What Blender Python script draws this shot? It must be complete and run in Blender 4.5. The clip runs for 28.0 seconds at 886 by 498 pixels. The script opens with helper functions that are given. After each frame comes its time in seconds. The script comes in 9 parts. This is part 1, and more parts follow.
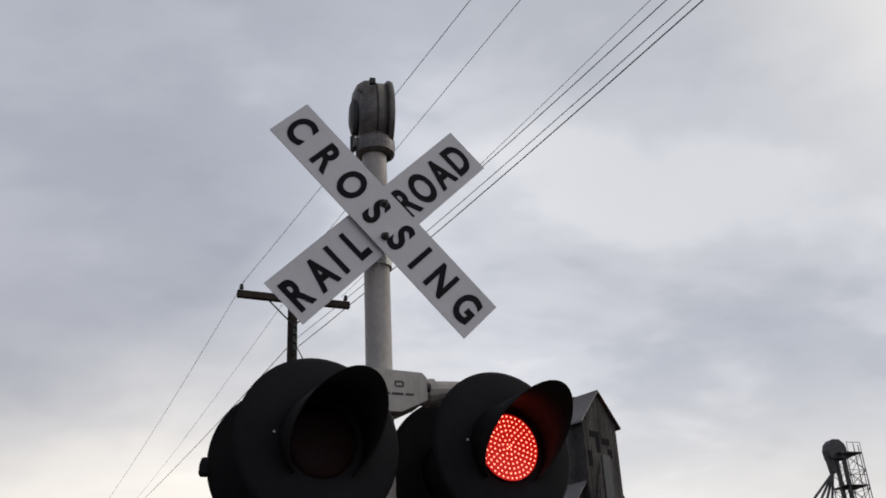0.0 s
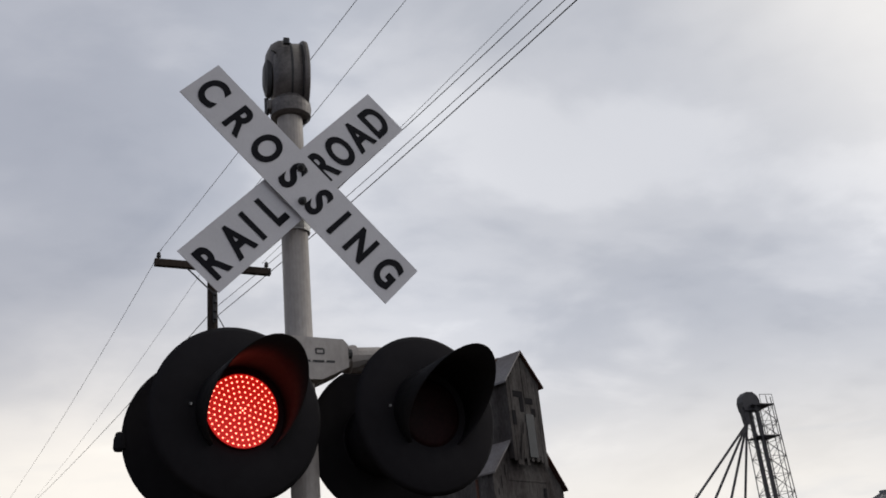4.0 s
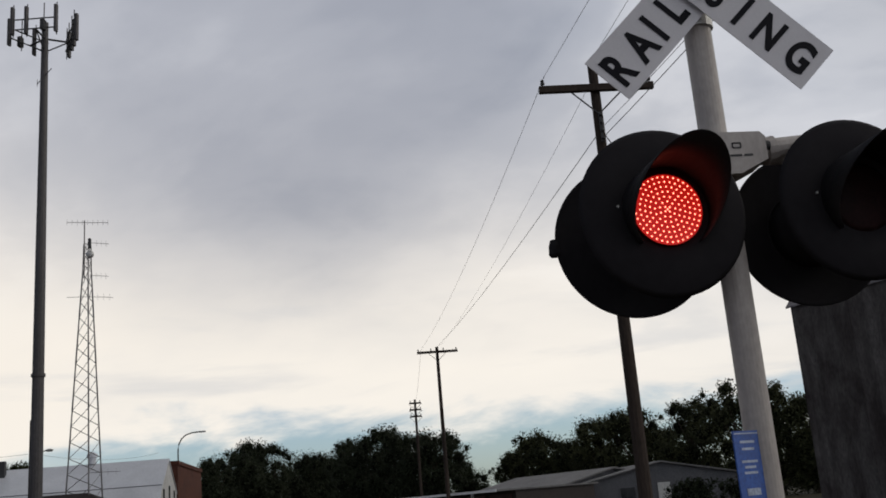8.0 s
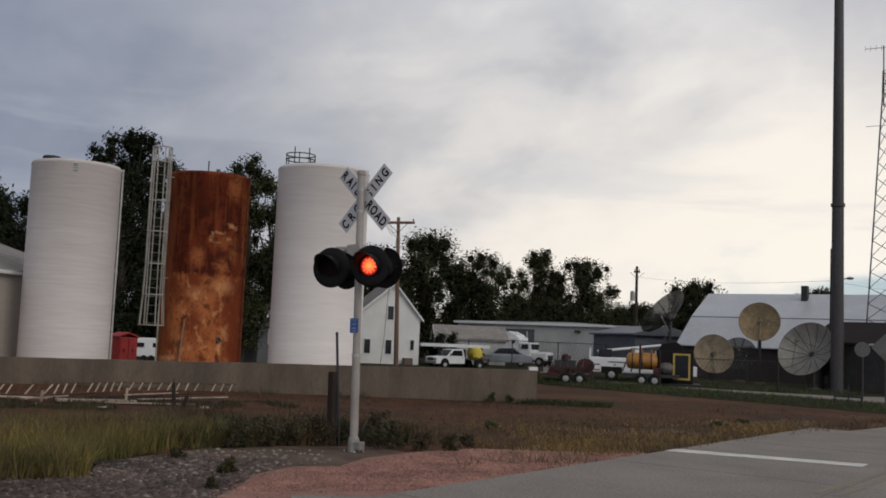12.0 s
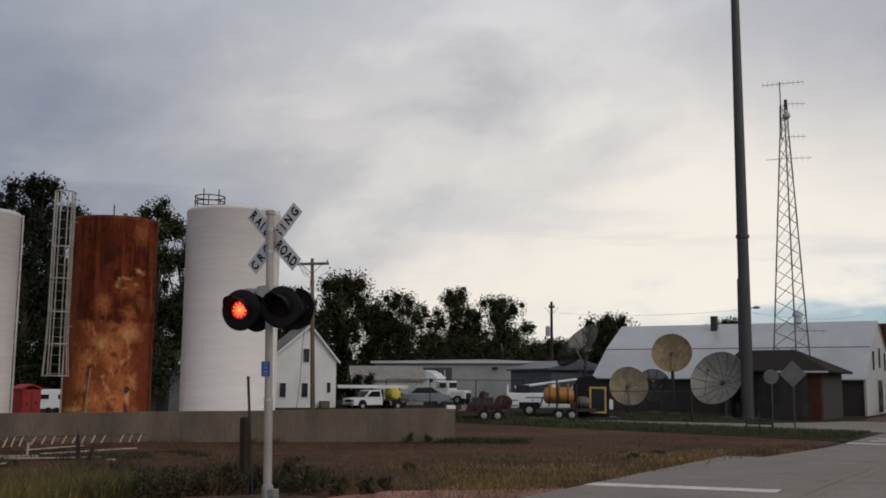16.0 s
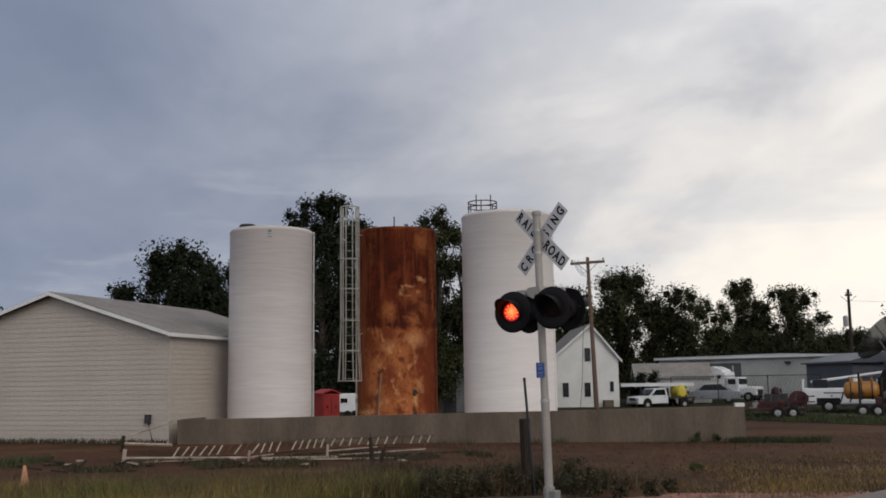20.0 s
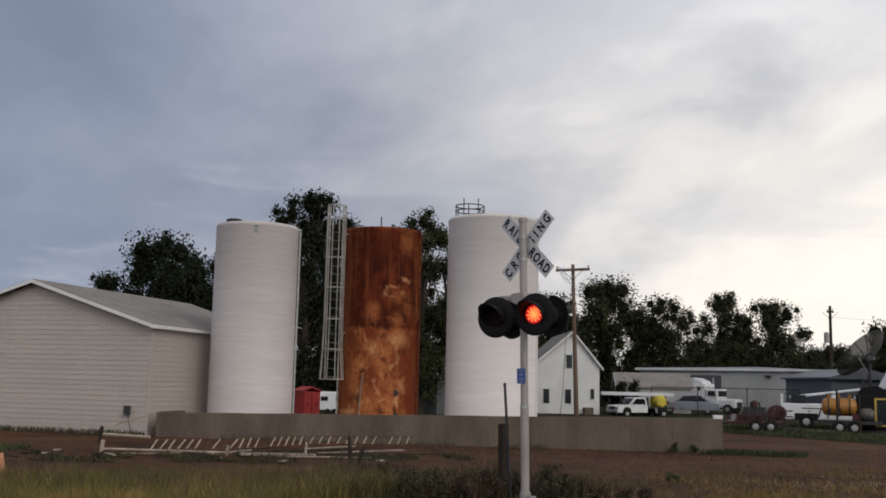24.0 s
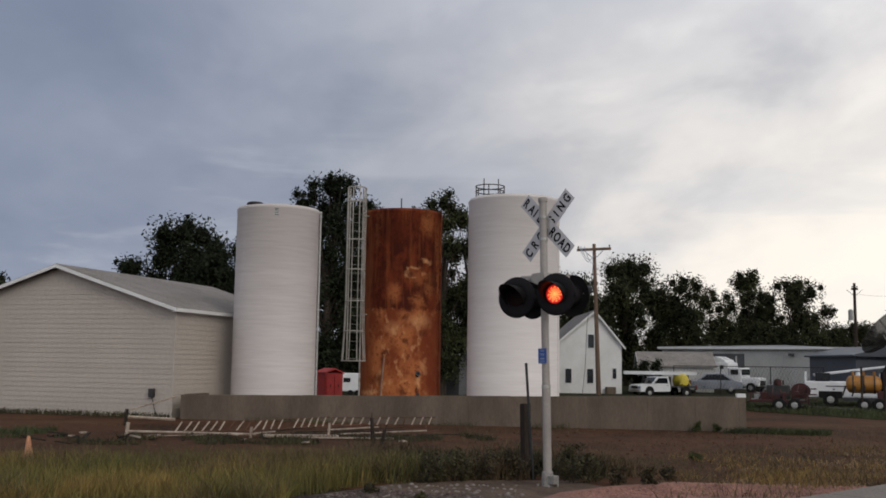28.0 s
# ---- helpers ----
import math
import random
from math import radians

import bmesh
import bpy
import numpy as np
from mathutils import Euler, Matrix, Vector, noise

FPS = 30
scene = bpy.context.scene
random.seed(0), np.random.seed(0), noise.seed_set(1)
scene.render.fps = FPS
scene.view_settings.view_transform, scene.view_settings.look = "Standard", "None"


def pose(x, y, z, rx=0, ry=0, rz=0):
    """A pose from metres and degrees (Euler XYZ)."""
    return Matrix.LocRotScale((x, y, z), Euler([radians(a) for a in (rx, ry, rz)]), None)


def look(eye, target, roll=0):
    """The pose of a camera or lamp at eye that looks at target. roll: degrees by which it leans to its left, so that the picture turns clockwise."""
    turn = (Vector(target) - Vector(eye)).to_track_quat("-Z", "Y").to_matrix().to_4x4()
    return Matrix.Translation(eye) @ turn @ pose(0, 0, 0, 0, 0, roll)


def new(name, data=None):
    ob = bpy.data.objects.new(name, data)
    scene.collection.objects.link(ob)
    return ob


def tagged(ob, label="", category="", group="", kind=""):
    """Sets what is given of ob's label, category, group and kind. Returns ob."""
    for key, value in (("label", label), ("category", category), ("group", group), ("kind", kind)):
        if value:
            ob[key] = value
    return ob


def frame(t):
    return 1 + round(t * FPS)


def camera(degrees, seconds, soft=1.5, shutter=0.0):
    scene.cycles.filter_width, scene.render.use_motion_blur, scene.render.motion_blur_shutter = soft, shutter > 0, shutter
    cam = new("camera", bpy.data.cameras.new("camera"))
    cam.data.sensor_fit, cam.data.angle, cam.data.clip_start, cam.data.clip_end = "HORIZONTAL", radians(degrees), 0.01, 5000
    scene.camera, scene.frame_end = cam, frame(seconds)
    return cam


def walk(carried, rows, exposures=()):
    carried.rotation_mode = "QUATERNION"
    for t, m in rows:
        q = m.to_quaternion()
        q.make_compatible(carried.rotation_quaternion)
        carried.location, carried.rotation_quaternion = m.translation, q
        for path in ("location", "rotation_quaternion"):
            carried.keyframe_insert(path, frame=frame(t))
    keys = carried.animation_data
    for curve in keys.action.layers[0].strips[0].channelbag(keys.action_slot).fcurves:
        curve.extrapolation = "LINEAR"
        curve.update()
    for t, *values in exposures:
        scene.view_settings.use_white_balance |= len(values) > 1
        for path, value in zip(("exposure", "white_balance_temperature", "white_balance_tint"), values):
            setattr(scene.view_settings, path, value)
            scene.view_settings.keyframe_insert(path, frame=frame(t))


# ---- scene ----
cam = camera(47.87, 28.0, 1.75, 0.0)

PATH = [
    (0, (0.006, -0.091, 1.648), (-0.0781, 1.7217, 2.4891), -3.08),
    (0.5, (0.016, -0.077, 1.659), (-0.0312, 1.7633, 2.4406), -4.11),
    (1, (0.012, -0.044, 1.667), (0.0327, 1.8262, 2.3744), -4.84),
    (1.5, (0.005, -0.016, 1.670), (0.0462, 1.8500, 2.3891), -4.60),
    (2, (0.003, -0.001, 1.679), (0.0516, 1.8528, 2.4287), -5.21),
    (2.5, (0.011, -0.014, 1.673), (0.0675, 1.8365, 2.4297), -5.31),
    (3, (0.012, -0.020, 1.672), (0.0735, 1.8292, 2.4306), -5.36),
    (3.5, (0.014, -0.020, 1.675), (0.0837, 1.8306, 2.4314), -5.74),
    (5.5, (0.012, -0.090, 1.657), (0.0655, 1.7398, 2.4619), -6.42),
    (6, (0.005, -0.090, 1.654), (0.0529, 1.7449, 2.4478), -6.03),
    (6.5, (-0.002, -0.098, 1.641), (0.0374, 1.7560, 2.3911), -6.06),
    (7, (-0.030, -0.106, 1.622), (-0.2374, 1.7692, 2.2861), -5.29),
    (7.5, (-0.052, -0.100, 1.597), (-0.4029, 1.7768, 2.1938), -3.95),
    (8, (-0.096, -0.123, 1.599), (-0.8151, 1.6787, 2.0871), -4.68),
    (8.5, (-0.142, -0.274, 1.523), (-1.2419, 1.3498, 1.9173), -2.59),
    (9, (0.007, -0.187, 1.615), (-1.5027, 1.0938, 1.8990), -0.34),
    (9.5, (-0.011, -0.237, 1.610), (-1.6716, 0.8519, 1.8477), 0.88),
    (10, (0.003, -0.262, 1.608), (-1.7186, 0.7327, 1.8268), 0.90),
    (10.5, (0.015, -0.282, 1.611), (-1.7449, 0.6455, 1.8177), -0.06),
    (11, (0.017, -0.296, 1.622), (-1.7623, 0.5901, 1.8475), 1.39),
    (11.5, (0.048, -0.309, 1.615), (-1.7770, 0.4948, 1.7613), 2.58),
    (12, (0.071, -0.320, 1.612), (-1.7498, 0.4877, 1.7940), 2.40),
    (12.5, (0.084, -0.325, 1.622), (-1.7147, 0.5140, 1.8641), 2.54),
    (14.5, (-0.016, -0.244, 1.626), (-1.7890, 0.6388, 1.9064), 0.05),
    (15, (-0.020, -0.248, 1.623), (-1.7912, 0.6341, 1.9174), -0.07),
    (15.5, (-0.031, -0.247, 1.614), (-1.7979, 0.6467, 1.8963), 0.63),
    (16, (-0.058, -0.209, 1.602), (-1.7958, 0.7441, 1.8669), 0.47),
    (16.5, (-0.108, -0.125, 1.608), (-1.8269, 0.8651, 1.8664), 0.67),
    (17, (-0.130, -0.041, 1.613), (-1.9148, 0.8228, 1.8778), 3.69),
    (17.5, (-0.150, -0.013, 1.613), (-1.9287, 0.8620, 1.8772), 2.11),
    (18, (-0.168, -0.009, 1.610), (-2.0015, 0.7480, 1.8685), 2.17),
    (18.5, (-0.183, -0.006, 1.612), (-2.0402, 0.6910, 1.8681), 1.77),
    (19, (-0.191, -0.006, 1.614), (-2.0637, 0.6438, 1.8785), 0.97),
    (19.5, (-0.190, -0.017, 1.618), (-2.1101, 0.4789, 1.8764), 0.31),
    (20, (-0.182, -0.025, 1.617), (-2.1148, 0.4149, 1.8819), -0.78),
    (20.5, (-0.177, -0.029, 1.621), (-2.1163, 0.3782, 1.8895), -0.14),
    (21, (-0.175, -0.021, 1.622), (-2.1192, 0.3902, 1.8500), 0.61),
    (21.5, (-0.174, -0.015, 1.623), (-2.1311, 0.3284, 1.8534), 0.62),
    (23.5, (-0.121, -0.019, 1.634), (-2.0361, 0.5002, 1.8812), 0.41),
    (24, (-0.113, -0.035, 1.631), (-2.0394, 0.4315, 1.8993), 1.30),
    (24.5, (-0.104, -0.043, 1.631), (-2.0422, 0.3732, 1.8992), 1.24),
    (25, (-0.098, -0.047, 1.631), (-2.0418, 0.3395, 1.8977), 1.32),
    (25.5, (-0.092, -0.051, 1.633), (-2.0463, 0.2759, 1.9026), 1.27),
    (26, (-0.086, -0.050, 1.629), (-2.0380, 0.2927, 1.8954), 0.60),
    (26.5, (-0.084, -0.045, 1.626), (-2.0304, 0.3344, 1.8822), 0.30),
    (27, (-0.090, -0.033, 1.623), (-2.0367, 0.3552, 1.8683), 0.30),
    (27.5, (-0.105, -0.018, 1.627), (-2.0351, 0.4418, 1.8754), 0.88),
    (28, (-0.131, -0.017, 1.631), (-2.0708, 0.4104, 1.8607), 0.85),
]
walk(cam, [(t, look(eye, target, roll)) for t, eye, target, roll in PATH],
     [(0.0, 0.10), (6.5, 0.10), (7.4, 0.0), (8.0, -0.08), (8.5, -0.42), (9.0, -0.52), (9.5, -0.32), (10.2, -0.1), (11.0, -0.02), (12.5, -0.04), (15.0, -0.12), (16.0, -0.12), (18.1, -0.27), (19.0, -0.15), (20.0, 0.10), (22.0, 0.15), (27.0, 0.16), (28.0, 0.10)])
# ---- sky and sun ----
SUN_EL, SUN_AZ = 32.0, 292.0      # degrees; azimuth counted from +y to the left


def direction(az, el):
    a, e = radians(az), radians(el)
    return Vector((-math.sin(a) * math.cos(e), math.cos(a) * math.cos(e), math.sin(e)))


def build_world():
    world = bpy.data.worlds.new("overcast_sky")
    scene.world = world
    world.use_nodes = True
    nt = world.node_tree
    nt.nodes.clear()
    N = nt.nodes.new
    L = nt.links.new
    out, bg = N("ShaderNodeOutputWorld"), N("ShaderNodeBackground")
    L(bg.outputs[0], out.inputs[0])
    tc = N("ShaderNodeTexCoord")
    sep = N("ShaderNodeSeparateXYZ")
    L(tc.outputs["Generated"], sep.inputs[0])

    def math_node(op, a, b=None, c=None):
        n = N("ShaderNodeMath")
        n.operation = op
        for k, v in enumerate((a, b, c)):
            if v is None:
                continue
            if isinstance(v, (int, float)):
                n.inputs[k].default_value = v
            else:
                L(v, n.inputs[k])
        return n.outputs[0]

    def ramp(value, stops):
        n = N("ShaderNodeValToRGB")
        n.color_ramp.interpolation = "EASE"
        e = n.color_ramp.elements
        while len(e) < len(stops):
            e.new(0.5)
        for el, (p, col) in zip(e, stops):
            el.position, el.color = p, (*col, 1)
        L(value, n.inputs[0])
        return n.outputs[0]

    def mix(fac, a, b, kind="MIX"):
        n = N("ShaderNodeMix")
        n.data_type, n.blend_type = "RGBA", kind
        for k, v in ((0, fac), (6, a), (7, b)):
            if isinstance(v, (int, float)):
                n.inputs[k].default_value = v
            elif isinstance(v, tuple):
                n.inputs[k].default_value = (*v, 1)
            else:
                L(v, n.inputs[k])
        return n.outputs[2]

    z = math_node("MAXIMUM", sep.outputs[2], 0.0)
    deep = math_node("ADD", z, 0.34)
    flat = N("ShaderNodeCombineXYZ")
    L(math_node("DIVIDE", sep.outputs[0], deep), flat.inputs[0])
    L(math_node("DIVIDE", sep.outputs[1], deep), flat.inputs[1])
    turn = N("ShaderNodeMapping")
    turn.inputs["Rotation"].default_value = (0, 0, radians(-38))
    turn.inputs["Scale"].default_value = (0.80, 1.05, 1)
    L(flat.outputs[0], turn.inputs[0])

    def cloud(scale, detail, offset, rough=0.55, distortion=0.25):
        n = N("ShaderNodeTexNoise")
        n.inputs["Scale"].default_value = scale
        n.inputs["Detail"].default_value = detail
        n.inputs["Roughness"].default_value = rough
        n.inputs["Distortion"].default_value = distortion
        m = N("ShaderNodeMapping")
        m.inputs["Location"].default_value = offset
        L(turn.outputs[0], m.inputs[0])
        L(m.outputs[0], n.inputs[0])
        return n.outputs[0]

    broad, small = cloud(1.15, 5, (3.1, 1.7, 0)), cloud(3.4, 7, (0.4, 7.3, 2.0), 0.55)
    body = math_node("ADD", math_node("MULTIPLY", broad, 0.68), math_node("MULTIPLY", small, 0.32))
    overcast = ramp(body, [(0.38, (0.35, 0.38, 0.45)), (0.455, (0.46, 0.485, 0.55)), (0.53, (0.61, 0.627, 0.68)), (0.60, (0.82, 0.83, 0.87))])

    def toward(az, el, low, high):
        n = N("ShaderNodeVectorMath")
        n.operation = "DOT_PRODUCT"
        n.inputs[1].default_value = direction(az, el)
        L(tc.outputs["Generated"], n.inputs[0])
        m = N("ShaderNodeMapRange")
        m.interpolation_type = "SMOOTHSTEP"
        m.inputs[1].default_value, m.inputs[2].default_value = low, high
        L(n.outputs["Value"], m.inputs[0])
        return m.outputs[0]

    # the sheet is darkened overhead, largely out of view, to dim the ground
    high = N("ShaderNodeMapRange")
    high.interpolation_type = "SMOOTHSTEP"
    high.inputs[1].default_value, high.inputs[2].default_value = 0.52, 0.98
    high.inputs[3].default_value, high.inputs[4].default_value = 1.06, 0.30
    L(sep.outputs[2], high.inputs[0])
    overcast = mix(1.0, overcast, high.outputs[0], "MULTIPLY")
    # brighter, warmer cloud low in the west, a heavy blue-grey bank south of it
    low = N("ShaderNodeMapRange")
    low.interpolation_type = "SMOOTHSTEP"
    low.inputs[1].default_value, low.inputs[2].default_value = 0.50, 0.10
    L(sep.outputs[2], low.inputs[0])
    glow = math_node("MULTIPLY", toward(48, 8, 0.60, 0.975), low.outputs[0])
    wisp = math_node("MINIMUM", math_node("MAXIMUM", math_node("MULTIPLY", math_node("SUBTRACT", body, 0.22), 2.9), 0.30), 1.0)
    col = mix(math_node("MULTIPLY", glow, wisp), overcast, (0.975, 0.902, 0.805))
    bank = math_node("MULTIPLY", toward(118, 8, 0.56, 0.96), 0.94)
    col = mix(bank, col, mix(body, (0.094, 0.130, 0.218), (0.31, 0.35, 0.445)))
    rim = N("ShaderNodeMapRange")
    rim.interpolation_type = "SMOOTHSTEP"
    rim.inputs[1].default_value, rim.inputs[2].default_value = 0.33, 0.04
    L(sep.outputs[2], rim.inputs[0])
    col = mix(math_node("MULTIPLY", math_node("MULTIPLY", rim.outputs[0], toward(8, 3, 0.60, 0.93)), 0.92), col, (1.02, 0.962, 0.875))
    heavy = math_node("MULTIPLY", toward(33, 31, 0.915, 0.992), 0.72)
    col = mix(heavy, col, mix(body, (0.20, 0.22, 0.28), (0.50, 0.52, 0.59)))
    east = math_node("MULTIPLY", toward(-17, 31, 0.93, 0.997), 0.6)
    col = mix(east, col, mix(body, (0.30, 0.32, 0.37), (0.60, 0.61, 0.65)))
    # thin level streaks in the low cloud
    flatten = N("ShaderNodeMapping")
    flatten.inputs["Scale"].default_value = (2.4, 2.4, 15.0)
    L(tc.outputs["Generated"], flatten.inputs[0])
    layer = N("ShaderNodeTexNoise")
    layer.inputs["Scale"].default_value, layer.inputs["Detail"].default_value, layer.inputs["Distortion"].default_value = 1.3, 6, 0.5
    L(flatten.outputs[0], layer.inputs[0])
    veil = N("ShaderNodeMapRange")
    veil.interpolation_type = "SMOOTHSTEP"
    veil.inputs[1].default_value, veil.inputs[2].default_value = 0.52, 0.68
    L(layer.outputs[0], veil.inputs[0])
    col = mix(math_node("MULTIPLY", math_node("MULTIPLY", veil.outputs[0], rim.outputs[0]), 0.5), col, (0.56, 0.585, 0.63))
    # a clear strip of evening sky under the cloud sheet
    sky = N("ShaderNodeTexSky")
    sky.sky_type, sky.sun_disc = "NISHITA", False
    sky.sun_elevation, sky.sun_rotation = radians(SUN_EL), radians(-SUN_AZ)
    clear = N("ShaderNodeMix")
    clear.data_type, clear.blend_type = "RGBA", "MULTIPLY"
    clear.inputs[0].default_value = 1.0
    L(sky.outputs[0], clear.inputs[6])
    clear.inputs[7].default_value = (0.080, 0.100, 0.125, 1)
    edge = math_node("ADD", sep.outputs[2], math_node("MULTIPLY", math_node("SUBTRACT", small, 0.5), 0.16))
    strip = N("ShaderNodeMapRange")
    strip.interpolation_type = "SMOOTHSTEP"
    strip.inputs[1].default_value, strip.inputs[2].default_value = 0.094, 0.050
    L(edge, strip.inputs[0])
    gap = math_node("MULTIPLY", strip.outputs[0], toward(14, 2, 0.72, 0.93))
    col = mix(math_node("MULTIPLY", gap, 0.88), col, clear.outputs[2])
    # the open, lighter part of the cloud cover behind and overhead
    lit = toward(SUN_AZ, 40, 0.72, 0.99)
    col = mix(lit, col, (1.15, 1.10, 1.02))
    L(col, bg.inputs[0])
    bg.inputs[1].default_value = 1.0


build_world()
sun = new("sun", bpy.data.lights.new("sun", "SUN"))
sun.data.energy, sun.data.angle, sun.data.color = 0.58, radians(25), (1.0, 0.95, 0.88)
sun.matrix_world = look(direction(SUN_AZ, SUN_EL) * 50, (0, 0, 0))


# ---- materials ----
MATS = {}


def mat(name, base, dark=None, scale=1.5, fine=30.0, rough=0.7, metal=0.0, bump=0.15, stretch=(1, 1, 1), contrast=(0.35, 0.65), spot=None, vary=0.0, fine_mix=0.35):
    """A surface with broad stains between base and dark, fine grain and a little relief, in metres of the world."""
    if name in MATS:
        return MATS[name]
    m = bpy.data.materials.new(name)
    m.use_nodes = True
    nt = m.node_tree
    N, L = nt.nodes.new, nt.links.new
    bsdf = nt.nodes["Principled BSDF"]
    bsdf.inputs["Roughness"].default_value, bsdf.inputs["Metallic"].default_value = rough, metal
    bsdf.inputs["Specular IOR Level"].default_value = 0.12 if rough >= 0.85 else 0.5
    dark = dark or tuple(c * 0.7 for c in base)
    geo = N("ShaderNodeNewGeometry")
    mp = N("ShaderNodeMapping")
    mp.inputs["Scale"].default_value = stretch
    L(geo.outputs["Position"], mp.inputs[0])

    def noise_tex(s, d, r=0.6, w=0.0):
        n = N("ShaderNodeTexNoise")
        n.inputs["Scale"].default_value, n.inputs["Detail"].default_value = s, d
        n.inputs["Roughness"].default_value, n.inputs["Distortion"].default_value = r, w
        L(mp.outputs[0], n.inputs[0])
        return n.outputs[0]

    big, tiny = noise_tex(scale, 6, 0.62, 0.4), noise_tex(fine, 4)
    r = N("ShaderNodeValToRGB")
    r.color_ramp.elements[0].position, r.color_ramp.elements[1].position = contrast
    r.color_ramp.elements[0].color, r.color_ramp.elements[1].color = (*dark, 1), (*base, 1)
    if spot:
        e = r.color_ramp.elements.new(min(0.99, contrast[1] + 0.10))
        e.color = (*spot, 1)
    L(big, r.inputs[0])
    mx = N("ShaderNodeMix")
    mx.data_type, mx.blend_type = "RGBA", "OVERLAY"
    mx.inputs[0].default_value = fine_mix
    L(r.outputs[0], mx.inputs[6])
    grey = N("ShaderNodeValToRGB")
    grey.color_ramp.elements[0].position, grey.color_ramp.elements[1].position = 0.25, 0.75
    L(tiny, grey.inputs[0])
    L(grey.outputs[0], mx.inputs[7])
    colour = mx.outputs[2]
    if vary:
        oi = N("ShaderNodeObjectInfo")
        hsv = N("ShaderNodeHueSaturation")
        mr = N("ShaderNodeMapRange")
        mr.inputs[3].default_value, mr.inputs[4].default_value = 1 - vary, 1 + vary
        L(oi.outputs["Random"], mr.inputs[0])
        L(mr.outputs[0], hsv.inputs["Value"])
        L(colour, hsv.inputs["Color"])
        colour = hsv.outputs[0]
    L(colour, bsdf.inputs["Base Color"])
    rr = N("ShaderNodeMapRange")
    rr.inputs[3].default_value, rr.inputs[4].default_value = max(0.05, rough - 0.12), min(1, rough + 0.12)
    L(big, rr.inputs[0])
    L(rr.outputs[0], bsdf.inputs["Roughness"])
    if bump:
        b = N("ShaderNodeBump")
        b.inputs["Strength"].default_value, b.inputs["Distance"].default_value = bump, 0.02
        L(tiny, b.inputs["Height"])
        L(b.outputs[0], bsdf.inputs["Normal"])
    MATS[name] = m
    return m


def glowing(name, colour, strength):
    m = bpy.data.materials.new(name)
    m.use_nodes = True
    b = m.node_tree.nodes["Principled BSDF"]
    b.inputs["Base Color"].default_value = (0.3, 0.01, 0.01, 1)
    b.inputs["Emission Color"].default_value = (*colour, 1)
    b.inputs["Emission Strength"].default_value = strength
    MATS[name] = m
    return m


def leafy(name, base, dark):
    m = mat(name, base, dark, scale=0.5, fine=6, rough=0.75, bump=0)
    nt = m.node_tree
    b = nt.nodes["Principled BSDF"]
    src = b.inputs["Base Color"].links[0].from_socket
    geo = nt.nodes.new("ShaderNodeNewGeometry")
    hsv = nt.nodes.new("ShaderNodeHueSaturation")
    mr = nt.nodes.new("ShaderNodeMapRange")
    mr.inputs[3].default_value, mr.inputs[4].default_value = 0.6, 1.4
    nt.links.new(geo.outputs["Random Per Island"], mr.inputs[0])
    nt.links.new(mr.outputs[0], hsv.inputs["Value"])
    nt.links.new(src, hsv.inputs["Color"])
    nt.links.new(hsv.outputs[0], b.inputs["Base Color"])
    return m


STEEL = mat("galvanised_steel", (0.42, 0.42, 0.41), (0.30, 0.30, 0.29), 1.2, 60, 0.45, 0.6, 0.05)
POLE_PAINT = mat("aluminium_paint", (0.37, 0.342, 0.322), (0.275, 0.25, 0.232), 2.5, 50, 0.55, 0.15, 0.05, (1, 1, 0.5), fine_mix=0.14)
BLACK = mat("flat_black_paint", (0.0180, 0.0168, 0.0188), (0.0175, 0.0164, 0.0184), 2, 20, 0.95, 0, 0.0, fine_mix=0.1)
HOOD_BLACK = mat("semi_gloss_black_paint", (0.0130, 0.0120, 0.0135), (0.0115, 0.011, 0.0125), 5, 80, 0.62, 0, 0.0)
SIGN_WHITE = mat("reflective_white_sheet", (0.56, 0.55, 0.575), (0.50, 0.49, 0.515), 3, 120, 0.45, 0, 0.0, fine_mix=0.05)
SIGN_BLACK = mat("sign_black_ink", (0.007, 0.007, 0.011), (0.005, 0.005, 0.008), 6, 80, 0.6, 0, 0.0)
BASE_GREY = mat("pale_cast_base", (0.30, 0.285, 0.275), (0.20, 0.19, 0.18), 3, 40, 0.6, 0.1, 0.1)
BELL_GREY = mat("bell_grey_paint", (0.135, 0.122, 0.118), (0.075, 0.066, 0.063), 6, 60, 0.45, 0.25, 0.05)
LENS_OFF = mat("dark_red_lens", (0.017, 0.006, 0.0065), (0.013, 0.005, 0.005), 8, 60, 0.6, 0, 0.05)
LED_RED = glowing("lit_red_panel", (1.0, 0.014, 0.008), 0.40)
LED_DOT = glowing("lit_red_diode", (1.0, 0.24, 0.155), 4.2)
# far lamps: their overexposed orange glow is put into the diode colour
LED_COARSE = glowing("overexposed_red_diode", (1.0, 0.190, 0.050), 5.0)
BLUE_SIGN = mat("blue_sign_sheet", (0.022, 0.085, 0.34), (0.016, 0.06, 0.25), 6, 80, 0.4, 0, 0.02)
PALE_INK = mat("pale_sign_ink", (0.34, 0.40, 0.52), None, 8, 80, 0.5, 0, 0)
TANK_WHITE = mat("white_fibreglass", (0.645, 0.605, 0.595), (0.595, 0.555, 0.545), 0.8, 6, 0.6, 0, 0.12, (0.16, 0.16, 2.4), fine_mix=0.10)
TANK_DULL = mat("dulled_white_fibreglass", (0.540, 0.495, 0.485), (0.490, 0.447, 0.436), 0.8, 6, 0.65, 0, 0.12, (0.16, 0.16, 2.4), fine_mix=0.10)
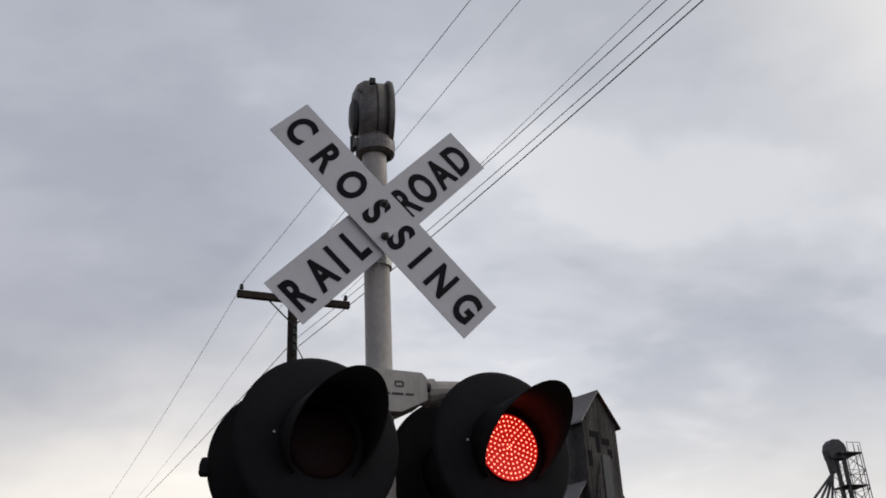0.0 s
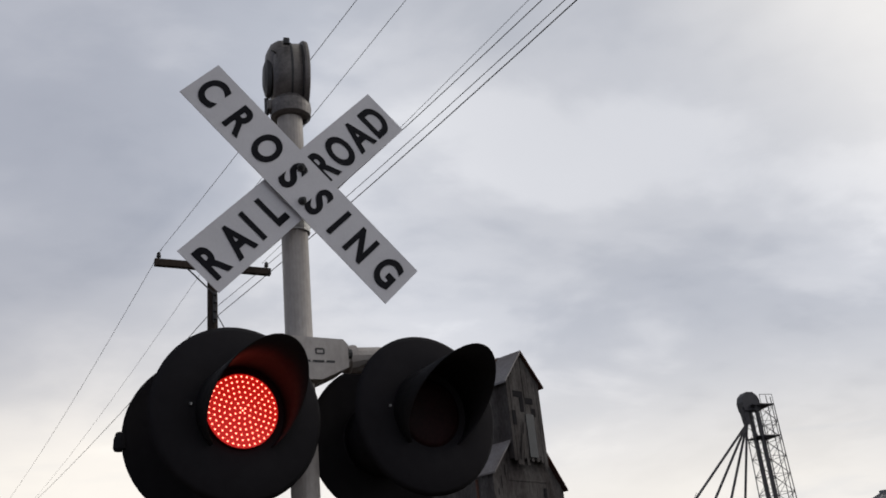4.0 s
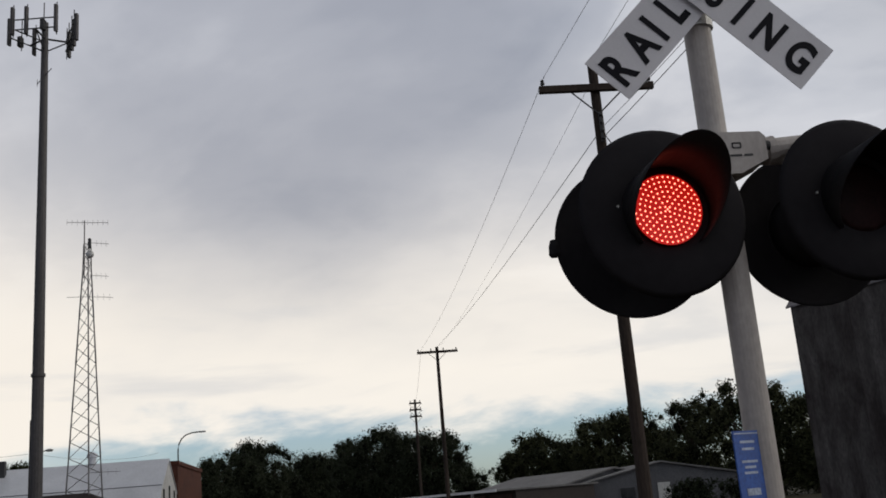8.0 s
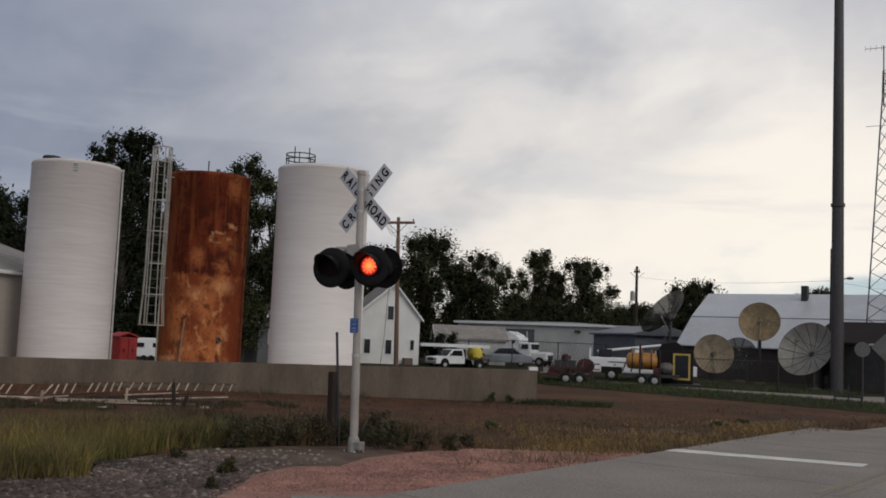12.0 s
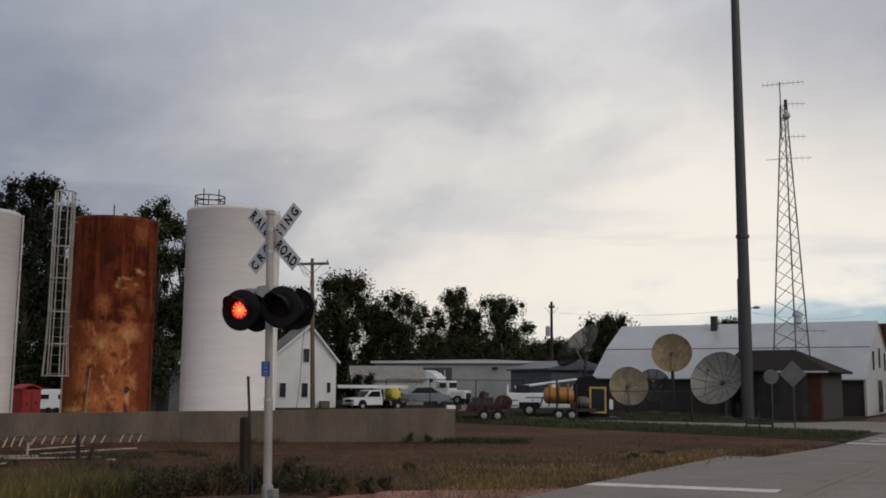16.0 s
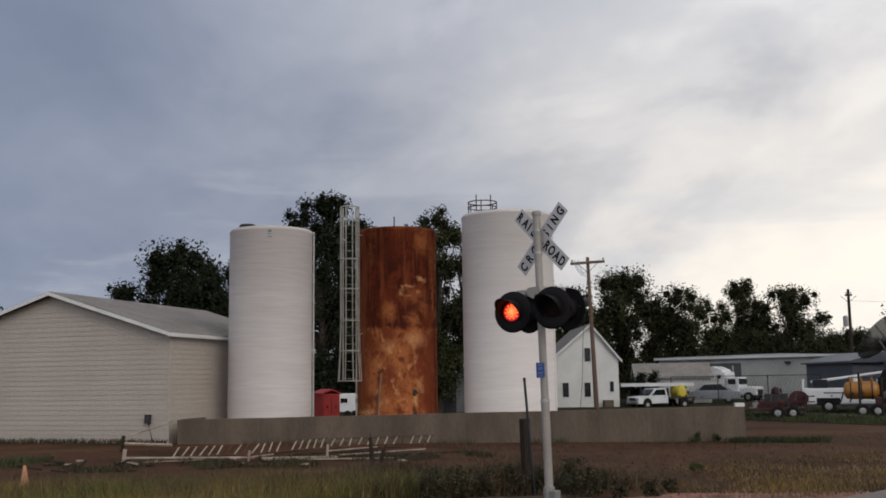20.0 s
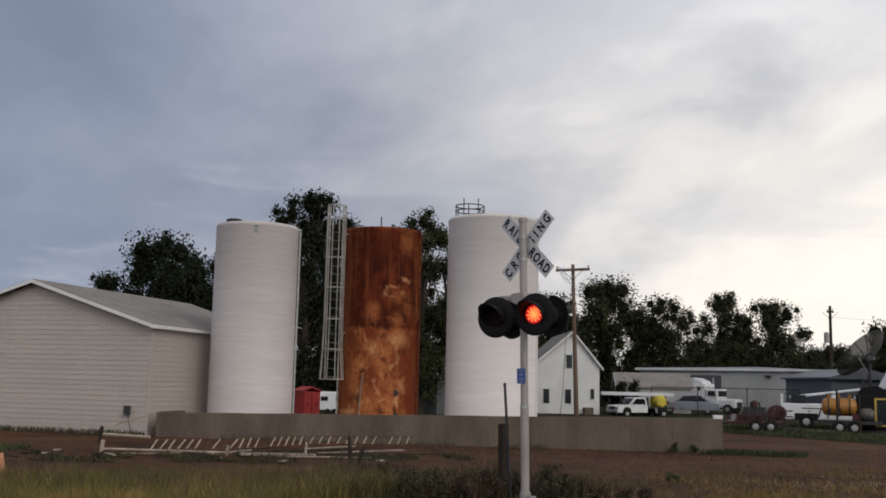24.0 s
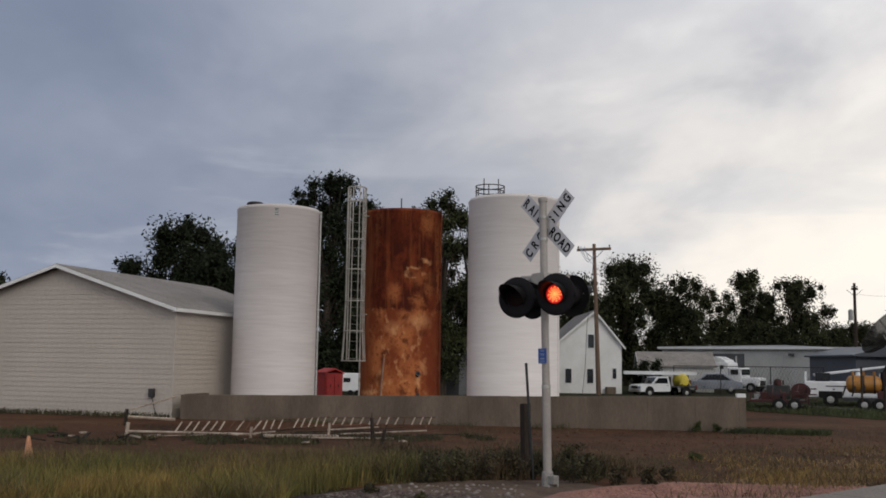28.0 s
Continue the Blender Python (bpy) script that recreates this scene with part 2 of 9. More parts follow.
CONCRETE = mat("old_concrete", (0.156, 0.123, 0.098), (0.100, 0.079, 0.063), 0.8, 16, 0.85, 0, 0.1, (1.4, 1.4, 0.5), fine_mix=0.14)
ROAD_CONC = mat("road_concrete", (0.248, 0.223, 0.202), (0.192, 0.172, 0.155), 0.6, 26, 0.85, 0, 0.2)
ROAD_PAINT = mat("white_road_paint", (0.70, 0.69, 0.66), (0.45, 0.44, 0.42), 3, 30, 0.7, 0, 0.1)
ROAD_YELLOW = mat("worn_yellow_paint", (0.205, 0.165, 0.105), (0.16, 0.142, 0.120), 2.5, 30, 0.75, 0, 0.1)
DIRT = mat("bare_brown_dirt", (0.088, 0.041, 0.0215), (0.040, 0.0195, 0.011), 0.30, 4, 0.95, 0, 0.8, stretch=(1, 1, 1), contrast=(0.36, 0.58), spot=(0.096, 0.060, 0.031))
SHOULDER = mat("dull_brown_shoulder", (0.055, 0.034, 0.020), (0.028, 0.020, 0.012), 0.35, 5, 0.95, 0, 0.7, contrast=(0.36, 0.62), spot=(0.055, 0.052, 0.022))
GROUND = mat("rough_grassland", (0.034, 0.030, 0.017), (0.020, 0.019, 0.011), 0.12, 5, 0.95, 0, 0.8, spot=(0.08, 0.065, 0.04))
GRAVEL_RED = mat("red_crushed_rock", (0.345, 0.190, 0.155), (0.195, 0.108, 0.090), 1.6, 28, 0.95, 0, 1.0)
CINDER_BED = mat("grey_cinder_bed", (0.086, 0.065, 0.056), (0.034, 0.026, 0.023), 1.8, 22, 0.95, 0, 1.0, contrast=(0.40, 0.60), spot=(0.15, 0.12, 0.105))
BALLAST = mat("dark_ballast", (0.108, 0.074, 0.058), (0.042, 0.029, 0.024), 2.2, 24, 0.95, 0, 1.0)
CINDER = leafy("mixed_cinders", (0.125, 0.094, 0.083), (0.028, 0.021, 0.019))
PALE_STONE = leafy("pale_limestone_chips", (0.24, 0.205, 0.185), (0.09, 0.075, 0.068))
PALE_SOIL = mat("pale_trampled_soil", (0.140, 0.100, 0.078), (0.074, 0.053, 0.042), 1.2, 20, 0.95, 0, 0.8)
GRASS = mat("short_green_grass", (0.034, 0.032, 0.013), (0.018, 0.020, 0.008), 0.4, 14, 0.95, 0, 0.9)
SIDING = mat("cream_vinyl_siding", (0.425, 0.376, 0.334), (0.385, 0.340, 0.302), 0.4, 12, 0.6, 0, 0.04, vary=0.03, fine_mix=0.1)
WHITE_TRIM = mat("white_trim", (0.72, 0.72, 0.72), (0.62, 0.62, 0.62), 1, 20, 0.55, 0, 0.03, fine_mix=0.1)
BARN_WHITE = mat("greyish_white_boards", (0.42, 0.42, 0.42), (0.33, 0.33, 0.32), 0.8, 18, 0.7, 0, 0.05, (1, 1, 0.4))
WHITE_WALL = mat("white_clapboard", (0.74, 0.74, 0.74), (0.64, 0.64, 0.63), 0.8, 18, 0.6, 0, 0.05, fine_mix=0.15)
SHINGLE = mat("grey_shingles", (0.27, 0.25, 0.24), (0.20, 0.186, 0.176), 1.2, 16, 0.9, 0, 0.5)
METAL_ROOF = mat("white_metal_roof", (0.50, 0.515, 0.55), (0.41, 0.425, 0.46), 0.35, 9, 0.35, 0.2, 0.04, fine_mix=0.12)
DARK_ROOF = mat("dark_brown_shingles", (0.026, 0.021, 0.020), (0.017, 0.014, 0.014), 1.2, 16, 0.9, 0, 0.4)
DARK_WALL = mat("dark_stained_wall", (0.036, 0.028, 0.025), (0.023, 0.018, 0.017), 1.0, 16, 0.8, 0, 0.2)
BRICK = mat("red_brick", (0.085, 0.034, 0.024), (0.055, 0.024, 0.018), 0.8, 12, 0.9, 0, 0.4)
OLD_WOOD = mat("weathered_grey_boards", (0.098, 0.090, 0.086), (0.036, 0.030, 0.029), 0.7, 8, 0.9, 0, 0.4, (1.2, 1.2, 0.5), spot=(0.15, 0.143, 0.142), vary=0.10)
RUST_TIN = mat("rusty_tin", (0.12, 0.05, 0.032), (0.06, 0.035, 0.03), 0.7, 10, 0.8, 0.3, 0.3)
POLE_WOOD = mat("creosoted_pole_wood", (0.046, 0.035, 0.029), (0.028, 0.022, 0.019), 1.5, 40, 0.9, 0, 0.4, (1, 1, 0.15))
BROWN_POLE = mat("brown_pole_wood", (0.20, 0.135, 0.10), (0.125, 0.085, 0.064), 1.5, 40, 0.9, 0, 0.4, (1, 1, 0.15))
WIRE = mat("dull_black_wire", (0.03, 0.03, 0.032), None, 4, 40, 0.6, 0, 0)
DARK_STEEL = mat("dark_steel", (0.05, 0.05, 0.052), (0.032, 0.032, 0.034), 2, 40, 0.6, 0.5, 0.05)
MONO_STEEL = mat("weathered_mast_steel", (0.070, 0.066, 0.068), (0.050, 0.047, 0.048), 0.6, 20, 0.6, 0.4, 0.05, (1, 1, 0.3))
GLASS_DARK = mat("dark_window_glass", (0.012, 0.014, 0.017), None, 3, 20, 0.12, 0, 0)
RED_PAINT = mat("red_painted_boards", (0.50, 0.040, 0.035), (0.38, 0.032, 0.028), 1.5, 24, 0.6, 0, 0.1)
DARK_RED = mat("dark_red_implement_paint", (0.060, 0.008, 0.008), (0.026, 0.005, 0.006), 1.5, 24, 0.5, 0, 0.05)
YELLOW = mat("yellow_tank_paint", (0.38, 0.17, 0.03), (0.26, 0.11, 0.02), 1.5, 24, 0.45, 0, 0.05)
PALE_YELLOW = mat("pale_yellow_plastic", (0.62, 0.50, 0.06), (0.5, 0.4, 0.05), 2, 20, 0.5, 0, 0.03)
VAN_WHITE = mat("white_vehicle_paint", (0.72, 0.73, 0.75), (0.62, 0.63, 0.65), 1, 14, 0.25, 0, 0.0, fine_mix=0.08)
SILVER = mat("silver_vehicle_paint", (0.30, 0.32, 0.36), (0.25, 0.27, 0.30), 1, 14, 0.3, 0.5, 0.0, fine_mix=0.08)
TYRE = mat("black_rubber", (0.018, 0.018, 0.018), (0.012, 0.012, 0.012), 5, 40, 0.85, 0, 0.1)
BARK = mat("grey_bark", (0.07, 0.055, 0.043), (0.04, 0.032, 0.026), 2, 14, 0.95, 0, 0.6, (1, 1, 0.3))
# near-black green: the crown's inner shade is put into this colour
LEAF_INNER = mat("leaf_core_painted_shade", (0.008, 0.010, 0.005), (0.005, 0.006, 0.004), 0.8, 6, 0.95, 0, 0)
LEAF = leafy("dull_green_leaves", (0.056, 0.060, 0.027), (0.014, 0.018, 0.009))
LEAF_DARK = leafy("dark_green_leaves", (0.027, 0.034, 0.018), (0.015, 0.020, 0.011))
GRASS_TALL = leafy("tall_dry_grass", (0.265, 0.190, 0.046), (0.075, 0.074, 0.016))
BUSH_BROWN = leafy("brown_weed_leaves", (0.064, 0.046, 0.019), (0.034, 0.025, 0.011))
GRASS_GREEN = leafy("fresh_green_grass", (0.115, 0.125, 0.026), (0.040, 0.052, 0.012))
GRASS_GOLD = leafy("ripe_golden_grass", (0.30, 0.19, 0.050), (0.13, 0.085, 0.025))
STRAW = leafy("bleached_straw", (0.30, 0.215, 0.125), (0.17, 0.115, 0.065))
GRASS_DRY = leafy("dry_brown_weeds", (0.120, 0.080, 0.038), (0.068, 0.043, 0.022))
WEED = leafy("dark_weed_leaves", (0.050, 0.044, 0.014), (0.026, 0.023, 0.009))
VERGE = leafy("verge_green_grass", (0.048, 0.062, 0.015), (0.024, 0.031, 0.009))
ORANGE = mat("orange_sign_sheet", (0.55, 0.16, 0.02), None, 3, 30, 0.5, 0, 0)
CONE = mat("faded_orange_plastic", (0.50, 0.24, 0.13), (0.40, 0.18, 0.09), 4, 30, 0.6, 0, 0.05)
MESH_TAN = mat("tan_dish_mesh", (0.30, 0.215, 0.110), (0.13, 0.094, 0.052), 2.6, 30, 0.6, 0.2, 0.2)
RIB_TAN = mat("tan_dish_rib", (0.22, 0.165, 0.095), (0.12, 0.09, 0.055), 2.0, 30, 0.6, 0.2, 0.1)
MESH_PALE = mat("pale_dish_mesh", (0.33, 0.265, 0.18), (0.17, 0.135, 0.09), 2.4, 30, 0.6, 0.2, 0.2)
MESH_DARK = mat("dark_grey_dish_mesh", (0.13, 0.125, 0.115), (0.07, 0.067, 0.06), 1.5, 60, 0.6, 0.2, 0.2)
MESH_BLACK = mat("black_dish_mesh", (0.030, 0.028, 0.026), (0.018, 0.017, 0.016), 1.5, 60, 0.7, 0.2, 0.2)
MESH_GREY = mat("grey_dish_panels", (0.36, 0.34, 0.305), (0.24, 0.225, 0.20), 1.6, 30, 0.55, 0.3, 0.1)
GREY_BLOCK = mat("grey_painted_block", (0.095, 0.096, 0.105), (0.07, 0.072, 0.08), 0.8, 14, 0.8, 0, 0.1)
METAL_SIDING = mat("pale_grey_metal_siding", (0.47, 0.47, 0.46), (0.39, 0.39, 0.38), 0.6, 20, 0.5, 0.2, 0.05)


for m_, a_ in ((MESH_TAN, 0.85), (MESH_GREY, 0.86), (MESH_PALE, 0.8), (MESH_DARK, 0.7), (MESH_BLACK, 0.55)):
    m_.node_tree.nodes["Principled BSDF"].inputs["Alpha"].default_value = a_     # open wire mesh
for m_, s_ in ((BLACK, 0.06), (LENS_OFF, 0.1), (HOOD_BLACK, 0.25), (CINDER, 0.25), (LEAF, 0.1), (LEAF_DARK, 0.1), (LEAF_INNER, 0.05)):
    m_.node_tree.nodes["Principled BSDF"].inputs["Specular IOR Level"].default_value = s_


def rust_material():
    """Old red-brown coat above a straight seam, ochre rust below it, with the scars, runs and pits of this one tank."""
    m = mat("rusted_tank_steel", (0.20, 0.060, 0.022), (0.12, 0.03, 0.012), 1.4, 22, 0.85, 0.0, 0.30, fine_mix=0.25)
    nt = m.node_tree
    N, L = nt.nodes.new, nt.links.new
    b = nt.nodes["Principled BSDF"]
    geo = N("ShaderNodeNewGeometry")
    centre, across = Vector((-35.58, 6.30, 0)), Vector((0.174, 0.985, 0))

    def vec(op, a, c, out="Vector"):
        n = N("ShaderNodeVectorMath")
        n.operation = op
        L(a, n.inputs[0])
        if c is not None:
            if hasattr(c, "is_output"):
                L(c, n.inputs[1])
            else:
                n.inputs[1].default_value = c
        return n.outputs[out]

    def tex(scale, detail, stretch=(1, 1, 1), dist=0.0, rough=0.5, out=0):
        n = N("ShaderNodeTexNoise")
        n.inputs["Scale"].default_value, n.inputs["Detail"].default_value = scale, detail
        n.inputs["Distortion"].default_value, n.inputs["Roughness"].default_value = dist, rough
        L(vec("MULTIPLY", geo.outputs["Position"], stretch), n.inputs[0])
        return n.outputs[out]

    def fit(v, a, b2):
        r = N("ShaderNodeMapRange")
        r.interpolation_type = "SMOOTHSTEP"
        r.inputs[1].default_value, r.inputs[2].default_value = a, b2
        L(v, r.inputs[0])
        return r.outputs[0]

    def op(kind, a, c):
        n = N("ShaderNodeMath")
        n.operation = kind
        for k, v in ((0, a), (1, c)):
            if isinstance(v, float):
                n.inputs[k].default_value = v
            else:
                L(v, n.inputs[k])
        return n.outputs[0]

    def blend(f, a, c):
        n = N("ShaderNodeMix")
        n.data_type = "RGBA"
        L(f, n.inputs[0])
        for k, v in ((6, a), (7, c)):
            if isinstance(v, tuple):
                n.inputs[k].default_value = (*v, 1)
            else:
                L(v, n.inputs[k])
        return n.outputs[2]

    # metres round the face (u) and up (z), shaken a little so that no edge is clean
    u = vec("DOT_PRODUCT", vec("SUBTRACT", geo.outputs["Position"], centre), across, "Value")
    sep = N("ShaderNodeSeparateXYZ")
    L(geo.outputs["Position"], sep.inputs[0])
    flat = N("ShaderNodeCombineXYZ")
    L(u, flat.inputs[0])
    L(sep.outputs[2], flat.inputs[1])
    shake = vec("MULTIPLY", vec("SUBTRACT", tex(4.5, 5, rough=0.65, out=1), (0.5, 0.5, 0.5)), (0.42, 0.42, 0.0))
    place = vec("ADD", flat.outputs[0], shake)
    mottle = fit(tex(5.5, 6, rough=0.7), 0.26, 0.54)

    def spot(cu, cz, ru, rz, soft=0.25):
        d = vec("LENGTH", vec("MULTIPLY", vec("SUBTRACT", place, (cu, cz, 0)), (1 / ru, 1 / rz, 0)), None, "Value")
        return fit(d, 1.25, soft)

    dark, red = (0.055, 0.0115, 0.0062), (0.140, 0.0285, 0.0112)
    tan, pale = (0.36, 0.122, 0.044), (0.53, 0.262, 0.122)
    upper = blend(fit(tex(1.9, 6, (1, 1, 0.7), rough=0.68), 0.40, 0.62), dark, red)
    upper = blend(op("MULTIPLY", fit(tex(5.0, 5, (1.5, 1.5, 0.10)), 0.50, 0.68), 0.55), upper, (0.225, 0.062, 0.022))
    lower = blend(fit(tex(1.8, 6, (1, 1, 0.8), rough=0.62), 0.38, 0.62), (0.165, 0.038, 0.0145), tan)
    lower = blend(op("MULTIPLY", fit(tex(3.6, 6, (1, 1, 0.8), rough=0.7), 0.51, 0.64), 0.8), lower, (0.105, 0.024, 0.011))
    lower = blend(op("MULTIPLY", fit(tex(3.2, 5, (1.2, 1.2, 0.8), rough=0.55), 0.54, 0.70), 0.6), lower, pale)
    seam = op("ADD", sep.outputs[2], op("MULTIPLY", tex(5.0, 6, rough=0.7), 0.5))
    col = blend(fit(seam, 3.66, 3.84), lower, upper)
    # below the seam both flanks are darker and redder; the left edge is streaked lighter
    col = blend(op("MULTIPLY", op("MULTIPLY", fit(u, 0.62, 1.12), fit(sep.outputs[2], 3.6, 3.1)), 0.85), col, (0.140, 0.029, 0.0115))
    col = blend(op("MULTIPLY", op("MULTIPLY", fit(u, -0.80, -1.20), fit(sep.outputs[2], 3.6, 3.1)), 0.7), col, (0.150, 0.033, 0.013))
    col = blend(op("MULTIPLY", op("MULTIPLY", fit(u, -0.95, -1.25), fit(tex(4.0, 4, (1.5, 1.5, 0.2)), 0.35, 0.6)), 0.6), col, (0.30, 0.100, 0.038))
    for cu, cz, ru, rz, strength in ((0.88, 6.55, 0.30, 0.50, 0.75), (1.26, 5.8, 0.12, 1.1, 0.5), (1.28, 4.4, 0.07, 0.85, 0.7), (0.60, 4.65, 0.55, 0.35, 0.45), (-0.25, 4.10, 0.26, 0.42, 0.75), (0.55, 3.80, 0.30, 0.35, 0.75), (0.92, 4.2, 0.22, 0.30, 0.5), (-0.9, 6.3, 0.12, 0.8, 0.45)):
        col = blend(op("MULTIPLY", op("MULTIPLY", spot(cu, cz, ru, rz), mottle), strength), col, tan)
    for cu, cz, ru, rz, strength in ((0.88, 5.20, 0.19, 0.13, 0.95), (0.16, 4.80, 0.10, 0.20, 0.7), (0.42, 4.95, 0.22, 0.06, 0.7), (0.74, 4.78, 0.10, 0.10, 0.5), (0.38, 4.62, 0.14, 0.06, 0.6), (0.62, 3.10, 0.46, 0.30, 0.5), (-0.30, 2.85, 0.34, 0.3, 0.35), (0.62, 1.02, 0.13, 0.24, 0.95), (-1.05, 0.62, 0.36, 0.14, 0.9), (-0.63, 0.75, 0.07, 0.32, 0.8)):
        col = blend(op("MULTIPLY", op("MULTIPLY", spot(cu, cz, ru, rz), mottle), strength), col, pale)
    for cu, cz, ru, rz, strength in ((-0.45, 6.2, 0.75, 0.55, 0.55), (0.24, 3.62, 0.32, 0.20, 0.85), (0.80, 3.95, 0.11, 0.28, 0.85), (0.30, 3.97, 0.42, 0.05, 0.85), (0.26, 4.72, 0.10, 0.10, 0.7), (0.10, 3.22, 0.16, 0.14, 0.75), (0.74, 2.70, 0.18, 0.16, 0.6), (0.15, 2.42, 0.14, 0.13, 0.8), (-0.80, 1.10, 0.26, 0.24, 0.6), (-0.55, 1.98, 0.12, 0.18, 0.8), (0.08, 0.68, 0.20, 0.14, 0.8), (0.57, 0.72, 0.06, 0.20, 0.9), (0.58, 1.28, 0.09, 0.12, 0.9)):
        col = blend(op("MULTIPLY", spot(cu, cz, ru, rz), strength), col, dark if cz > 3 else (0.070, 0.017, 0.009))
    L(col, b.inputs["Base Color"])
    return m


RUST = rust_material()
for m_ in (RUST, SIGN_BLACK):
    m_.node_tree.nodes["Principled BSDF"].inputs["Specular IOR Level"].default_value = 0.1


# ---- tools for meshes ----
def mesh_of(name, bm, material):
    me = bpy.data.meshes.new(name)
    bm.normal_update()
    bm.to_mesh(me)
    bm.free()
    for m in material if isinstance(material, (list, tuple)) else [material]:
        me.materials.append(m)
    return me


def part(name, bm, material, parent=None, label="", m=None, smooth=False):
    """One mesh object under a thing or a part."""
    me = bm if isinstance(bm, bpy.types.Mesh) else mesh_of(name, bm, material)
    if smooth:
        me.shade_smooth()
    ob = new(name, me)
    ob.parent = parent
    if m is not None:
        ob.matrix_basis = m
    if label:
        ob["label"] = label
    return ob


def thing(name, m, label, category, group="", kind=""):
    ob = new(name)
    ob.empty_display_size = 0.2
    ob.matrix_basis = m
    return tagged(ob, label, category, group, kind)


def box(bm, x0, y0, z0, x1, y1, z1, m=None):
    v = [bm.verts.new((x, y, z)) for x in (x0, x1) for y in (y0, y1) for z in (z0, z1)]
    for f in ((0, 1, 3, 2), (4, 6, 7, 5), (0, 4, 5, 1), (2, 3, 7, 6), (0, 2, 6, 4), (1, 5, 7, 3)):
        bm.faces.new([v[i] for i in f])
    if m is not None:
        bmesh.ops.transform(bm, matrix=m, verts=v)
    return v


def boxed(x0, y0, z0, x1, y1, z1, bevel=0.0):
    bm = bmesh.new()
    box(bm, x0, y0, z0, x1, y1, z1)
    if bevel:
        bmesh.ops.bevel(bm, geom=bm.edges[:], offset=bevel, segments=2, affect="EDGES", profile=0.6)
    return bm


def tube(bm, a, b, r0, r1=None, n=8, caps=True):
    a, b = Vector(a), Vector(b)
    r1 = r0 if r1 is None else r1
    q = (b - a).to_track_quat("Z", "Y")
    rings = []
    for p, r in ((a, r0), (b, r1)):
        rings.append([bm.verts.new(p + q @ Vector((r * math.cos(2 * math.pi * k / n), r * math.sin(2 * math.pi * k / n), 0))) for k in range(n)])
    for k in range(n):
        bm.faces.new((rings[0][k], rings[0][(k + 1) % n], rings[1][(k + 1) % n], rings[1][k]))
    if caps:
        bm.faces.new(rings[0][::-1])
        bm.faces.new(rings[1])


def tubed(*args, **kw):
    bm = bmesh.new()
    tube(bm, *args, **kw)
    return bm


def polytube(pts, r, n=5):
    """One bent tube through several points."""
    bm = bmesh.new()
    pts = [Vector(p) for p in pts]
    rings = []
    for k, p in enumerate(pts):
        d = (pts[min(k + 1, len(pts) - 1)] - pts[max(k - 1, 0)]).normalized()
        u = d.cross(Vector((0, 0, 1)) if abs(d.z) < 0.95 else Vector((1, 0, 0))).normalized()
        v = d.cross(u)
        rings.append([bm.verts.new(p + (u * math.cos(2 * math.pi * i / n) + v * math.sin(2 * math.pi * i / n)) * r) for i in range(n)])
    for a, b in zip(rings, rings[1:]):
        for i in range(n):
            bm.faces.new((a[i], a[(i + 1) % n], b[(i + 1) % n], b[i]))
    bm.faces.new(rings[0][::-1])
    bm.faces.new(rings[-1])
    bmesh.ops.recalc_face_normals(bm, faces=bm.faces)
    return bm


def lathe(profile, n=32, axis="z", close=True):
    """A body turned round an axis from (radius, height) pairs."""
    bm = bmesh.new()
    rings = []
    for r, h in profile:
        ring = []
        for k in range(n):
            c, s = math.cos(2 * math.pi * k / n) * r, math.sin(2 * math.pi * k / n) * r
            ring.append(bm.verts.new((c, s, h) if axis == "z" else (c, -h, s)))
        rings.append(ring)
    for a, b in zip(rings, rings[1:]):
        for k in range(n):
            f = (a[k], a[(k + 1) % n], b[(k + 1) % n], b[k])
            bm.faces.new(f if axis == "z" else f)
    if close:
        bm.faces.new(rings[0][::-1])
        bm.faces.new(rings[-1])
    bmesh.ops.recalc_face_normals(bm, faces=bm.faces)
    return bm


def prism(outline, depth, m=None):
    """A flat outline in x and z, given thickness along y."""
    bm = bmesh.new()
    a = [bm.verts.new((x, 0, z)) for x, z in outline]
    b = [bm.verts.new((x, depth, z)) for x, z in outline]
    bm.faces.new(a)
    bm.faces.new(b[::-1])
    for k in range(len(outline)):
        j = (k + 1) % len(outline)
        bm.faces.new((a[j], a[k], b[k], b[j]))
    bmesh.ops.recalc_face_normals(bm, faces=bm.faces)
    if m is not None:
        bmesh.ops.transform(bm, matrix=m, verts=bm.verts)
    return bm


def slab(points, z0, z1):
    bm = bmesh.new()
    a = [bm.verts.new((x, y, z0)) for x, y in points]
    b = [bm.verts.new((x, y, z1)) for x, y in points]
    bm.faces.new(a[::-1])
    bm.faces.new(b)
    for k in range(len(points)):
        j = (k + 1) % len(points)
        bm.faces.new((a[k], a[j], b[j], b[k]))
    bmesh.ops.recalc_face_normals(bm, faces=bm.faces)
    return bm


def mesh_from(name, verts, faces, material):
    me = bpy.data.meshes.new(name)
    me.from_pydata([tuple(v) for v in verts], [], [tuple(f) for f in faces])
    me.materials.append(material)
    me.update()
    return me


def quads(name, corners, material):
    """A mesh of loose quads from an array (n, 4, 3)."""
    n = len(corners)
    me = bpy.data.meshes.new(name)
    me.vertices.add(4 * n)
    me.vertices.foreach_set("co", np.ascontiguousarray(corners, dtype=np.float32).ravel())
    me.loops.add(4 * n)
    me.loops.foreach_set("vertex_index", np.arange(4 * n, dtype=np.int32))
    me.polygons.add(n)
    me.polygons.foreach_set("loop_start", np.arange(0, 4 * n, 4, dtype=np.int32))
    me.materials.append(material)
    me.update(calc_edges=True)
    me.validate()
    return me


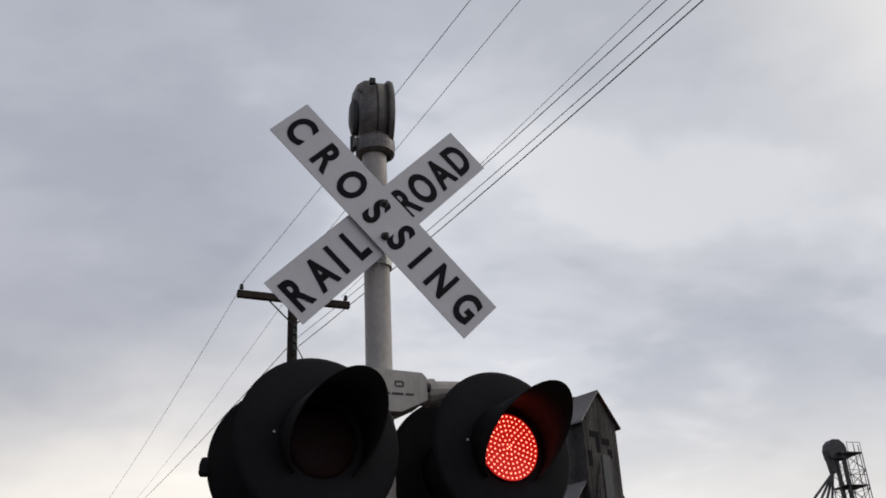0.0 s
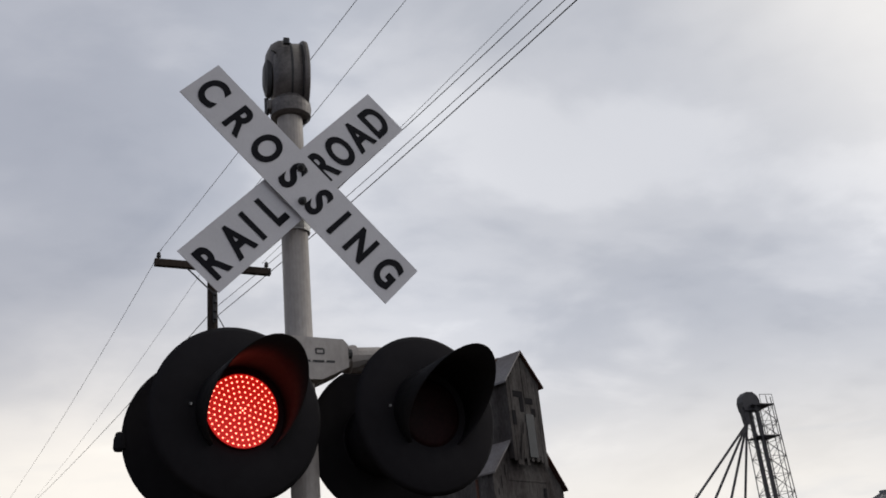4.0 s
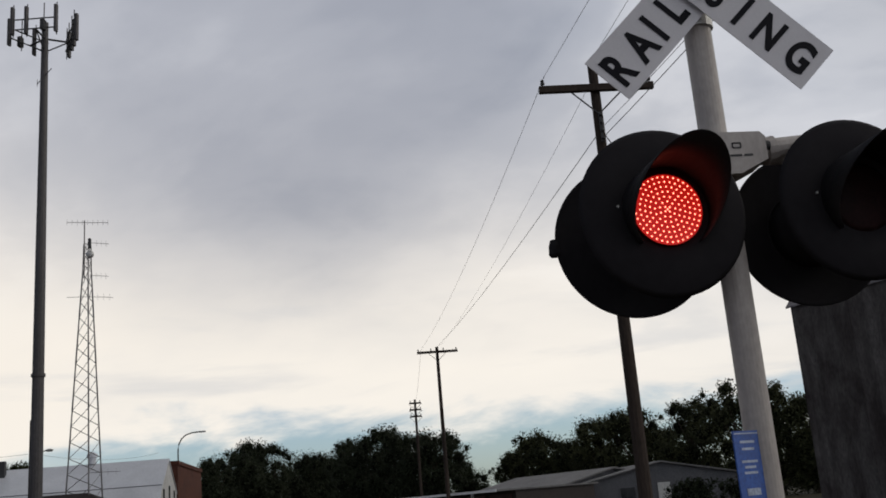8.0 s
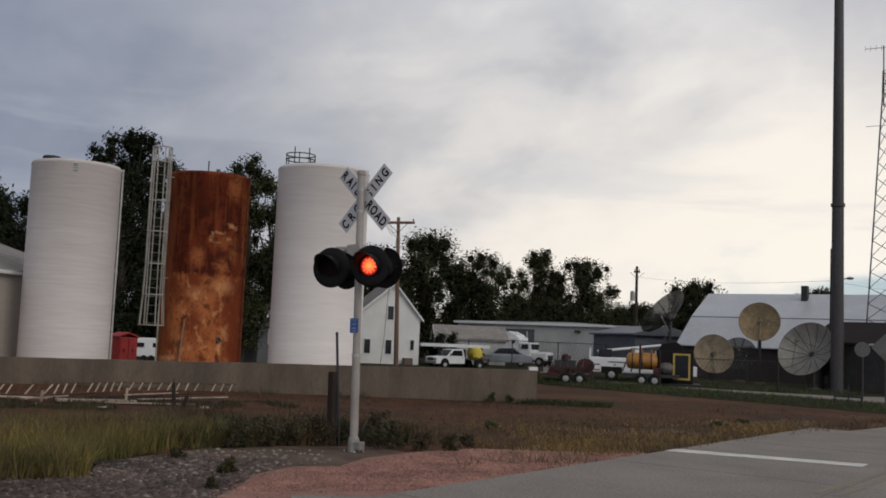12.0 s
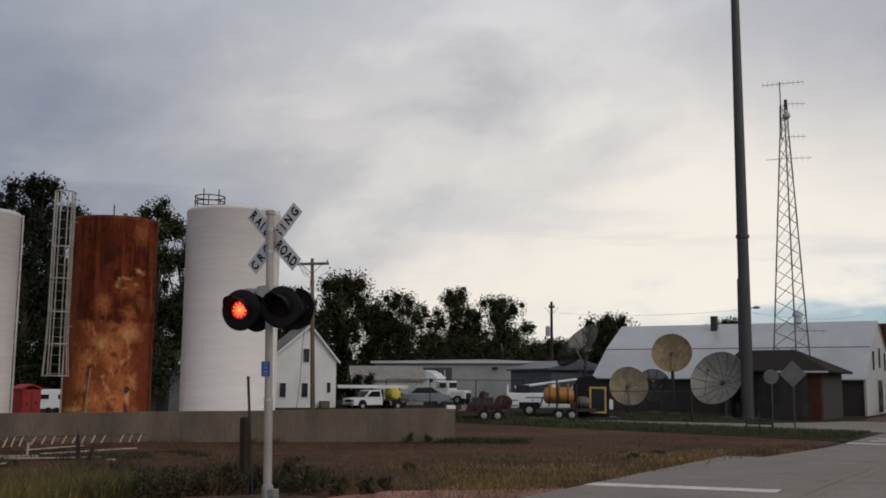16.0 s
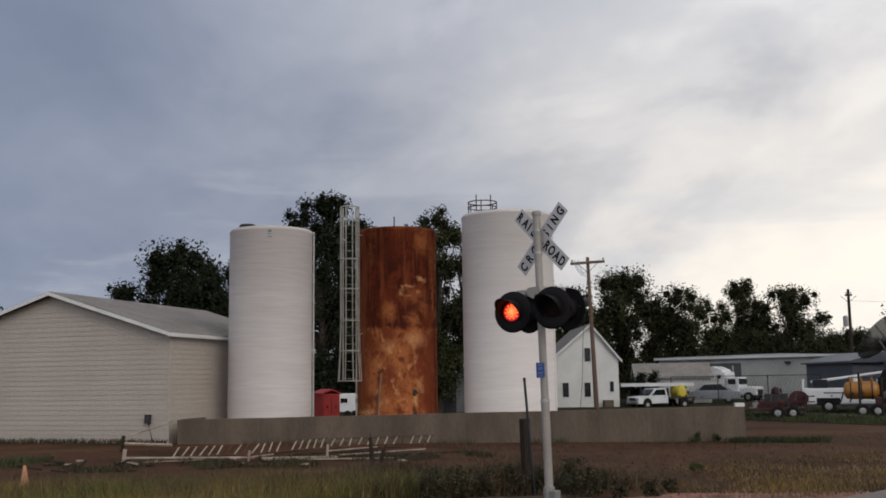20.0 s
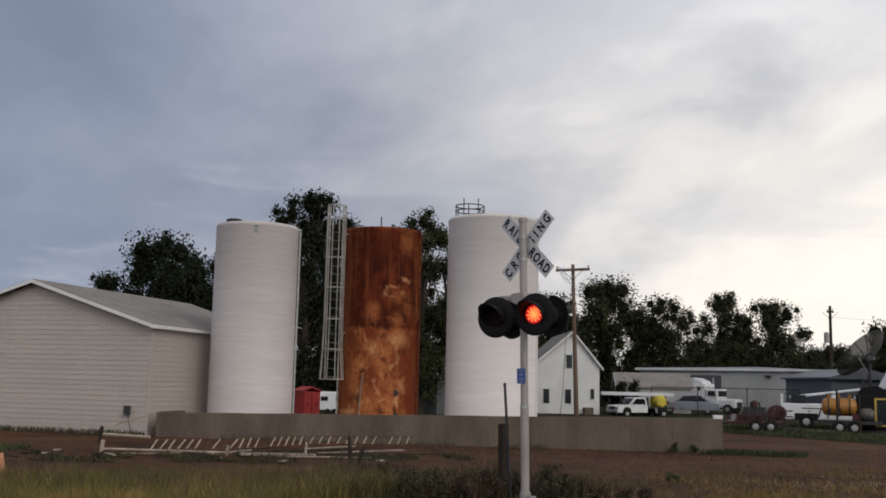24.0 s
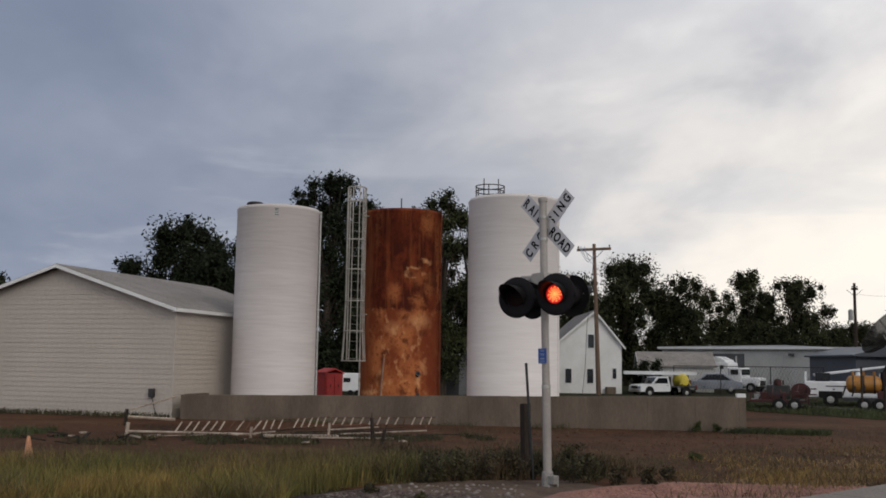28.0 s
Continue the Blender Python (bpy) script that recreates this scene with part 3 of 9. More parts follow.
def writing(text, size, material, name="lettering", depth=0.002, width=1.0, bold=0.0):
    cu = bpy.data.curves.new(name, "FONT")
    cu.body, cu.size, cu.extrude, cu.align_x, cu.align_y = text, size, depth, "CENTER", "CENTER"
    cu.offset = bold
    ob = bpy.data.objects.new(name, cu)
    scene.collection.objects.link(ob)
    me = bpy.data.meshes.new_from_object(ob)
    bpy.data.objects.remove(ob)
    for v in me.vertices:
        v.co.x *= width
    me.materials.clear()
    me.materials.append(material)
    return me


ROAD_A, ROAD_B = Vector((-0.4976, 0.8674)), Vector((0.8674, 0.4976))


def road_xy(a, b):
    """A place by metres along the road and to the right of the walk's start."""
    p = ROAD_A * a + ROAD_B * b
    return p.x, p.y


# ---- the two crossing signals ----
LED_BOARDS = []          # (board, phase, at rest, pushed out)
BLADE_L, BLADE_W = 1.219, 0.2286


SPACING = {"CROSSING": (0.067, 0.199, 0.333, 0.461, 0.589, 0.688, 0.798, 0.928), "RAIL ROAD": (0.056, 0.176, 0.256, 0.350, 0.5, 0.624, 0.724, 0.830, 0.930)}


def blade(parent, angle, y, words, both=False):
    bm = boxed(-BLADE_L / 2, -0.002, -BLADE_W / 2, BLADE_L / 2, 0.002, BLADE_W / 2)
    b = part("blade", bm, SIGN_WHITE, parent, m=pose(0, y, 0, 0, -angle, 0))
    sides = [(-0.0035, 0)] + ([(0.0035, 180)] if both else [])
    for off, turn in sides:
        for k, ch in enumerate(words):
            if ch == " ":
                continue
            me = LETTERS.get(ch)
            if me is None:
                me = LETTERS[ch] = writing(ch, 0.197, SIGN_BLACK, "letter", 0.0012, 0.74, 0.0066)
            x = (SPACING[words][k] - 0.5) * BLADE_L
            part("letter", me, None, b, m=pose(x if not turn else -x, off, -0.010, 90, 0, turn))
    for up in (-0.085, 0.072) if angle < 0 else ():
        c, n = math.cos(radians(angle)), math.sin(radians(angle))
        part("bolt", lathe([(0.019, 0), (0.019, 0.005), (0.013, 0.007), (0.013, 0.018), (0.008, 0.020), (0.008, 0.030)], 8, "y"), DARK_STEEL, b, m=pose(up * n, -0.003, up * c))
    return b


LETTERS = {}


def hood_mesh():
    """A tunnel visor: round at the top, its sides cut away towards the bottom."""
    bm = bmesh.new()
    n, r = 30, 0.168
    rows = []
    for k in range(n + 1):
        ang = radians(-48 + 276 * k / n)
        up = 0.5 + 0.5 * math.sin(ang)
        reach = 0.02 + 0.375 * up ** 1.3
        ring = []
        for rr, d in ((r, 0.0), (r + 0.004, reach), (r + 0.0005, reach), (r - 0.0035, 0.0)):
            ring.append(bm.verts.new((rr * math.cos(ang), -d, rr * math.sin(ang))))
        rows.append(ring)
    for a, b in zip(rows, rows[1:]):
        for i in range(4):
            j = (i + 1) % 4
            bm.faces.new((a[i], b[i], b[j], a[j]))
    bm.faces.new(rows[0])
    bm.faces.new(rows[-1][::-1])
    bmesh.ops.recalc_face_normals(bm, faces=bm.faces)
    return bm


def led_meshes(coarse):
    """Rings of diodes: fine ones, or the fewer, larger ones of the far lamps."""
    dots = bmesh.new()
    places = [(0, 0)]
    size = 0.0088 if coarse else 0.0036
    for ring, count in ((0.022, 6), (0.046, 11), (0.072, 13), (0.100, 11)) if coarse else ((0.012, 4), (0.030, 9), (0.049, 14), (0.068, 20), (0.087, 26), (0.106, 32), (0.125, 38)):
        for k in range(count):
            a = 2 * math.pi * (k + 0.37 * ring * 100) / count
            places.append((ring * math.cos(a), ring * math.sin(a)))
    for x, z in places:
        ring = [dots.verts.new((x + size * math.cos(t), -0.0045, z + size * math.sin(t))) for t in (0, 1.047, 2.094, 3.141, 4.188, 5.236)]
        tip = dots.verts.new((x, -0.0075, z))
        for k in range(6):
            dots.faces.new((ring[k], ring[(k + 1) % 6], tip))
    return dots


def signal(m, label, bell, first, disc, shift, lift=0.0, toe=0.0, yaw=0.0):
    post = thing("crossing_signal", m, label, "railroad signal", "crossing signals")
    mast = part("mast", lathe([(0.062, 0.02), (0.062, 1.45), (0.056, 1.47), (0.056, 4.02 + lift)], 24), POLE_PAINT, post, smooth=False)
    base = part("base", boxed(*((-0.14, -0.14, 0.0, 0.14, 0.14, 0.035) if bell else (-0.115, -0.115, 0.0, 0.115, 0.115, 0.035)), 0.008), POLE_PAINT if bell else BASE_GREY, post)
    part("collar", lathe([(0.095, 0.03), (0.09, 0.10), (0.066, 0.17), (0.066, 0.20)] if bell else [(0.088, 0.03), (0.086, 0.20), (0.078, 0.24), (0.064, 0.26)], 20), POLE_PAINT if bell else BASE_GREY, base)
    part("junction_box", boxed(0.06, -0.12, 0.06, 0.24, 0.06, 0.22, 0.015) if bell else boxed(-0.17, -0.05, 0.08, -0.05, 0.07, 0.20, 0.015), POLE_PAINT if bell else BASE_GREY, base, "grey cable junction box")
    for sx, sy in ((-0.1, -0.1), (0.1, -0.1), (-0.1, 0.1), (0.1, 0.1)):
        part("bolt", tubed((sx, sy, 0.03), (sx, sy, 0.075), 0.014, n=6), STEEL, base)
    for z in (1.46, 3.75 + lift, 3.42 + lift):
        part("band", lathe([(0.060, z - 0.02), (0.066, z - 0.02), (0.066, z + 0.02), (0.060, z + 0.02)], 20, close=False), STEEL, mast)
    head = new("crossbuck")
    head.parent, head.matrix_basis = post, pose(0, 0, 3.588 + lift * 1.25)
    head["label"] = "white crossbuck of two crossed lettered blades"
    blade(head, -45.4, -0.106, "CROSSING", True)
    blade(head, 45.2, -0.086, "RAIL ROAD", True)
    part("mounting_bracket", boxed(-0.05, -0.083, -0.07, 0.05, -0.045, 0.07, 0.006), STEEL, head)
    # cross arm and its casting
    up = Matrix.Translation((0, 0, lift))
    part("cross_arm", tubed((-0.45, 0, 2.835), (0.50, 0, 2.835), 0.034, n=14), POLE_PAINT, post, m=up)
    cast = part("arm_casting", prism([(-0.075, 2.83), (-0.07, 2.92), (0.155, 2.915), (0.175, 2.895), (0.175, 2.80), (0.06, 2.745), (-0.02, 2.745), (-0.075, 2.79)], 0.17, Matrix.Translation((0, -0.085, 0))), POLE_PAINT, post, "grey cast clamp with a worn maker's plate", m=up)
    for x0, x1 in ((-0.02, 0.012), (0.022, 0.070), (0.080, 0.115)):
        part("plate_mark", boxed(x0, -0.0875, 2.815, x1, -0.0852, 2.823), DARK_STEEL, cast)
    for x0, z0, x1, z1 in ((0.035, 2.852, 0.040, 2.872), (0.040, 2.868, 0.068, 2.873), (0.068, 2.852, 0.073, 2.870), (0.038, 2.848, 0.072, 2.853)):
        part("plate_mark", boxed(x0, -0.0875, z0, x1, -0.0852, z1), DARK_STEEL, cast)
    part("set_screw", tubed((0.17, -0.06, 2.862), (0.196, -0.06, 2.862), 0.020, n=10), DARK_STEEL, cast)
    part("lamp_arm", tubed((0.165, -0.01, 2.850), (0.46, -0.03, 2.885), 0.052, 0.030, 14), POLE_PAINT, cast, "tapered grey lamp arm")
    part("arm_collar", tubed((0.20, -0.012, 2.853), (0.235, -0.015, 2.858), 0.058, n=14), POLE_PAINT, cast)
    disc_mesh = mesh_of("background", lathe([(0.0, 0.010), (0.150, 0.010), (0.158, 0.016), (disc - 0.02, 0.006), (disc, -0.012), (disc - 0.005, -0.016), (disc - 0.022, 0.001), (0.16, 0.010), (0.0, 0.004)], 56, "y", False), BLACK)
    disc_mesh.shade_smooth()
    hood = mesh_of("hood", hood_mesh(), HOOD_BLACK)
    hood.shade_smooth()
    shell = mesh_of("housing", lathe([(0.0, -0.21), (0.06, -0.205), (0.085, -0.17), (0.15, -0.09), (0.158, 0.0), (0.0, 0.0)], 32, "y", False), BLACK)
    shell.shade_smooth()
    lens = mesh_of("lens", lathe([(0.0, 0.024), (0.08, 0.022), (0.12, 0.018), (0.138, 0.012), (0.138, 0.008), (0.0, 0.008)], 40, "y", False), LENS_OFF)
    lens.shade_smooth()
    glow = mesh_of("led_board", lathe([(0.0, 0.004), (0.135, 0.004), (0.135, 0.0), (0.0, 0.0)], 40, "y", False), LED_RED)
    dots = mesh_of("diode_array", led_meshes(not bell), LED_DOT if bell else LED_COARSE)
    for side, turn, fwd in ((-1, 0, 0.190), (1, 0, 0.190), (-1, 180, 0.200), (1, 180, 0.200)):
        unit = new("lamp_unit")
        unit.parent = post
        if yaw and turn == 0:
            unit.matrix_basis = pose(0, 0, 0, 0, 0, yaw) @ pose(side * 0.400 + shift + 0.020, -fwd, 2.585 + lift + side * 0.016)
        else:
            unit.matrix_basis = pose(side * 0.372 + shift, -fwd if turn == 0 else fwd, 2.571 + lift, 0, 0, turn + (0 if turn == 0 else toe))
        unit["label"] = "round black lamp unit with hood and red lens"
        part("background", disc_mesh, None, unit)
        part("hood", hood, None, unit)
        part("housing", shell, None, unit)
        part("lens", lens, None, unit, "dark red round lens")
        part("neck", tubed((0, 0.10, 0.05), (0, fwd - 0.01, 0.155), 0.028, n=10), DARK_STEEL, unit)
        part("hinge_screw", tubed((-0.185, -0.004, 0.02), (-0.185, -0.022, 0.02), 0.005, n=8), STEEL, unit)
        if turn:
            part("latch_knob", lathe([(0.0, -0.045), (0.014, -0.040), (0.022, -0.015), (0.024, 0.020), (0.018, 0.030), (0.0, 0.032)], 14, "y", False), BLACK, unit, m=pose(disc + 0.004, 0.004, -0.02, 90, 0, 0))
        board = part("led_board", glow, None, unit, "lit red diode panel")
        part("diode_array", dots, None, board)
        left_seen = side if turn == 0 else -side
        LED_BOARDS.append((board, 0 if left_seen * first < 0 else 1))
    if bell:
        b = new("bell")
        b.parent, b.matrix_basis = post, pose(0.005, 0, 4.01, 0, 0, 80)
        b["label"] = "grey electric warning bell on the mast top"
        part("socket", lathe([(0.072, -0.055), (0.088, -0.045), (0.092, -0.01), (0.090, 0.02), (0.080, 0.03), (0.07, 0.05)], 28), BELL_GREY, b)
        shape = Matrix.Diagonal((1.0, 1.0, 1.40, 1.0))
        body = part("bell_case", lathe([(0.0, -0.092), (0.05, -0.090), (0.088, -0.078), (0.108, -0.055), (0.116, -0.025), (0.118, 0.052), (0.0, 0.054)], 44, "y", False), BELL_GREY, b, m=pose(0, 0.0, 0.168) @ shape)
        body.data.shade_smooth()
        part("mouth_rim", lathe([(0.117, 0.050), (0.127, 0.052), (0.130, 0.062), (0.127, 0.074), (0.118, 0.078), (0.0, 0.080)], 44, "y", False), BELL_GREY, body)
        part("rim_groove", lathe([(0.118, 0.044), (0.1205, 0.045), (0.1205, 0.049), (0.118, 0.050)], 44, "y", False), DARK_STEEL, body)
        part("strap", lathe([(0.1165, -0.006), (0.1195, -0.005), (0.1195, 0.003), (0.1165, 0.004)], 44, "y", False), DARK_STEEL, body)
        dome = part("hood_cap", lathe([(0.0, -0.110), (0.045, -0.103), (0.078, -0.082), (0.094, -0.050), (0.098, -0.010), (0.0, -0.008)], 32, "y", False), BELL_GREY, body, m=pose(0, 0.0, 0.032))
        dome.data.shade_smooth()
        part("seam", polytube([(0.112 * math.cos(radians(200 + 14 * k)), 0.09 - 0.012 * k, 0.045 + 0.003 * k) for k in range(8)], 0.004, 5), DARK_STEEL, body)
        part("gong", lathe([(0.0, -0.118), (0.04, -0.116), (0.066, -0.105), (0.072, -0.088), (0.0, -0.086)], 30, "y", False), DARK_STEEL, body, m=pose(0, 0, -0.010))
        part("hinge_lug", boxed(-0.02, -0.085, -0.145, 0.02, -0.045, -0.100, 0.006), BELL_GREY, body)
        part("lug_bolt", tubed((0, -0.065, -0.165), (0, -0.065, -0.14), 0.010, n=8), DARK_STEEL, body)
        part("conduit", tubed((0.10, -0.02, -0.08), (0.12, -0.06, 0.06), 0.018, n=8), BELL_GREY, b)
        part("hinge_lug", boxed(-0.025, 0.055, -0.02, 0.025, 0.105, 0.03, 0.008), BELL_GREY, b)
        part("hinge_pin", tubed((0.0, 0.105, -0.035), (0.0, 0.105, 0.045), 0.010, n=8), DARK_STEEL, b)
        part("latch", boxed(-0.128, 0.012, 0.262, -0.108, 0.040, 0.292, 0.004), DARK_STEEL, b)
    else:
        part("mast_cap", lathe([(0.068, 3.98), (0.070, 4.03), (0.06, 4.045), (0.0, 4.05)], 20, close=False), POLE_PAINT, post, m=up)
    return post


def blue_plate(m):
    plate = thing("notice_plate", m, "small blue emergency notice plate on the signal mast", "sign")
    part("plate", boxed(-0.105, -0.003, -0.16, 0.105, 0.003, 0.16), BLUE_SIGN, plate)
    part("border", boxed(-0.098, -0.0045, -0.153, 0.098, -0.0032, -0.148), PALE_INK, plate)
    part("border", boxed(-0.098, -0.0045, 0.148, 0.098, -0.0032, 0.153), PALE_INK, plate)
    for z, w in ((0.120, 0.06), (0.095, 0.05), (0.050, 0.065), (0.030, 0.045), (0.010, 0.055), (-0.105, 0.065), (-0.125, 0.045)):
        part("text_bar", boxed(-w, -0.0045, z - 0.0045, w, -0.0032, z + 0.0045), PALE_INK, plate)
    part("text_block", boxed(-0.055, -0.0045, -0.070, 0.055, -0.0032, -0.045), PALE_INK, plate)
    return plate


NEAR_M = pose(-0.4666, 3.835, 0.0, 0, 0, 26.74)
signal(NEAR_M, "railroad crossing signal with bell, crossbuck and flashing red lamps", True, 1, 0.326, 0.045, yaw=5.5)
blue_plate(NEAR_M @ pose(-0.085, -0.080, 1.60, 0, 0, 30) @ Matrix.Diagonal((0.66, 1, 1.0, 1)))
FAR_M = pose(-14.02, 4.63, -0.12, 0, 0, 212.0) @ pose(0, 0, 0, 0, 1.5, 0)
signal(FAR_M, "railroad crossing signal without bell, standing on red crushed rock", False, 1, 0.305, 0.0, 0.19, 14.0)
blue_plate(FAR_M @ pose(0.0, 0.072, 1.895, 0, 0, 180) @ Matrix.Diagonal((0.72, 1, 0.68, 1)))


# ---- ground, road and track ----
def ground_sheet():
    bm = bmesh.new()
    bmesh.ops.create_grid(bm, x_segments=60, y_segments=60, size=2600)
    for v in bm.verts:
        v.co.z = -0.10
    tagged(part("ground", bm, GROUND), "flat rough grassland reaching the horizon", "ground", kind="structure")


def patch(name, pts, z, material, label, category):
    """A low spread of soil, rock or turf with an uneven outline."""
    rng = random.Random(len(pts) * 7 + int(abs(pts[0][0]) * 10))
    out = []
    for k, (x, y) in enumerate(pts):
        x2, y2 = pts[(k + 1) % len(pts)]
        n = max(1, int(math.hypot(x2 - x, y2 - y) / 0.6))
        for i in range(n):
            f = i / n
            out.append((x + (x2 - x) * f + rng.uniform(-0.16, 0.16), y + (y2 - y) * f + rng.uniform(-0.16, 0.16)))
    return tagged(part(name, slab(out, -0.16, z), material), label, category, kind="structure")


def build_ground():
    ground_sheet()
    patch("dirt_lot", [road_xy(10.5, -7.0), road_xy(33.0, -5.8), road_xy(34.4, -10.8), road_xy(35.7, -16), road_xy(38.0, -24), (-31, 17), (-33, -3), (-36, -16), (-24, -16), (-15.5, -4), (-14.6, 1)], -0.088, DIRT, "bare brown dirt lot with thin weeds", "ground")
    patch("yard", [road_xy(39.5, -8), road_xy(42, -30), (-46, 12), (-34, 13), (-36, -3), (-36, -22), (-110, -20), (-110, 60), road_xy(72, -14), road_xy(50, -8)], -0.092, GRASS, "thin green turf and packed soil behind the lot", "ground")
    patch("grass_verge", [road_xy(32.4, -5.6), road_xy(39.6, -6.4), road_xy(40.1, -16), road_xy(43.0, -27), road_xy(38.4, -27), road_xy(35.5, -16), road_xy(34.2, -10.8)], -0.070, GRASS, "strip of green grass beside the side street", "grass")
    patch("grass_verge", [road_xy(44.2, -11.8), road_xy(50, -9.4), road_xy(51, -13), road_xy(50, -30), road_xy(46.0, -30), road_xy(43.2, -16)], -0.072, GRASS, "strip of green grass beside the side street", "grass")
    patch("red_rock_shoulder", [(-10.2, 1.83), (-11.06, 2.1), (-11.81, 2.6), (-12.36, 3.21), (-12.62, 4.0), (-13.31, 4.62), (-13.94, 5.5), (-14.2, 6.6), (-14.0, 7.6), road_xy(14.4, -6.65), road_xy(8.4, -6.6)], -0.070, GRAVEL_RED, "shoulder of red crushed rock round the signal", "ground")
    patch("pale_soil", [(-12.0, 1.6), (-13.2, 1.1), (-13.9, 1.7), (-14.7, 2.4), (-14.8, 3.7), (-14.7, 5.2), (-13.7, 5.4), (-13.1, 4.6), (-12.4, 3.9), (-12.1, 3.2), (-11.6, 2.6)], -0.076, PALE_SOIL, "strip of pale trampled soil by the signal", "ground")
    patch("ballast_shoulder", [(-9.9, -9), (-11.7, -9), (-11.9, -0.2), (-11.85, 0.8), (-13.2, 0.95), (-13.3, 1.5), (-12.4, 2.9), (-11.6, 2.6), (-10.9, 2.2), (-10.0, 1.95)], -0.074, CINDER_BED, "dark cinders and ballast beside the track", "ground")
    tagged(part("roadside_shoulder", slab([road_xy(-30, -0.3), road_xy(110, -0.1), road_xy(110, 4.5), road_xy(30, 6), road_xy(-30, 6)], -0.16, -0.055), SHOULDER), "bare brown dirt shoulder at the roadside", "ground", kind="structure")
    patch("gravel_apron", [road_xy(40.5, -4.9), road_xy(76, -4.9), road_xy(76, -8.2), road_xy(60, -8.6), road_xy(42, -8.0)], -0.066, PALE_SOIL, "pale gravel apron beside the road", "ground")
    patch("lawn", [road_xy(4, 2.6), road_xy(30, 2.4), road_xy(56, 2.6), road_xy(62, 6.5), road_xy(58, 30), road_xy(14, 30)], -0.048, GRASS, "rough green lawn across the road", "grass")
    patch("gravel_apron", [road_xy(60, 0.6), road_xy(73, 0.6), road_xy(74, 5.0), road_xy(64, 5.6), road_xy(61, 3.0)], -0.044, PALE_SOIL, "pale gravel apron beside the garages", "ground")
    # concrete road in slabs
    road = tagged(part("road", slab([road_xy(-70, -6.75), road_xy(-70, 0.02), road_xy(330, 0.3), road_xy(330, -5.2), road_xy(60, -5.2), road_xy(28, -5.4), road_xy(17, -6.6)], -0.2, -0.012), ROAD_CONC), "worn pale concrete road with tar joints", "road", kind="structure")
    for a in range(-12, 78, 5):
        for b0, b1 in ((-6.7, -3.42), (-3.40, -0.02)):
            if a > 20 and b0 < -6:
                b0 = -5.2
            part("slab", slab([road_xy(a + 0.015, b0), road_xy(a + 4.985, b0), road_xy(a + 4.985, b1), road_xy(a + 0.015, b1)], -0.05, 0.0), ROAD_CONC, road)
    tagged(part("side_street", slab([road_xy(39.0, -5.0), road_xy(50, -5.0), road_xy(50, -8.6), road_xy(47, -9.8), road_xy(44.0, -11.6), road_xy(43.1, -16), road_xy(46.0, -32), road_xy(43.0, -32), road_xy(40.0, -16), road_xy(39.5, -7.5)], -0.2, -0.045), ROAD_CONC), "pale concrete side street joining the road", "road", kind="structure")
    for name, pts, m, label in (("stop_line", [(-13.22, 9.60), (-13.45, 9.98), (-11.35, 11.98), (-11.10, 11.60)], ROAD_PAINT, "white painted stop line across one lane"),
                                ("stop_line", [road_xy(30.0, -5.3), road_xy(30.35, -5.3), road_xy(30.3, -2.9), road_xy(29.95, -2.9)], ROAD_PAINT, "worn white line by the side street"),
                                ("road_mark", [road_xy(31.6, -4.9), road_xy(31.9, -4.9), road_xy(33.4, -3.2), road_xy(33.1, -3.2)], ROAD_PAINT, "worn white stroke painted on the road"),
                                ("road_mark", [road_xy(33.1, -4.9), road_xy(33.4, -4.9), road_xy(32.0, -3.2), road_xy(31.7, -3.2)], ROAD_PAINT, "worn white stroke painted on the road"),
                                ("centre_line", [road_xy(12, -3.58), road_xy(60, -3.0), road_xy(60, -2.9), road_xy(12, -3.48)], ROAD_YELLOW, "worn yellow centre line"),
                                ("centre_line", [road_xy(12, -3.34), road_xy(60, -2.76), road_xy(60, -2.66), road_xy(12, -3.24)], ROAD_YELLOW, "worn yellow centre line")):
        tagged(part(name, slab(pts, 0.001, 0.005), m), label, "road marking", kind="structure")


TRACK_DIR, TRACK_N = Vector((0.276, 0.961)), Vector((0.961, -0.276))
TRACK_OFF = -8.0


def track_xy(s, off):
    p = TRACK_DIR * s + TRACK_N * (TRACK_OFF + off)
    return p.x, p.y


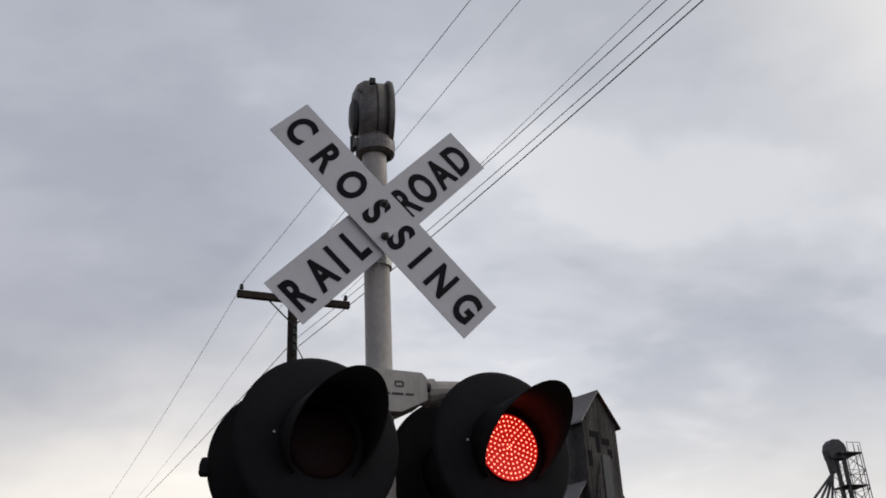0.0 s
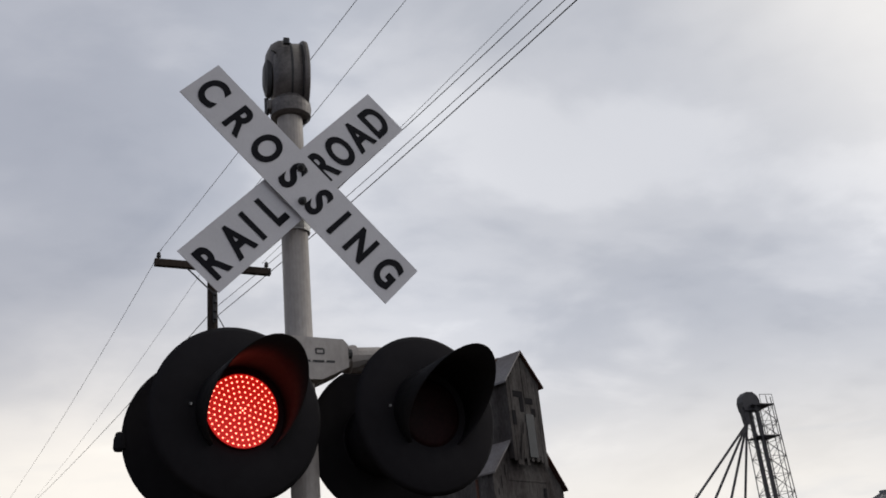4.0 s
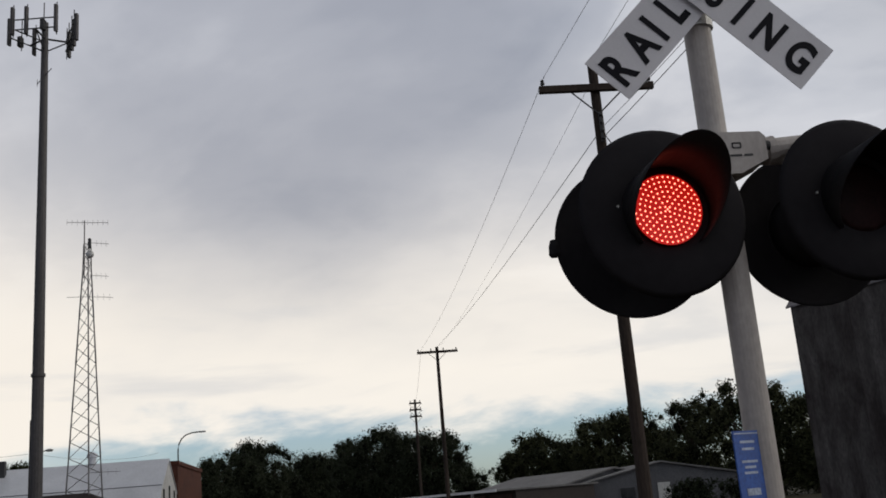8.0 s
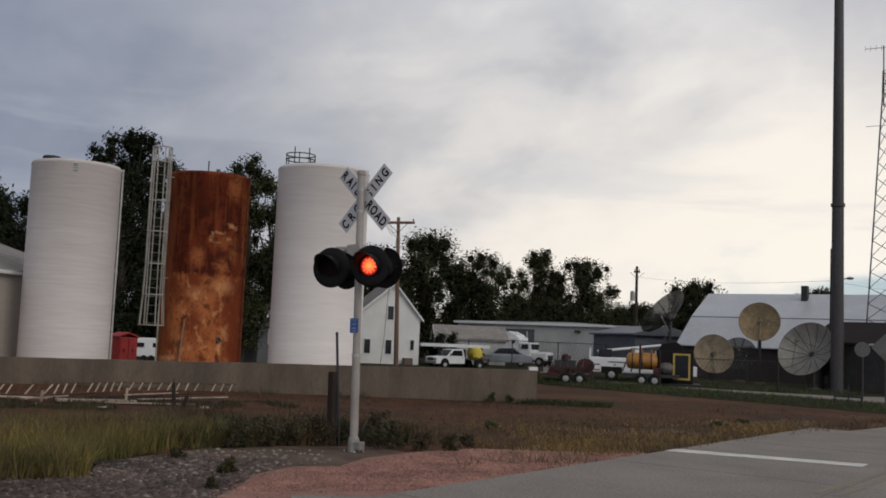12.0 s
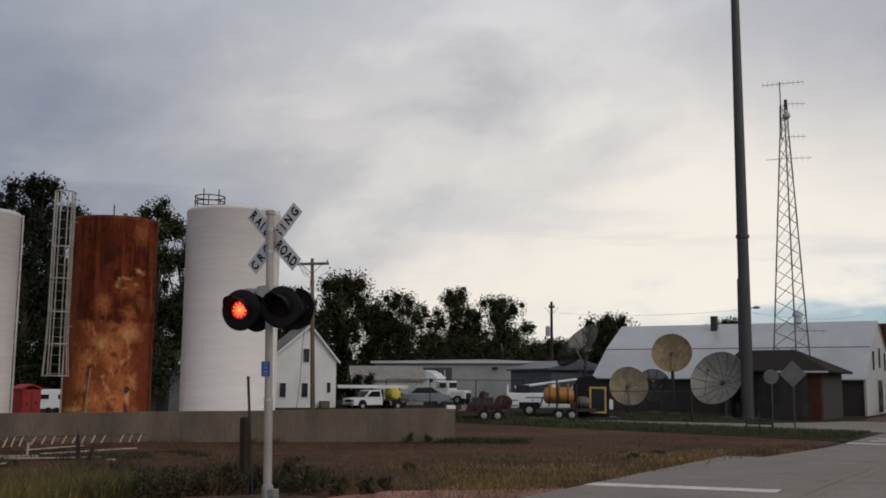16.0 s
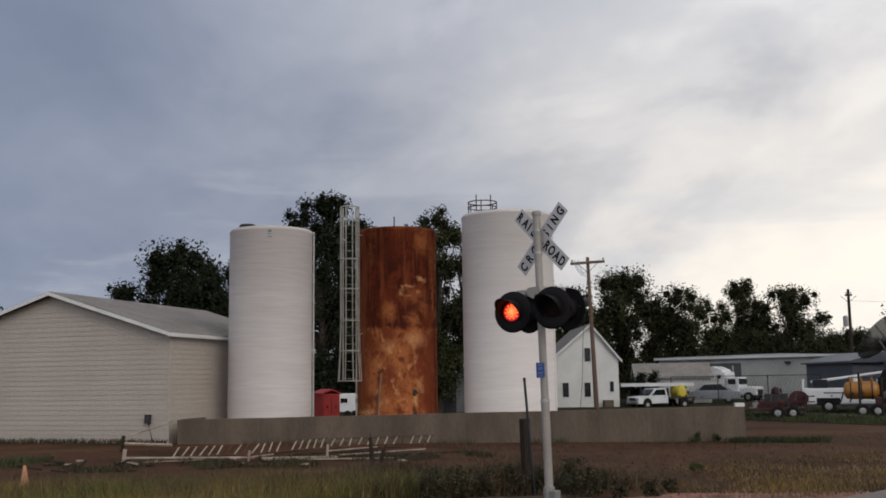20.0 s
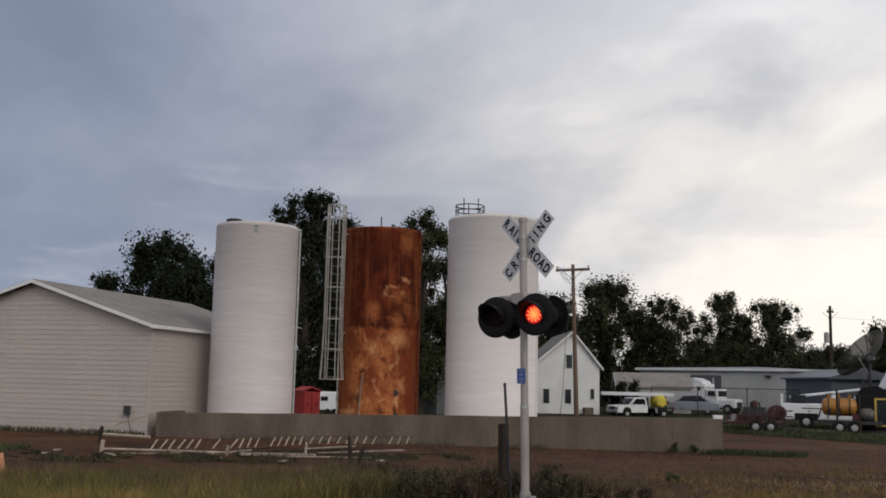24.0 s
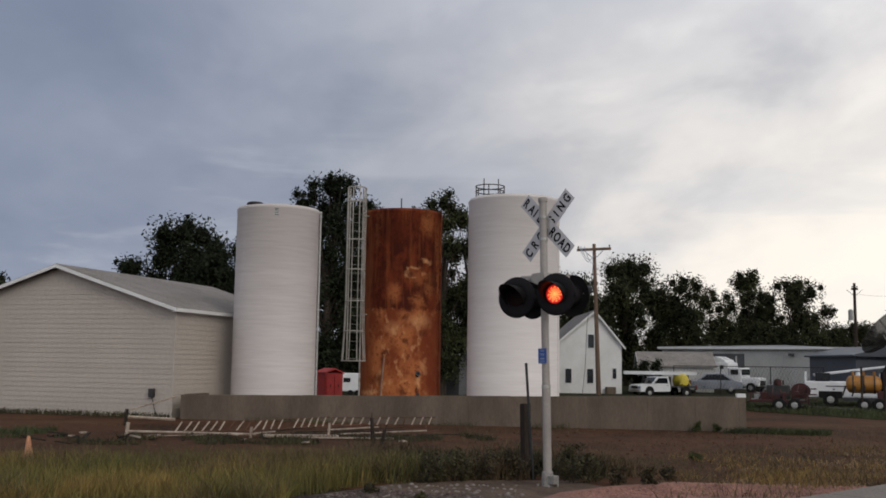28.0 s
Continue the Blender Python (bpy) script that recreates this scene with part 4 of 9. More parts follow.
def build_track():
    bed = tagged(part("ballast", slab([track_xy(-90, -2.3), track_xy(-90, 2.3), track_xy(0.0, 2.3), track_xy(0.0, -2.3)], -0.16, -0.065), BALLAST), "dark ballast of a single railroad track", "ballast", kind="structure")
    tagged(part("ballast", slab([track_xy(17, -2.3), track_xy(17, 2.3), track_xy(120, 2.3), track_xy(120, -2.3)], -0.16, -0.065), BALLAST), "dark ballast of a single railroad track", "ballast", kind="structure")
    tie = mesh_of("tie", boxed(-1.25, -0.11, -0.10, 1.25, 0.11, -0.035, 0.01), POLE_WOOD)
    ang = math.degrees(math.atan2(TRACK_N.y, TRACK_N.x))
    for k in range(40):
        x, y = track_xy(-0.4 - 0.55 * k, 0)
        part("tie", tie, None, bed, m=pose(x, y, 0, 0, 0, ang))
    rail_m = mat("worn_rail_steel", (0.10, 0.075, 0.06), (0.06, 0.045, 0.04), 2, 40, 0.45, 0.7, 0.05)
    for off in (-0.755, 0.755):
        tagged(part("rail", slab([track_xy(-90, off - 0.035), track_xy(-90, off + 0.035), track_xy(120, off + 0.035), track_xy(120, off - 0.035)], -0.05, 0.016), rail_m), "worn steel rail set in the crossing", "rail", kind="structure")
    deck = tagged(new("crossing_deck"), "concrete track crossing panels with dark gaps", "road", kind="structure")
    for s in range(8):
        for o0, o1 in ((-2.10, -1.46), (-1.44, -0.85), (-0.66, 0.66), (0.85, 1.44), (1.46, 2.10)):
            s0 = -0.3 + s * 2.15
            part("panel", slab([track_xy(s0 + 0.01, o0), track_xy(s0 + 2.13, o0), track_xy(s0 + 2.13, o1), track_xy(s0 + 0.01, o1)], -0.16, 0.012), ROAD_CONC, deck)
            if o1 - o0 < 1:
                for f in (0.3, 0.75):
                    cx, cy = track_xy(s0 + 2.13 * f, (o0 + o1) / 2)
                    part("lifting_slot", boxed(-0.05, -0.2, 0.010, 0.05, 0.2, 0.0145), DARK_STEEL, deck, m=pose(cx, cy, 0, 0, 0, ang))


build_ground()
build_track()
tagged(part("signal_footing", slab([(-0.85, 3.6), (-0.3, 3.4), (-0.05, 4.0), (-0.6, 4.25)], -0.2, 0.0), CONCRETE), "square concrete footing under the signal", "footing", kind="structure")


# ---- containment wall and tanks ----
WALL_L, WALL_R = Vector((-31.0, -1.1)), Vector((-25.35, 14.12))


def build_wall():
    wall = tagged(new("containment_wall"), "low grey concrete containment wall with panel joints", "wall", kind="structure")
    d = (WALL_R - WALL_L).normalized()
    n = Vector((-d.y, d.x))
    total = (WALL_R - WALL_L).length
    turn = math.degrees(math.atan2(d.y, d.x))
    rng = random.Random(5)
    s = 0.0
    while s < total - 0.1:
        w = min(rng.uniform(1.15, 1.3), total - s)
        bm = boxed(0.0015, 0, -0.3, w - 0.0015, 0.22, 0.93 + rng.uniform(-0.006, 0.006), 0.005)
        p = WALL_L + d * s
        part("panel", bm, CONCRETE, wall, m=pose(p.x, p.y, -0.08 - 0.24 * (1 - (s + w / 2) / total), 0, -0.86, turn + rng.uniform(-0.05, 0.05)))
        s += w
    for p, length in ((WALL_L, 1.7),):
        part("return_wall", boxed(0.25, -0.22, -0.2, length, 0.0, 0.92, 0.012), CONCRETE, wall, m=pose(p.x, p.y, -0.28, 0, 0, turn + 90))
    part("corner_block", boxed(-0.25, 0.0, 0.92, 0.0, 0.22, 1.03, 0.01), WHITE_TRIM, wall, "white block on the wall's end", m=pose(WALL_R.x, WALL_R.y, -0.08, 0, 0, turn))
    floor_pts = [tuple(WALL_L + n * 0.2), tuple(WALL_R + n * 0.2), tuple(WALL_R + n * 16.5), tuple(WALL_L + n * 16.5)]
    tagged(part("containment_floor", slab(floor_pts, -0.2, -0.06), CONCRETE), "concrete floor inside the containment wall", "floor", kind="structure")


def tank(x, y, r, h, material, label, bands, name="storage_tank"):
    t = thing(name, pose(x, y, -0.06), label, "storage tank", "storage tanks")
    prof = [(0.0, 0.0), (r + 0.03, 0.0), (r + 0.03, 0.12), (r, 0.14)]
    for k in range(1, bands):
        z = 0.14 + (h - 0.35) * k / bands
        prof += [(r, z - 0.02), (r + 0.004, z - 0.008), (r + 0.004, z + 0.008), (r, z + 0.02)]
    prof += [(r, h - 0.16), (r + 0.012, h - 0.14), (r + 0.012, h - 0.08), (r - 0.03, h - 0.02), (r * 0.6, h + 0.05), (0.0, h + 0.10)]
    body = part("shell", lathe(prof, 72, close=False), material, t)
    body.data.shade_smooth()
    return t


def build_tanks():
    a = tank(-33.37, 1.70, 1.52, 7.29, TANK_DULL, "tall white fibreglass storage tank with a side pipe", 1)
    a.matrix_basis = a.matrix_basis @ Matrix.Diagonal((0.885, 0.885, 0.923, 1))
    part("hatch", lathe([(0.0, 0.0), (0.30, 0.0), (0.30, 0.05), (0.26, 0.08), (0.0, 0.10)], 20), DARK_STEEL, a, "dark round hatch on the tank top", m=pose(0.75, -0.9, 7.31))
    plate = part("label_plate", boxed(-0.005, -0.09, -0.14, 0.012, 0.09, 0.14), METAL_SIDING, a, m=pose(1.515, -0.15, 6.99, 0, 0, -6))
    for z in (-0.10, -0.02, 0.06, 0.11):
        part("text_bar", boxed(0.012, -0.07, z - 0.014, 0.016, 0.07, z + 0.014), GREY_BLOCK, plate)
    pipe = part("side_pipe", tubed((0.30, 1.55, 0.2), (0.30, 1.55, 7.15), 0.035, n=10), METAL_SIDING, a, "thin pale pipe up the tank side")
    for z in (0.9, 2.6, 3.7, 5.4, 7.2):
        part("bracket", boxed(0.25, 1.48, z - 0.03, 0.36, 1.59, z + 0.03), STEEL, pipe)
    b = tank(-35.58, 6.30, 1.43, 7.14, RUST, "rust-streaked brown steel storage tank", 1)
    part("vent_pipe", tubed((0.4, -0.15, 7.15), (0.4, -0.15, 7.62), 0.022, n=8), DARK_STEEL, b)
    pale_pipe = mat("limed_pipe", (0.36, 0.245, 0.185), (0.22, 0.13, 0.09), 3, 30, 0.8, 0.1, 0.2)
    drain = part("drain_pipe", tubed((1.20, -0.86, 1.05), (1.25, -0.80, 1.95), 0.030, n=8), pale_pipe, b, "pale drain pipe with lime streaks")
    part("pipe_foot", tubed((1.20, -0.92, 0.05), (1.20, -0.86, 1.05), 0.026, n=8), pale_pipe, drain)
    part("pipe_elbow", tubed((1.05, -0.80, 1.97), (1.28, -0.80, 1.97), 0.055, n=8), RUST, drain)
    for yy, z, r in ((0.36, 1.34, 0.085), (0.36, 0.62, 0.06)):
        part("port", lathe([(r * 0.62, -0.02), (r, -0.02), (r, 0.09), (r * 0.62, 0.09), (r * 0.62, 0.02), (0.0, 0.02)], 14, close=False), DARK_STEEL, b, "round rusted pipe port", m=pose(1.37, yy, z, 0, 75, 0))
    part("down_pipe", tubed((0.83, 1.22, 0.2), (0.83, 1.22, 7.2), 0.025, n=8), RUST, b)
    c = tank(-33.70, 9.93, 1.60, 7.50, TANK_WHITE, "tall white fibreglass storage tank with a top guard rail", 1)
    rail = new("guard_rail")
    rail.parent, rail.matrix_basis = c, pose(0.25, -0.95, 7.48)
    rail["label"] = "rusty guard rail round the tank hatch"
    for k in range(7):
        ang = radians(20 + 300 * k / 6)
        part("post", tubed((0.5 * math.cos(ang), 0.5 * math.sin(ang), 0), (0.5 * math.cos(ang), 0.5 * math.sin(ang), 0.62 if k % 3 == 0 else 0.42), 0.018, n=6), POLE_WOOD, rail)
    for z in (0.22, 0.40):
        part("hoop", lathe([(0.485, z), (0.515, z), (0.515, z + 0.03), (0.485, z + 0.03)], 28, close=False), POLE_WOOD, rail)
    part("side_pipe", tubed((0.9, 1.32, 0.2), (0.9, 1.32, 7.5), 0.03, n=8), TANK_WHITE, c)


def build_cage():
    """The caged ladder that stands beside the rusty tank."""
    grey = mat("weathered_white_steel", (0.43, 0.41, 0.38), (0.27, 0.25, 0.22), 2, 40, 0.6, 0.2, 0.1)
    t = thing("caged_ladder", pose(-34.78, 4.48, -0.06, 0, 0, -10), "weathered pale steel ladder with a safety cage beside the rusty tank", "ladder")
    lo, hi = 1.75, 7.88
    for y in (-0.24, 0.22):
        part("rail", tubed((-0.32, y, 0.0 if y > 0 else lo), (-0.32, y, hi), 0.028, n=6), grey, t)
    rung = mesh_of("rung", tubed((-0.32, -0.24, 0), (-0.32, 0.22, 0), 0.006, n=5), grey)
    for k in range(20):
        part("rung", rung, None, t, m=pose(0, 0, lo + 0.1 + 0.3 * k))
    zs = [lo + 0.02, lo + 1.05, lo + 2.1, lo + 3.2, lo + 4.25, lo + 5.6, hi - 0.02]
    for i, z in enumerate(zs):
        s = 1.25 if i == 0 else 1.08 if i == 1 else 1.0
        ring = [radians(-110 + 220 * k / 12) for k in range(13)]
        part("hoop", polytube([(-0.20 + 0.42 * s * math.cos(g), 0.33 * s * math.sin(g), z) for g in ring], 0.024, 5), grey, t)
    for k in range(6):
        ang = radians(-100 + 200 * k / 5)
        pts = [(-0.20 + 0.42 * s * math.cos(ang), 0.33 * s * math.sin(ang), z) for z, s in ((zs[0], 1.25), (zs[1], 1.08), (zs[2], 1.0), (hi, 1.0))]
        part("cage_bar", polytube(pts, 0.02, 5), grey, t)
    part("tie_arm", tubed((-0.32, 0.22, 6.9), (-0.4, 0.75, 6.9), 0.02, n=6), grey, t)
    part("tie_arm", tubed((-0.32, 0.22, 3.4), (-0.4, 0.75, 3.4), 0.02, n=6), grey, t)


build_wall()
build_tanks()
build_cage()


# ---- cream shed ----
def build_shed():
    w, length, eave, peak = 8.50, 9.0, 3.48, 4.82
    # local x runs along the gable, local y to the back
    front, back = Vector((-0.5, -0.866)), Vector((-0.866, 0.5))
    s = new("shed")
    s.matrix_basis = Matrix(((-front.x, back.x, 0, -31.5 + front.x * w), (-front.y, back.y, 0, -1.38 + front.y * w), (0, 0, 1, -0.20), (0, 0, 0, 1)))
    tagged(s, "long cream vinyl-sided shed with a grey shingle roof", "shed")
    part("wall", prism([(0, 0), (w, 0), (w, eave - 0.05), (w / 2, peak - 0.12), (0, eave - 0.05)], length), SIDING, s)
    course = 0.152
    z = 0.05
    while z < peak - 0.2:
        top = z + course
        if z < eave - 0.1:
            x0, x1 = -0.002, w + 0.002
        else:
            f = (top + 0.07 - eave) / (peak - eave)
            x0, x1 = w / 2 * f + 0.03, w - w / 2 * f - 0.03
        if x1 - x0 > 0.3:
            bm = bmesh.new()
            v = [bm.verts.new(p) for p in ((x0, -0.017, z), (x1, -0.017, z), (x1, -0.006, top), (x0, -0.006, top), (x0, 0.0, z), (x1, 0.0, z), (x1, 0, top), (x0, 0, top))]
            for f4 in ((0, 1, 2, 3), (4, 7, 6, 5), (0, 4, 5, 1), (3, 2, 6, 7), (0, 3, 7, 4), (1, 5, 6, 2)):
                bm.faces.new([v[i] for i in f4])
            part("siding_board", bm, SIDING, s)
        if top < eave:
            bm = bmesh.new()
            v = [bm.verts.new(p) for p in ((w + 0.017, 0, z), (w + 0.017, length, z), (w + 0.006, length, top), (w + 0.006, 0, top), (w, 0, z), (w, length, z), (w, length, top), (w, 0, top))]
            for f4 in ((0, 1, 2, 3), (4, 7, 6, 5), (0, 4, 5, 1), (3, 2, 6, 7), (0, 3, 7, 4), (1, 5, 6, 2)):
                bm.faces.new([v[i] for i in f4])
            part("siding_board", bm, SIDING, s)
        z = top
    part("corner_post", boxed(w - 0.05, -0.03, 0, w + 0.03, 0.05, eave - 0.06, 0.005), SIDING, s)
    rise = (peak - eave) / (w / 2)
    for side in (-1, 1):
        c = w / 2
        pts = [(c, peak), (c + side * (c + 0.14), eave - rise * 0.14), (c + side * (c + 0.14), eave - rise * 0.14 - 0.06), (c, peak - 0.06)]
        part("roof", prism(pts, length + 0.5, Matrix.Translation((0, -0.25, 0))), SHINGLE, s)
        pts = [(c, peak - 0.02), (c + side * (c + 0.15), eave - rise * 0.15 - 0.02), (c + side * (c + 0.15), eave - rise * 0.15 - 0.13), (c, peak - 0.13)]
        part("fascia", prism(pts, 0.03, Matrix.Translation((0, -0.29, 0))), WHITE_TRIM, s, "white gable trim")
        x = c + side * (c + 0.12)
        part("gutter", boxed(min(x, x + side * 0.08), -0.26, eave - rise * 0.14 - 0.14, max(x, x + side * 0.08), length + 0.2, eave - rise * 0.14 - 0.03), WHITE_TRIM, s)
        part("soffit", boxed(min(c + side * c, x), -0.24, eave - rise * 0.14 - 0.145, max(c + side * c, x), length, eave - rise * 0.14 - 0.125), WHITE_TRIM, s)
    meter = part("meter_box", boxed(w - 0.75, -0.14, 0.72, w - 0.58, -0.02, 0.98, 0.01), DARK_STEEL, s, "dark electric meter box")
    part("cable", tubed((w - 0.66, -0.06, 0.72), (w - 0.45, -0.10, 0.12), 0.012, n=6), DARK_STEEL, meter)


build_shed()


# ---- the town behind ----
def at(az, d):
    a = radians(az)
    return -math.sin(a) * d, math.cos(a) * d


def gable_house(name, m, w, length, eave, peak, wall_m, roof_m, label, category="building", over=0.25, trim=None, ridge=0.5):
    """Gable wall along local x at y = 0, ridge along y."""
    c = w * ridge
    h = thing(name, m, label, category)
    part("wall", prism([(0, -0.15), (w, -0.15), (w, eave), (c, peak - 0.08), (0, eave)], length), wall_m, h)
    for side in (-1, 1):
        reach = c if side < 0 else w - c
        rise = (peak - eave) / reach
        pts = [(c, peak + 0.02), (c + side * (reach + over), eave - rise * over + 0.02), (c + side * (reach + over), eave - rise * over - 0.08), (c, peak - 0.08)]
        part("roof", prism(pts, length + 2 * over, Matrix.Translation((0, -over, 0))), roof_m, h)
        if trim:
            pts = [(c, peak), (c + side * (reach + over), eave - rise * over), (c + side * (reach + over), eave - rise * over - 0.16), (c, peak - 0.16)]
            part("fascia", prism(pts, 0.03, Matrix.Translation((0, -over - 0.035, 0))), trim, h)
    return h


def window(parent, x, z, w, h, y=-0.02, trim=WHITE_TRIM, m=None):
    base = m or Matrix.Identity(4)
    wn = part("window", boxed(x - w / 2, y - 0.01, z - h / 2, x + w / 2, y + 0.02, z + h / 2), GLASS_DARK, parent, "dark sash window", m=base)
    for x0, z0, x1, z1 in ((-w / 2 - 0.05, -h / 2 - 0.05, -w / 2, h / 2 + 0.05), (w / 2, -h / 2 - 0.05, w / 2 + 0.05, h / 2 + 0.05), (-w / 2, h / 2, w / 2, h / 2 + 0.05), (-w / 2, -h / 2 - 0.05, w / 2, -h / 2),):
        part("frame", boxed(x + x0, y - 0.04, z + z0, x + x1, y + 0.01, z + z1), trim, wn)
    return wn


def build_house():
    # white two-storey house with its gable towards the tracks
    ex, ey = at(67.45, 66.5)
    front = Vector((-0.208, -0.978))        # along the gable, to the left
    back = Vector((-0.978, 0.208))
    w = 4.3
    m = Matrix(((-front.x, back.x, 0, ex + front.x * w), (-front.y, back.y, 0, ey + front.y * w), (0, 0, 1, 0), (0, 0, 0, 1)))
    h = gable_house("house", m, w, 9.0, 3.15, 5.3, WHITE_WALL, SHINGLE, "white clapboard two-storey house with a grey roof", "house", 0.22, WHITE_TRIM, 0.59)
    for x, z, ww, hh in ((2.30, 3.27, 0.40, 0.88), (0.82, 1.02, 0.40, 0.92), (2.24, 1.02, 0.40, 0.92), (3.82, 1.20, 0.25, 0.66)):
        window(h, x, z, ww, hh)
    for k in range(16):
        z = 0.15 + 0.19 * k
        part("clapboard", boxed(0.01, -0.016, z, w - 0.01, 0.0, z + 0.175), WHITE_WALL, h)
    part("step_block", boxed(3.2, -0.7, -0.15, 3.8, -0.1, 0.35, 0.03), CONCRETE, h)
    # grey bungalow beyond the tanks
    x, y = at(76.6, 58)
    g = gable_house("bungalow", pose(x, y, 0, 0, 0, 120), 6.0, 7.0, 2.5, 4.2, GREY_BLOCK, SHINGLE, "small grey bungalow behind the tanks", "house", 0.4, WHITE_TRIM)
    for xx in (1.2, 3.0, 4.8):
        window(g, xx, 1.5, 0.8, 1.0)
    x, y = at(83.95, 43.5)
    r = thing("tool_locker", pose(x, y, -0.09, 0, 0, 118), "red painted tool locker on the turf", "shed")
    part("body", boxed(-0.50, -0.4, 0.0, 0.50, 0.4, 1.40, 0.02), RED_PAINT, r)
    r.matrix_basis = r.matrix_basis @ Matrix.Diagonal((0.9, 0.9, 0.92, 1))
    part("roof", prism([(-0.56, 1.38), (0.0, 1.56), (0.56, 1.38), (0.56, 1.44), (0.0, 1.63), (-0.56, 1.44)], 0.92, Matrix.Translation((0, -0.46, 0))), RED_PAINT, r, "low red gable roof")
    for x0 in (-0.44, 0.02):
        d = part("door", boxed(x0, -0.43, 0.12, x0 + 0.42, -0.405, 1.32), RED_PAINT, r)
        part("handle", boxed(x0 + 0.20, -0.46, 0.75, x0 + 0.24, -0.43, 0.88), DARK_STEEL, d)
    x, y = at(82.55, 54)
    v = thing("caravan", pose(x, y, -0.09, 0, 0, 82) @ Matrix.Diagonal((0.46, 0.46, 0.46, 1)), "small white travel trailer parked behind the tanks", "trailer")
    part("body", boxed(-2.2, -1.0, 0.5, 2.2, 1.0, 2.6, 0.15), VAN_WHITE, v)
    window(v, -0.8, 1.8, 0.8, 0.5, -1.01)
    window(v, 0.9, 1.8, 0.8, 0.5, -1.01)
    for s in (-0.4, 0.4):
        part("wheel", lathe([(0.0, -0.1), (0.34, -0.1), (0.34, 0.1), (0.0, 0.1)], 18, "y", False), TYRE, v, m=pose(s, -0.95, 0.34))


def build_sheds():
    # row of low metal buildings beyond the yard
    x, y = at(66.6, 79)
    gable_house("garage", pose(x, y, 0, 0, 0, -20), 4.2, 5.2, 1.85, 2.80, METAL_SIDING, SHINGLE, "low pale garage with a grey roof", "garage", 0.2, WHITE_TRIM)
    x, y = at(65.2, 92)
    x2, y2 = at(55.7, 86)
    long_b = thing("metal_building", pose(x, y, 0, 0, 0, math.degrees(math.atan2(y2 - y, x2 - x))), "long pale metal building with a low roof", "building")
    ln = math.hypot(x2 - x, y2 - y)
    part("wall", boxed(0, 0, -0.15, ln, 9, 3.25), METAL_SIDING, long_b)
    part("roof", prism([(-0.3, 3.25), (ln + 0.3, 3.25), (ln + 0.3, 3.42), (ln * 0.7, 3.62), (-0.3, 3.50)], 9.6, Matrix.Translation((0, -0.3, 0))), METAL_ROOF, long_b)
    for k in range(int(ln / 0.6)):
        part("rib", boxed(k * 0.6 + 0.1, -0.03, 0, k * 0.6 + 0.14, 0.0, 3.22), METAL_SIDING, long_b)
    part("door", boxed(4.0, -0.04, 0, 7.6, 0.0, 2.9), GREY_BLOCK, long_b, "grey overhead door")
    part("fascia", boxed(-0.3, -0.36, 3.30, ln + 0.3, -0.31, 3.46), WHITE_TRIM, long_b, "white metal fascia")
    part("lamp", boxed(ln * 0.72, -0.35, 2.75, ln * 0.72 + 0.4, -0.02, 2.95), DARK_STEEL, long_b)
    x, y = at(55.2, 74)
    x2, y2 = at(52.0, 76)
    bl = thing("workshop", pose(x, y, 0, 0, 0, math.degrees(math.atan2(y2 - y, x2 - x))), "blue-grey metal workshop behind the dishes", "building")
    ln = math.hypot(x2 - x, y2 - y)
    steel_blue = mat("blue_grey_metal", (0.120, 0.132, 0.158), (0.092, 0.102, 0.124), 0.6, 18, 0.5, 0.2, 0.05)
    part("wall", boxed(0, 0, -0.15, ln, 8, 2.6), steel_blue, bl)
    part("roof", prism([(-0.3, 2.58), (ln + 0.3, 2.58), (ln + 0.3, 2.70), (ln / 2, 3.35), (-0.3, 2.70)], 8.6, Matrix.Translation((0, -0.3, 0))), steel_blue, bl)
    # open-fronted shelter with a white fascia beside the house
    x, y = at(66.3, 70)
    sh = thing("open_shelter", pose(x, y, 0, 0, 0, -22), "open-fronted shelter with a white fascia", "shelter")
    part("roof", boxed(-2.4, -1.3, 1.18, 3.6, 3.3, 1.38), VAN_WHITE, sh)
    part("back_wall", boxed(-1.4, 2.6, -0.15, 3.5, 2.8, 1.18), DARK_WALL, sh)
    for k in range(5):
        part("post", boxed(-1.4 + 1.2 * k, -0.1, -0.15, -1.32 + 1.2 * k, 0.0, 1.18), DARK_STEEL, sh)


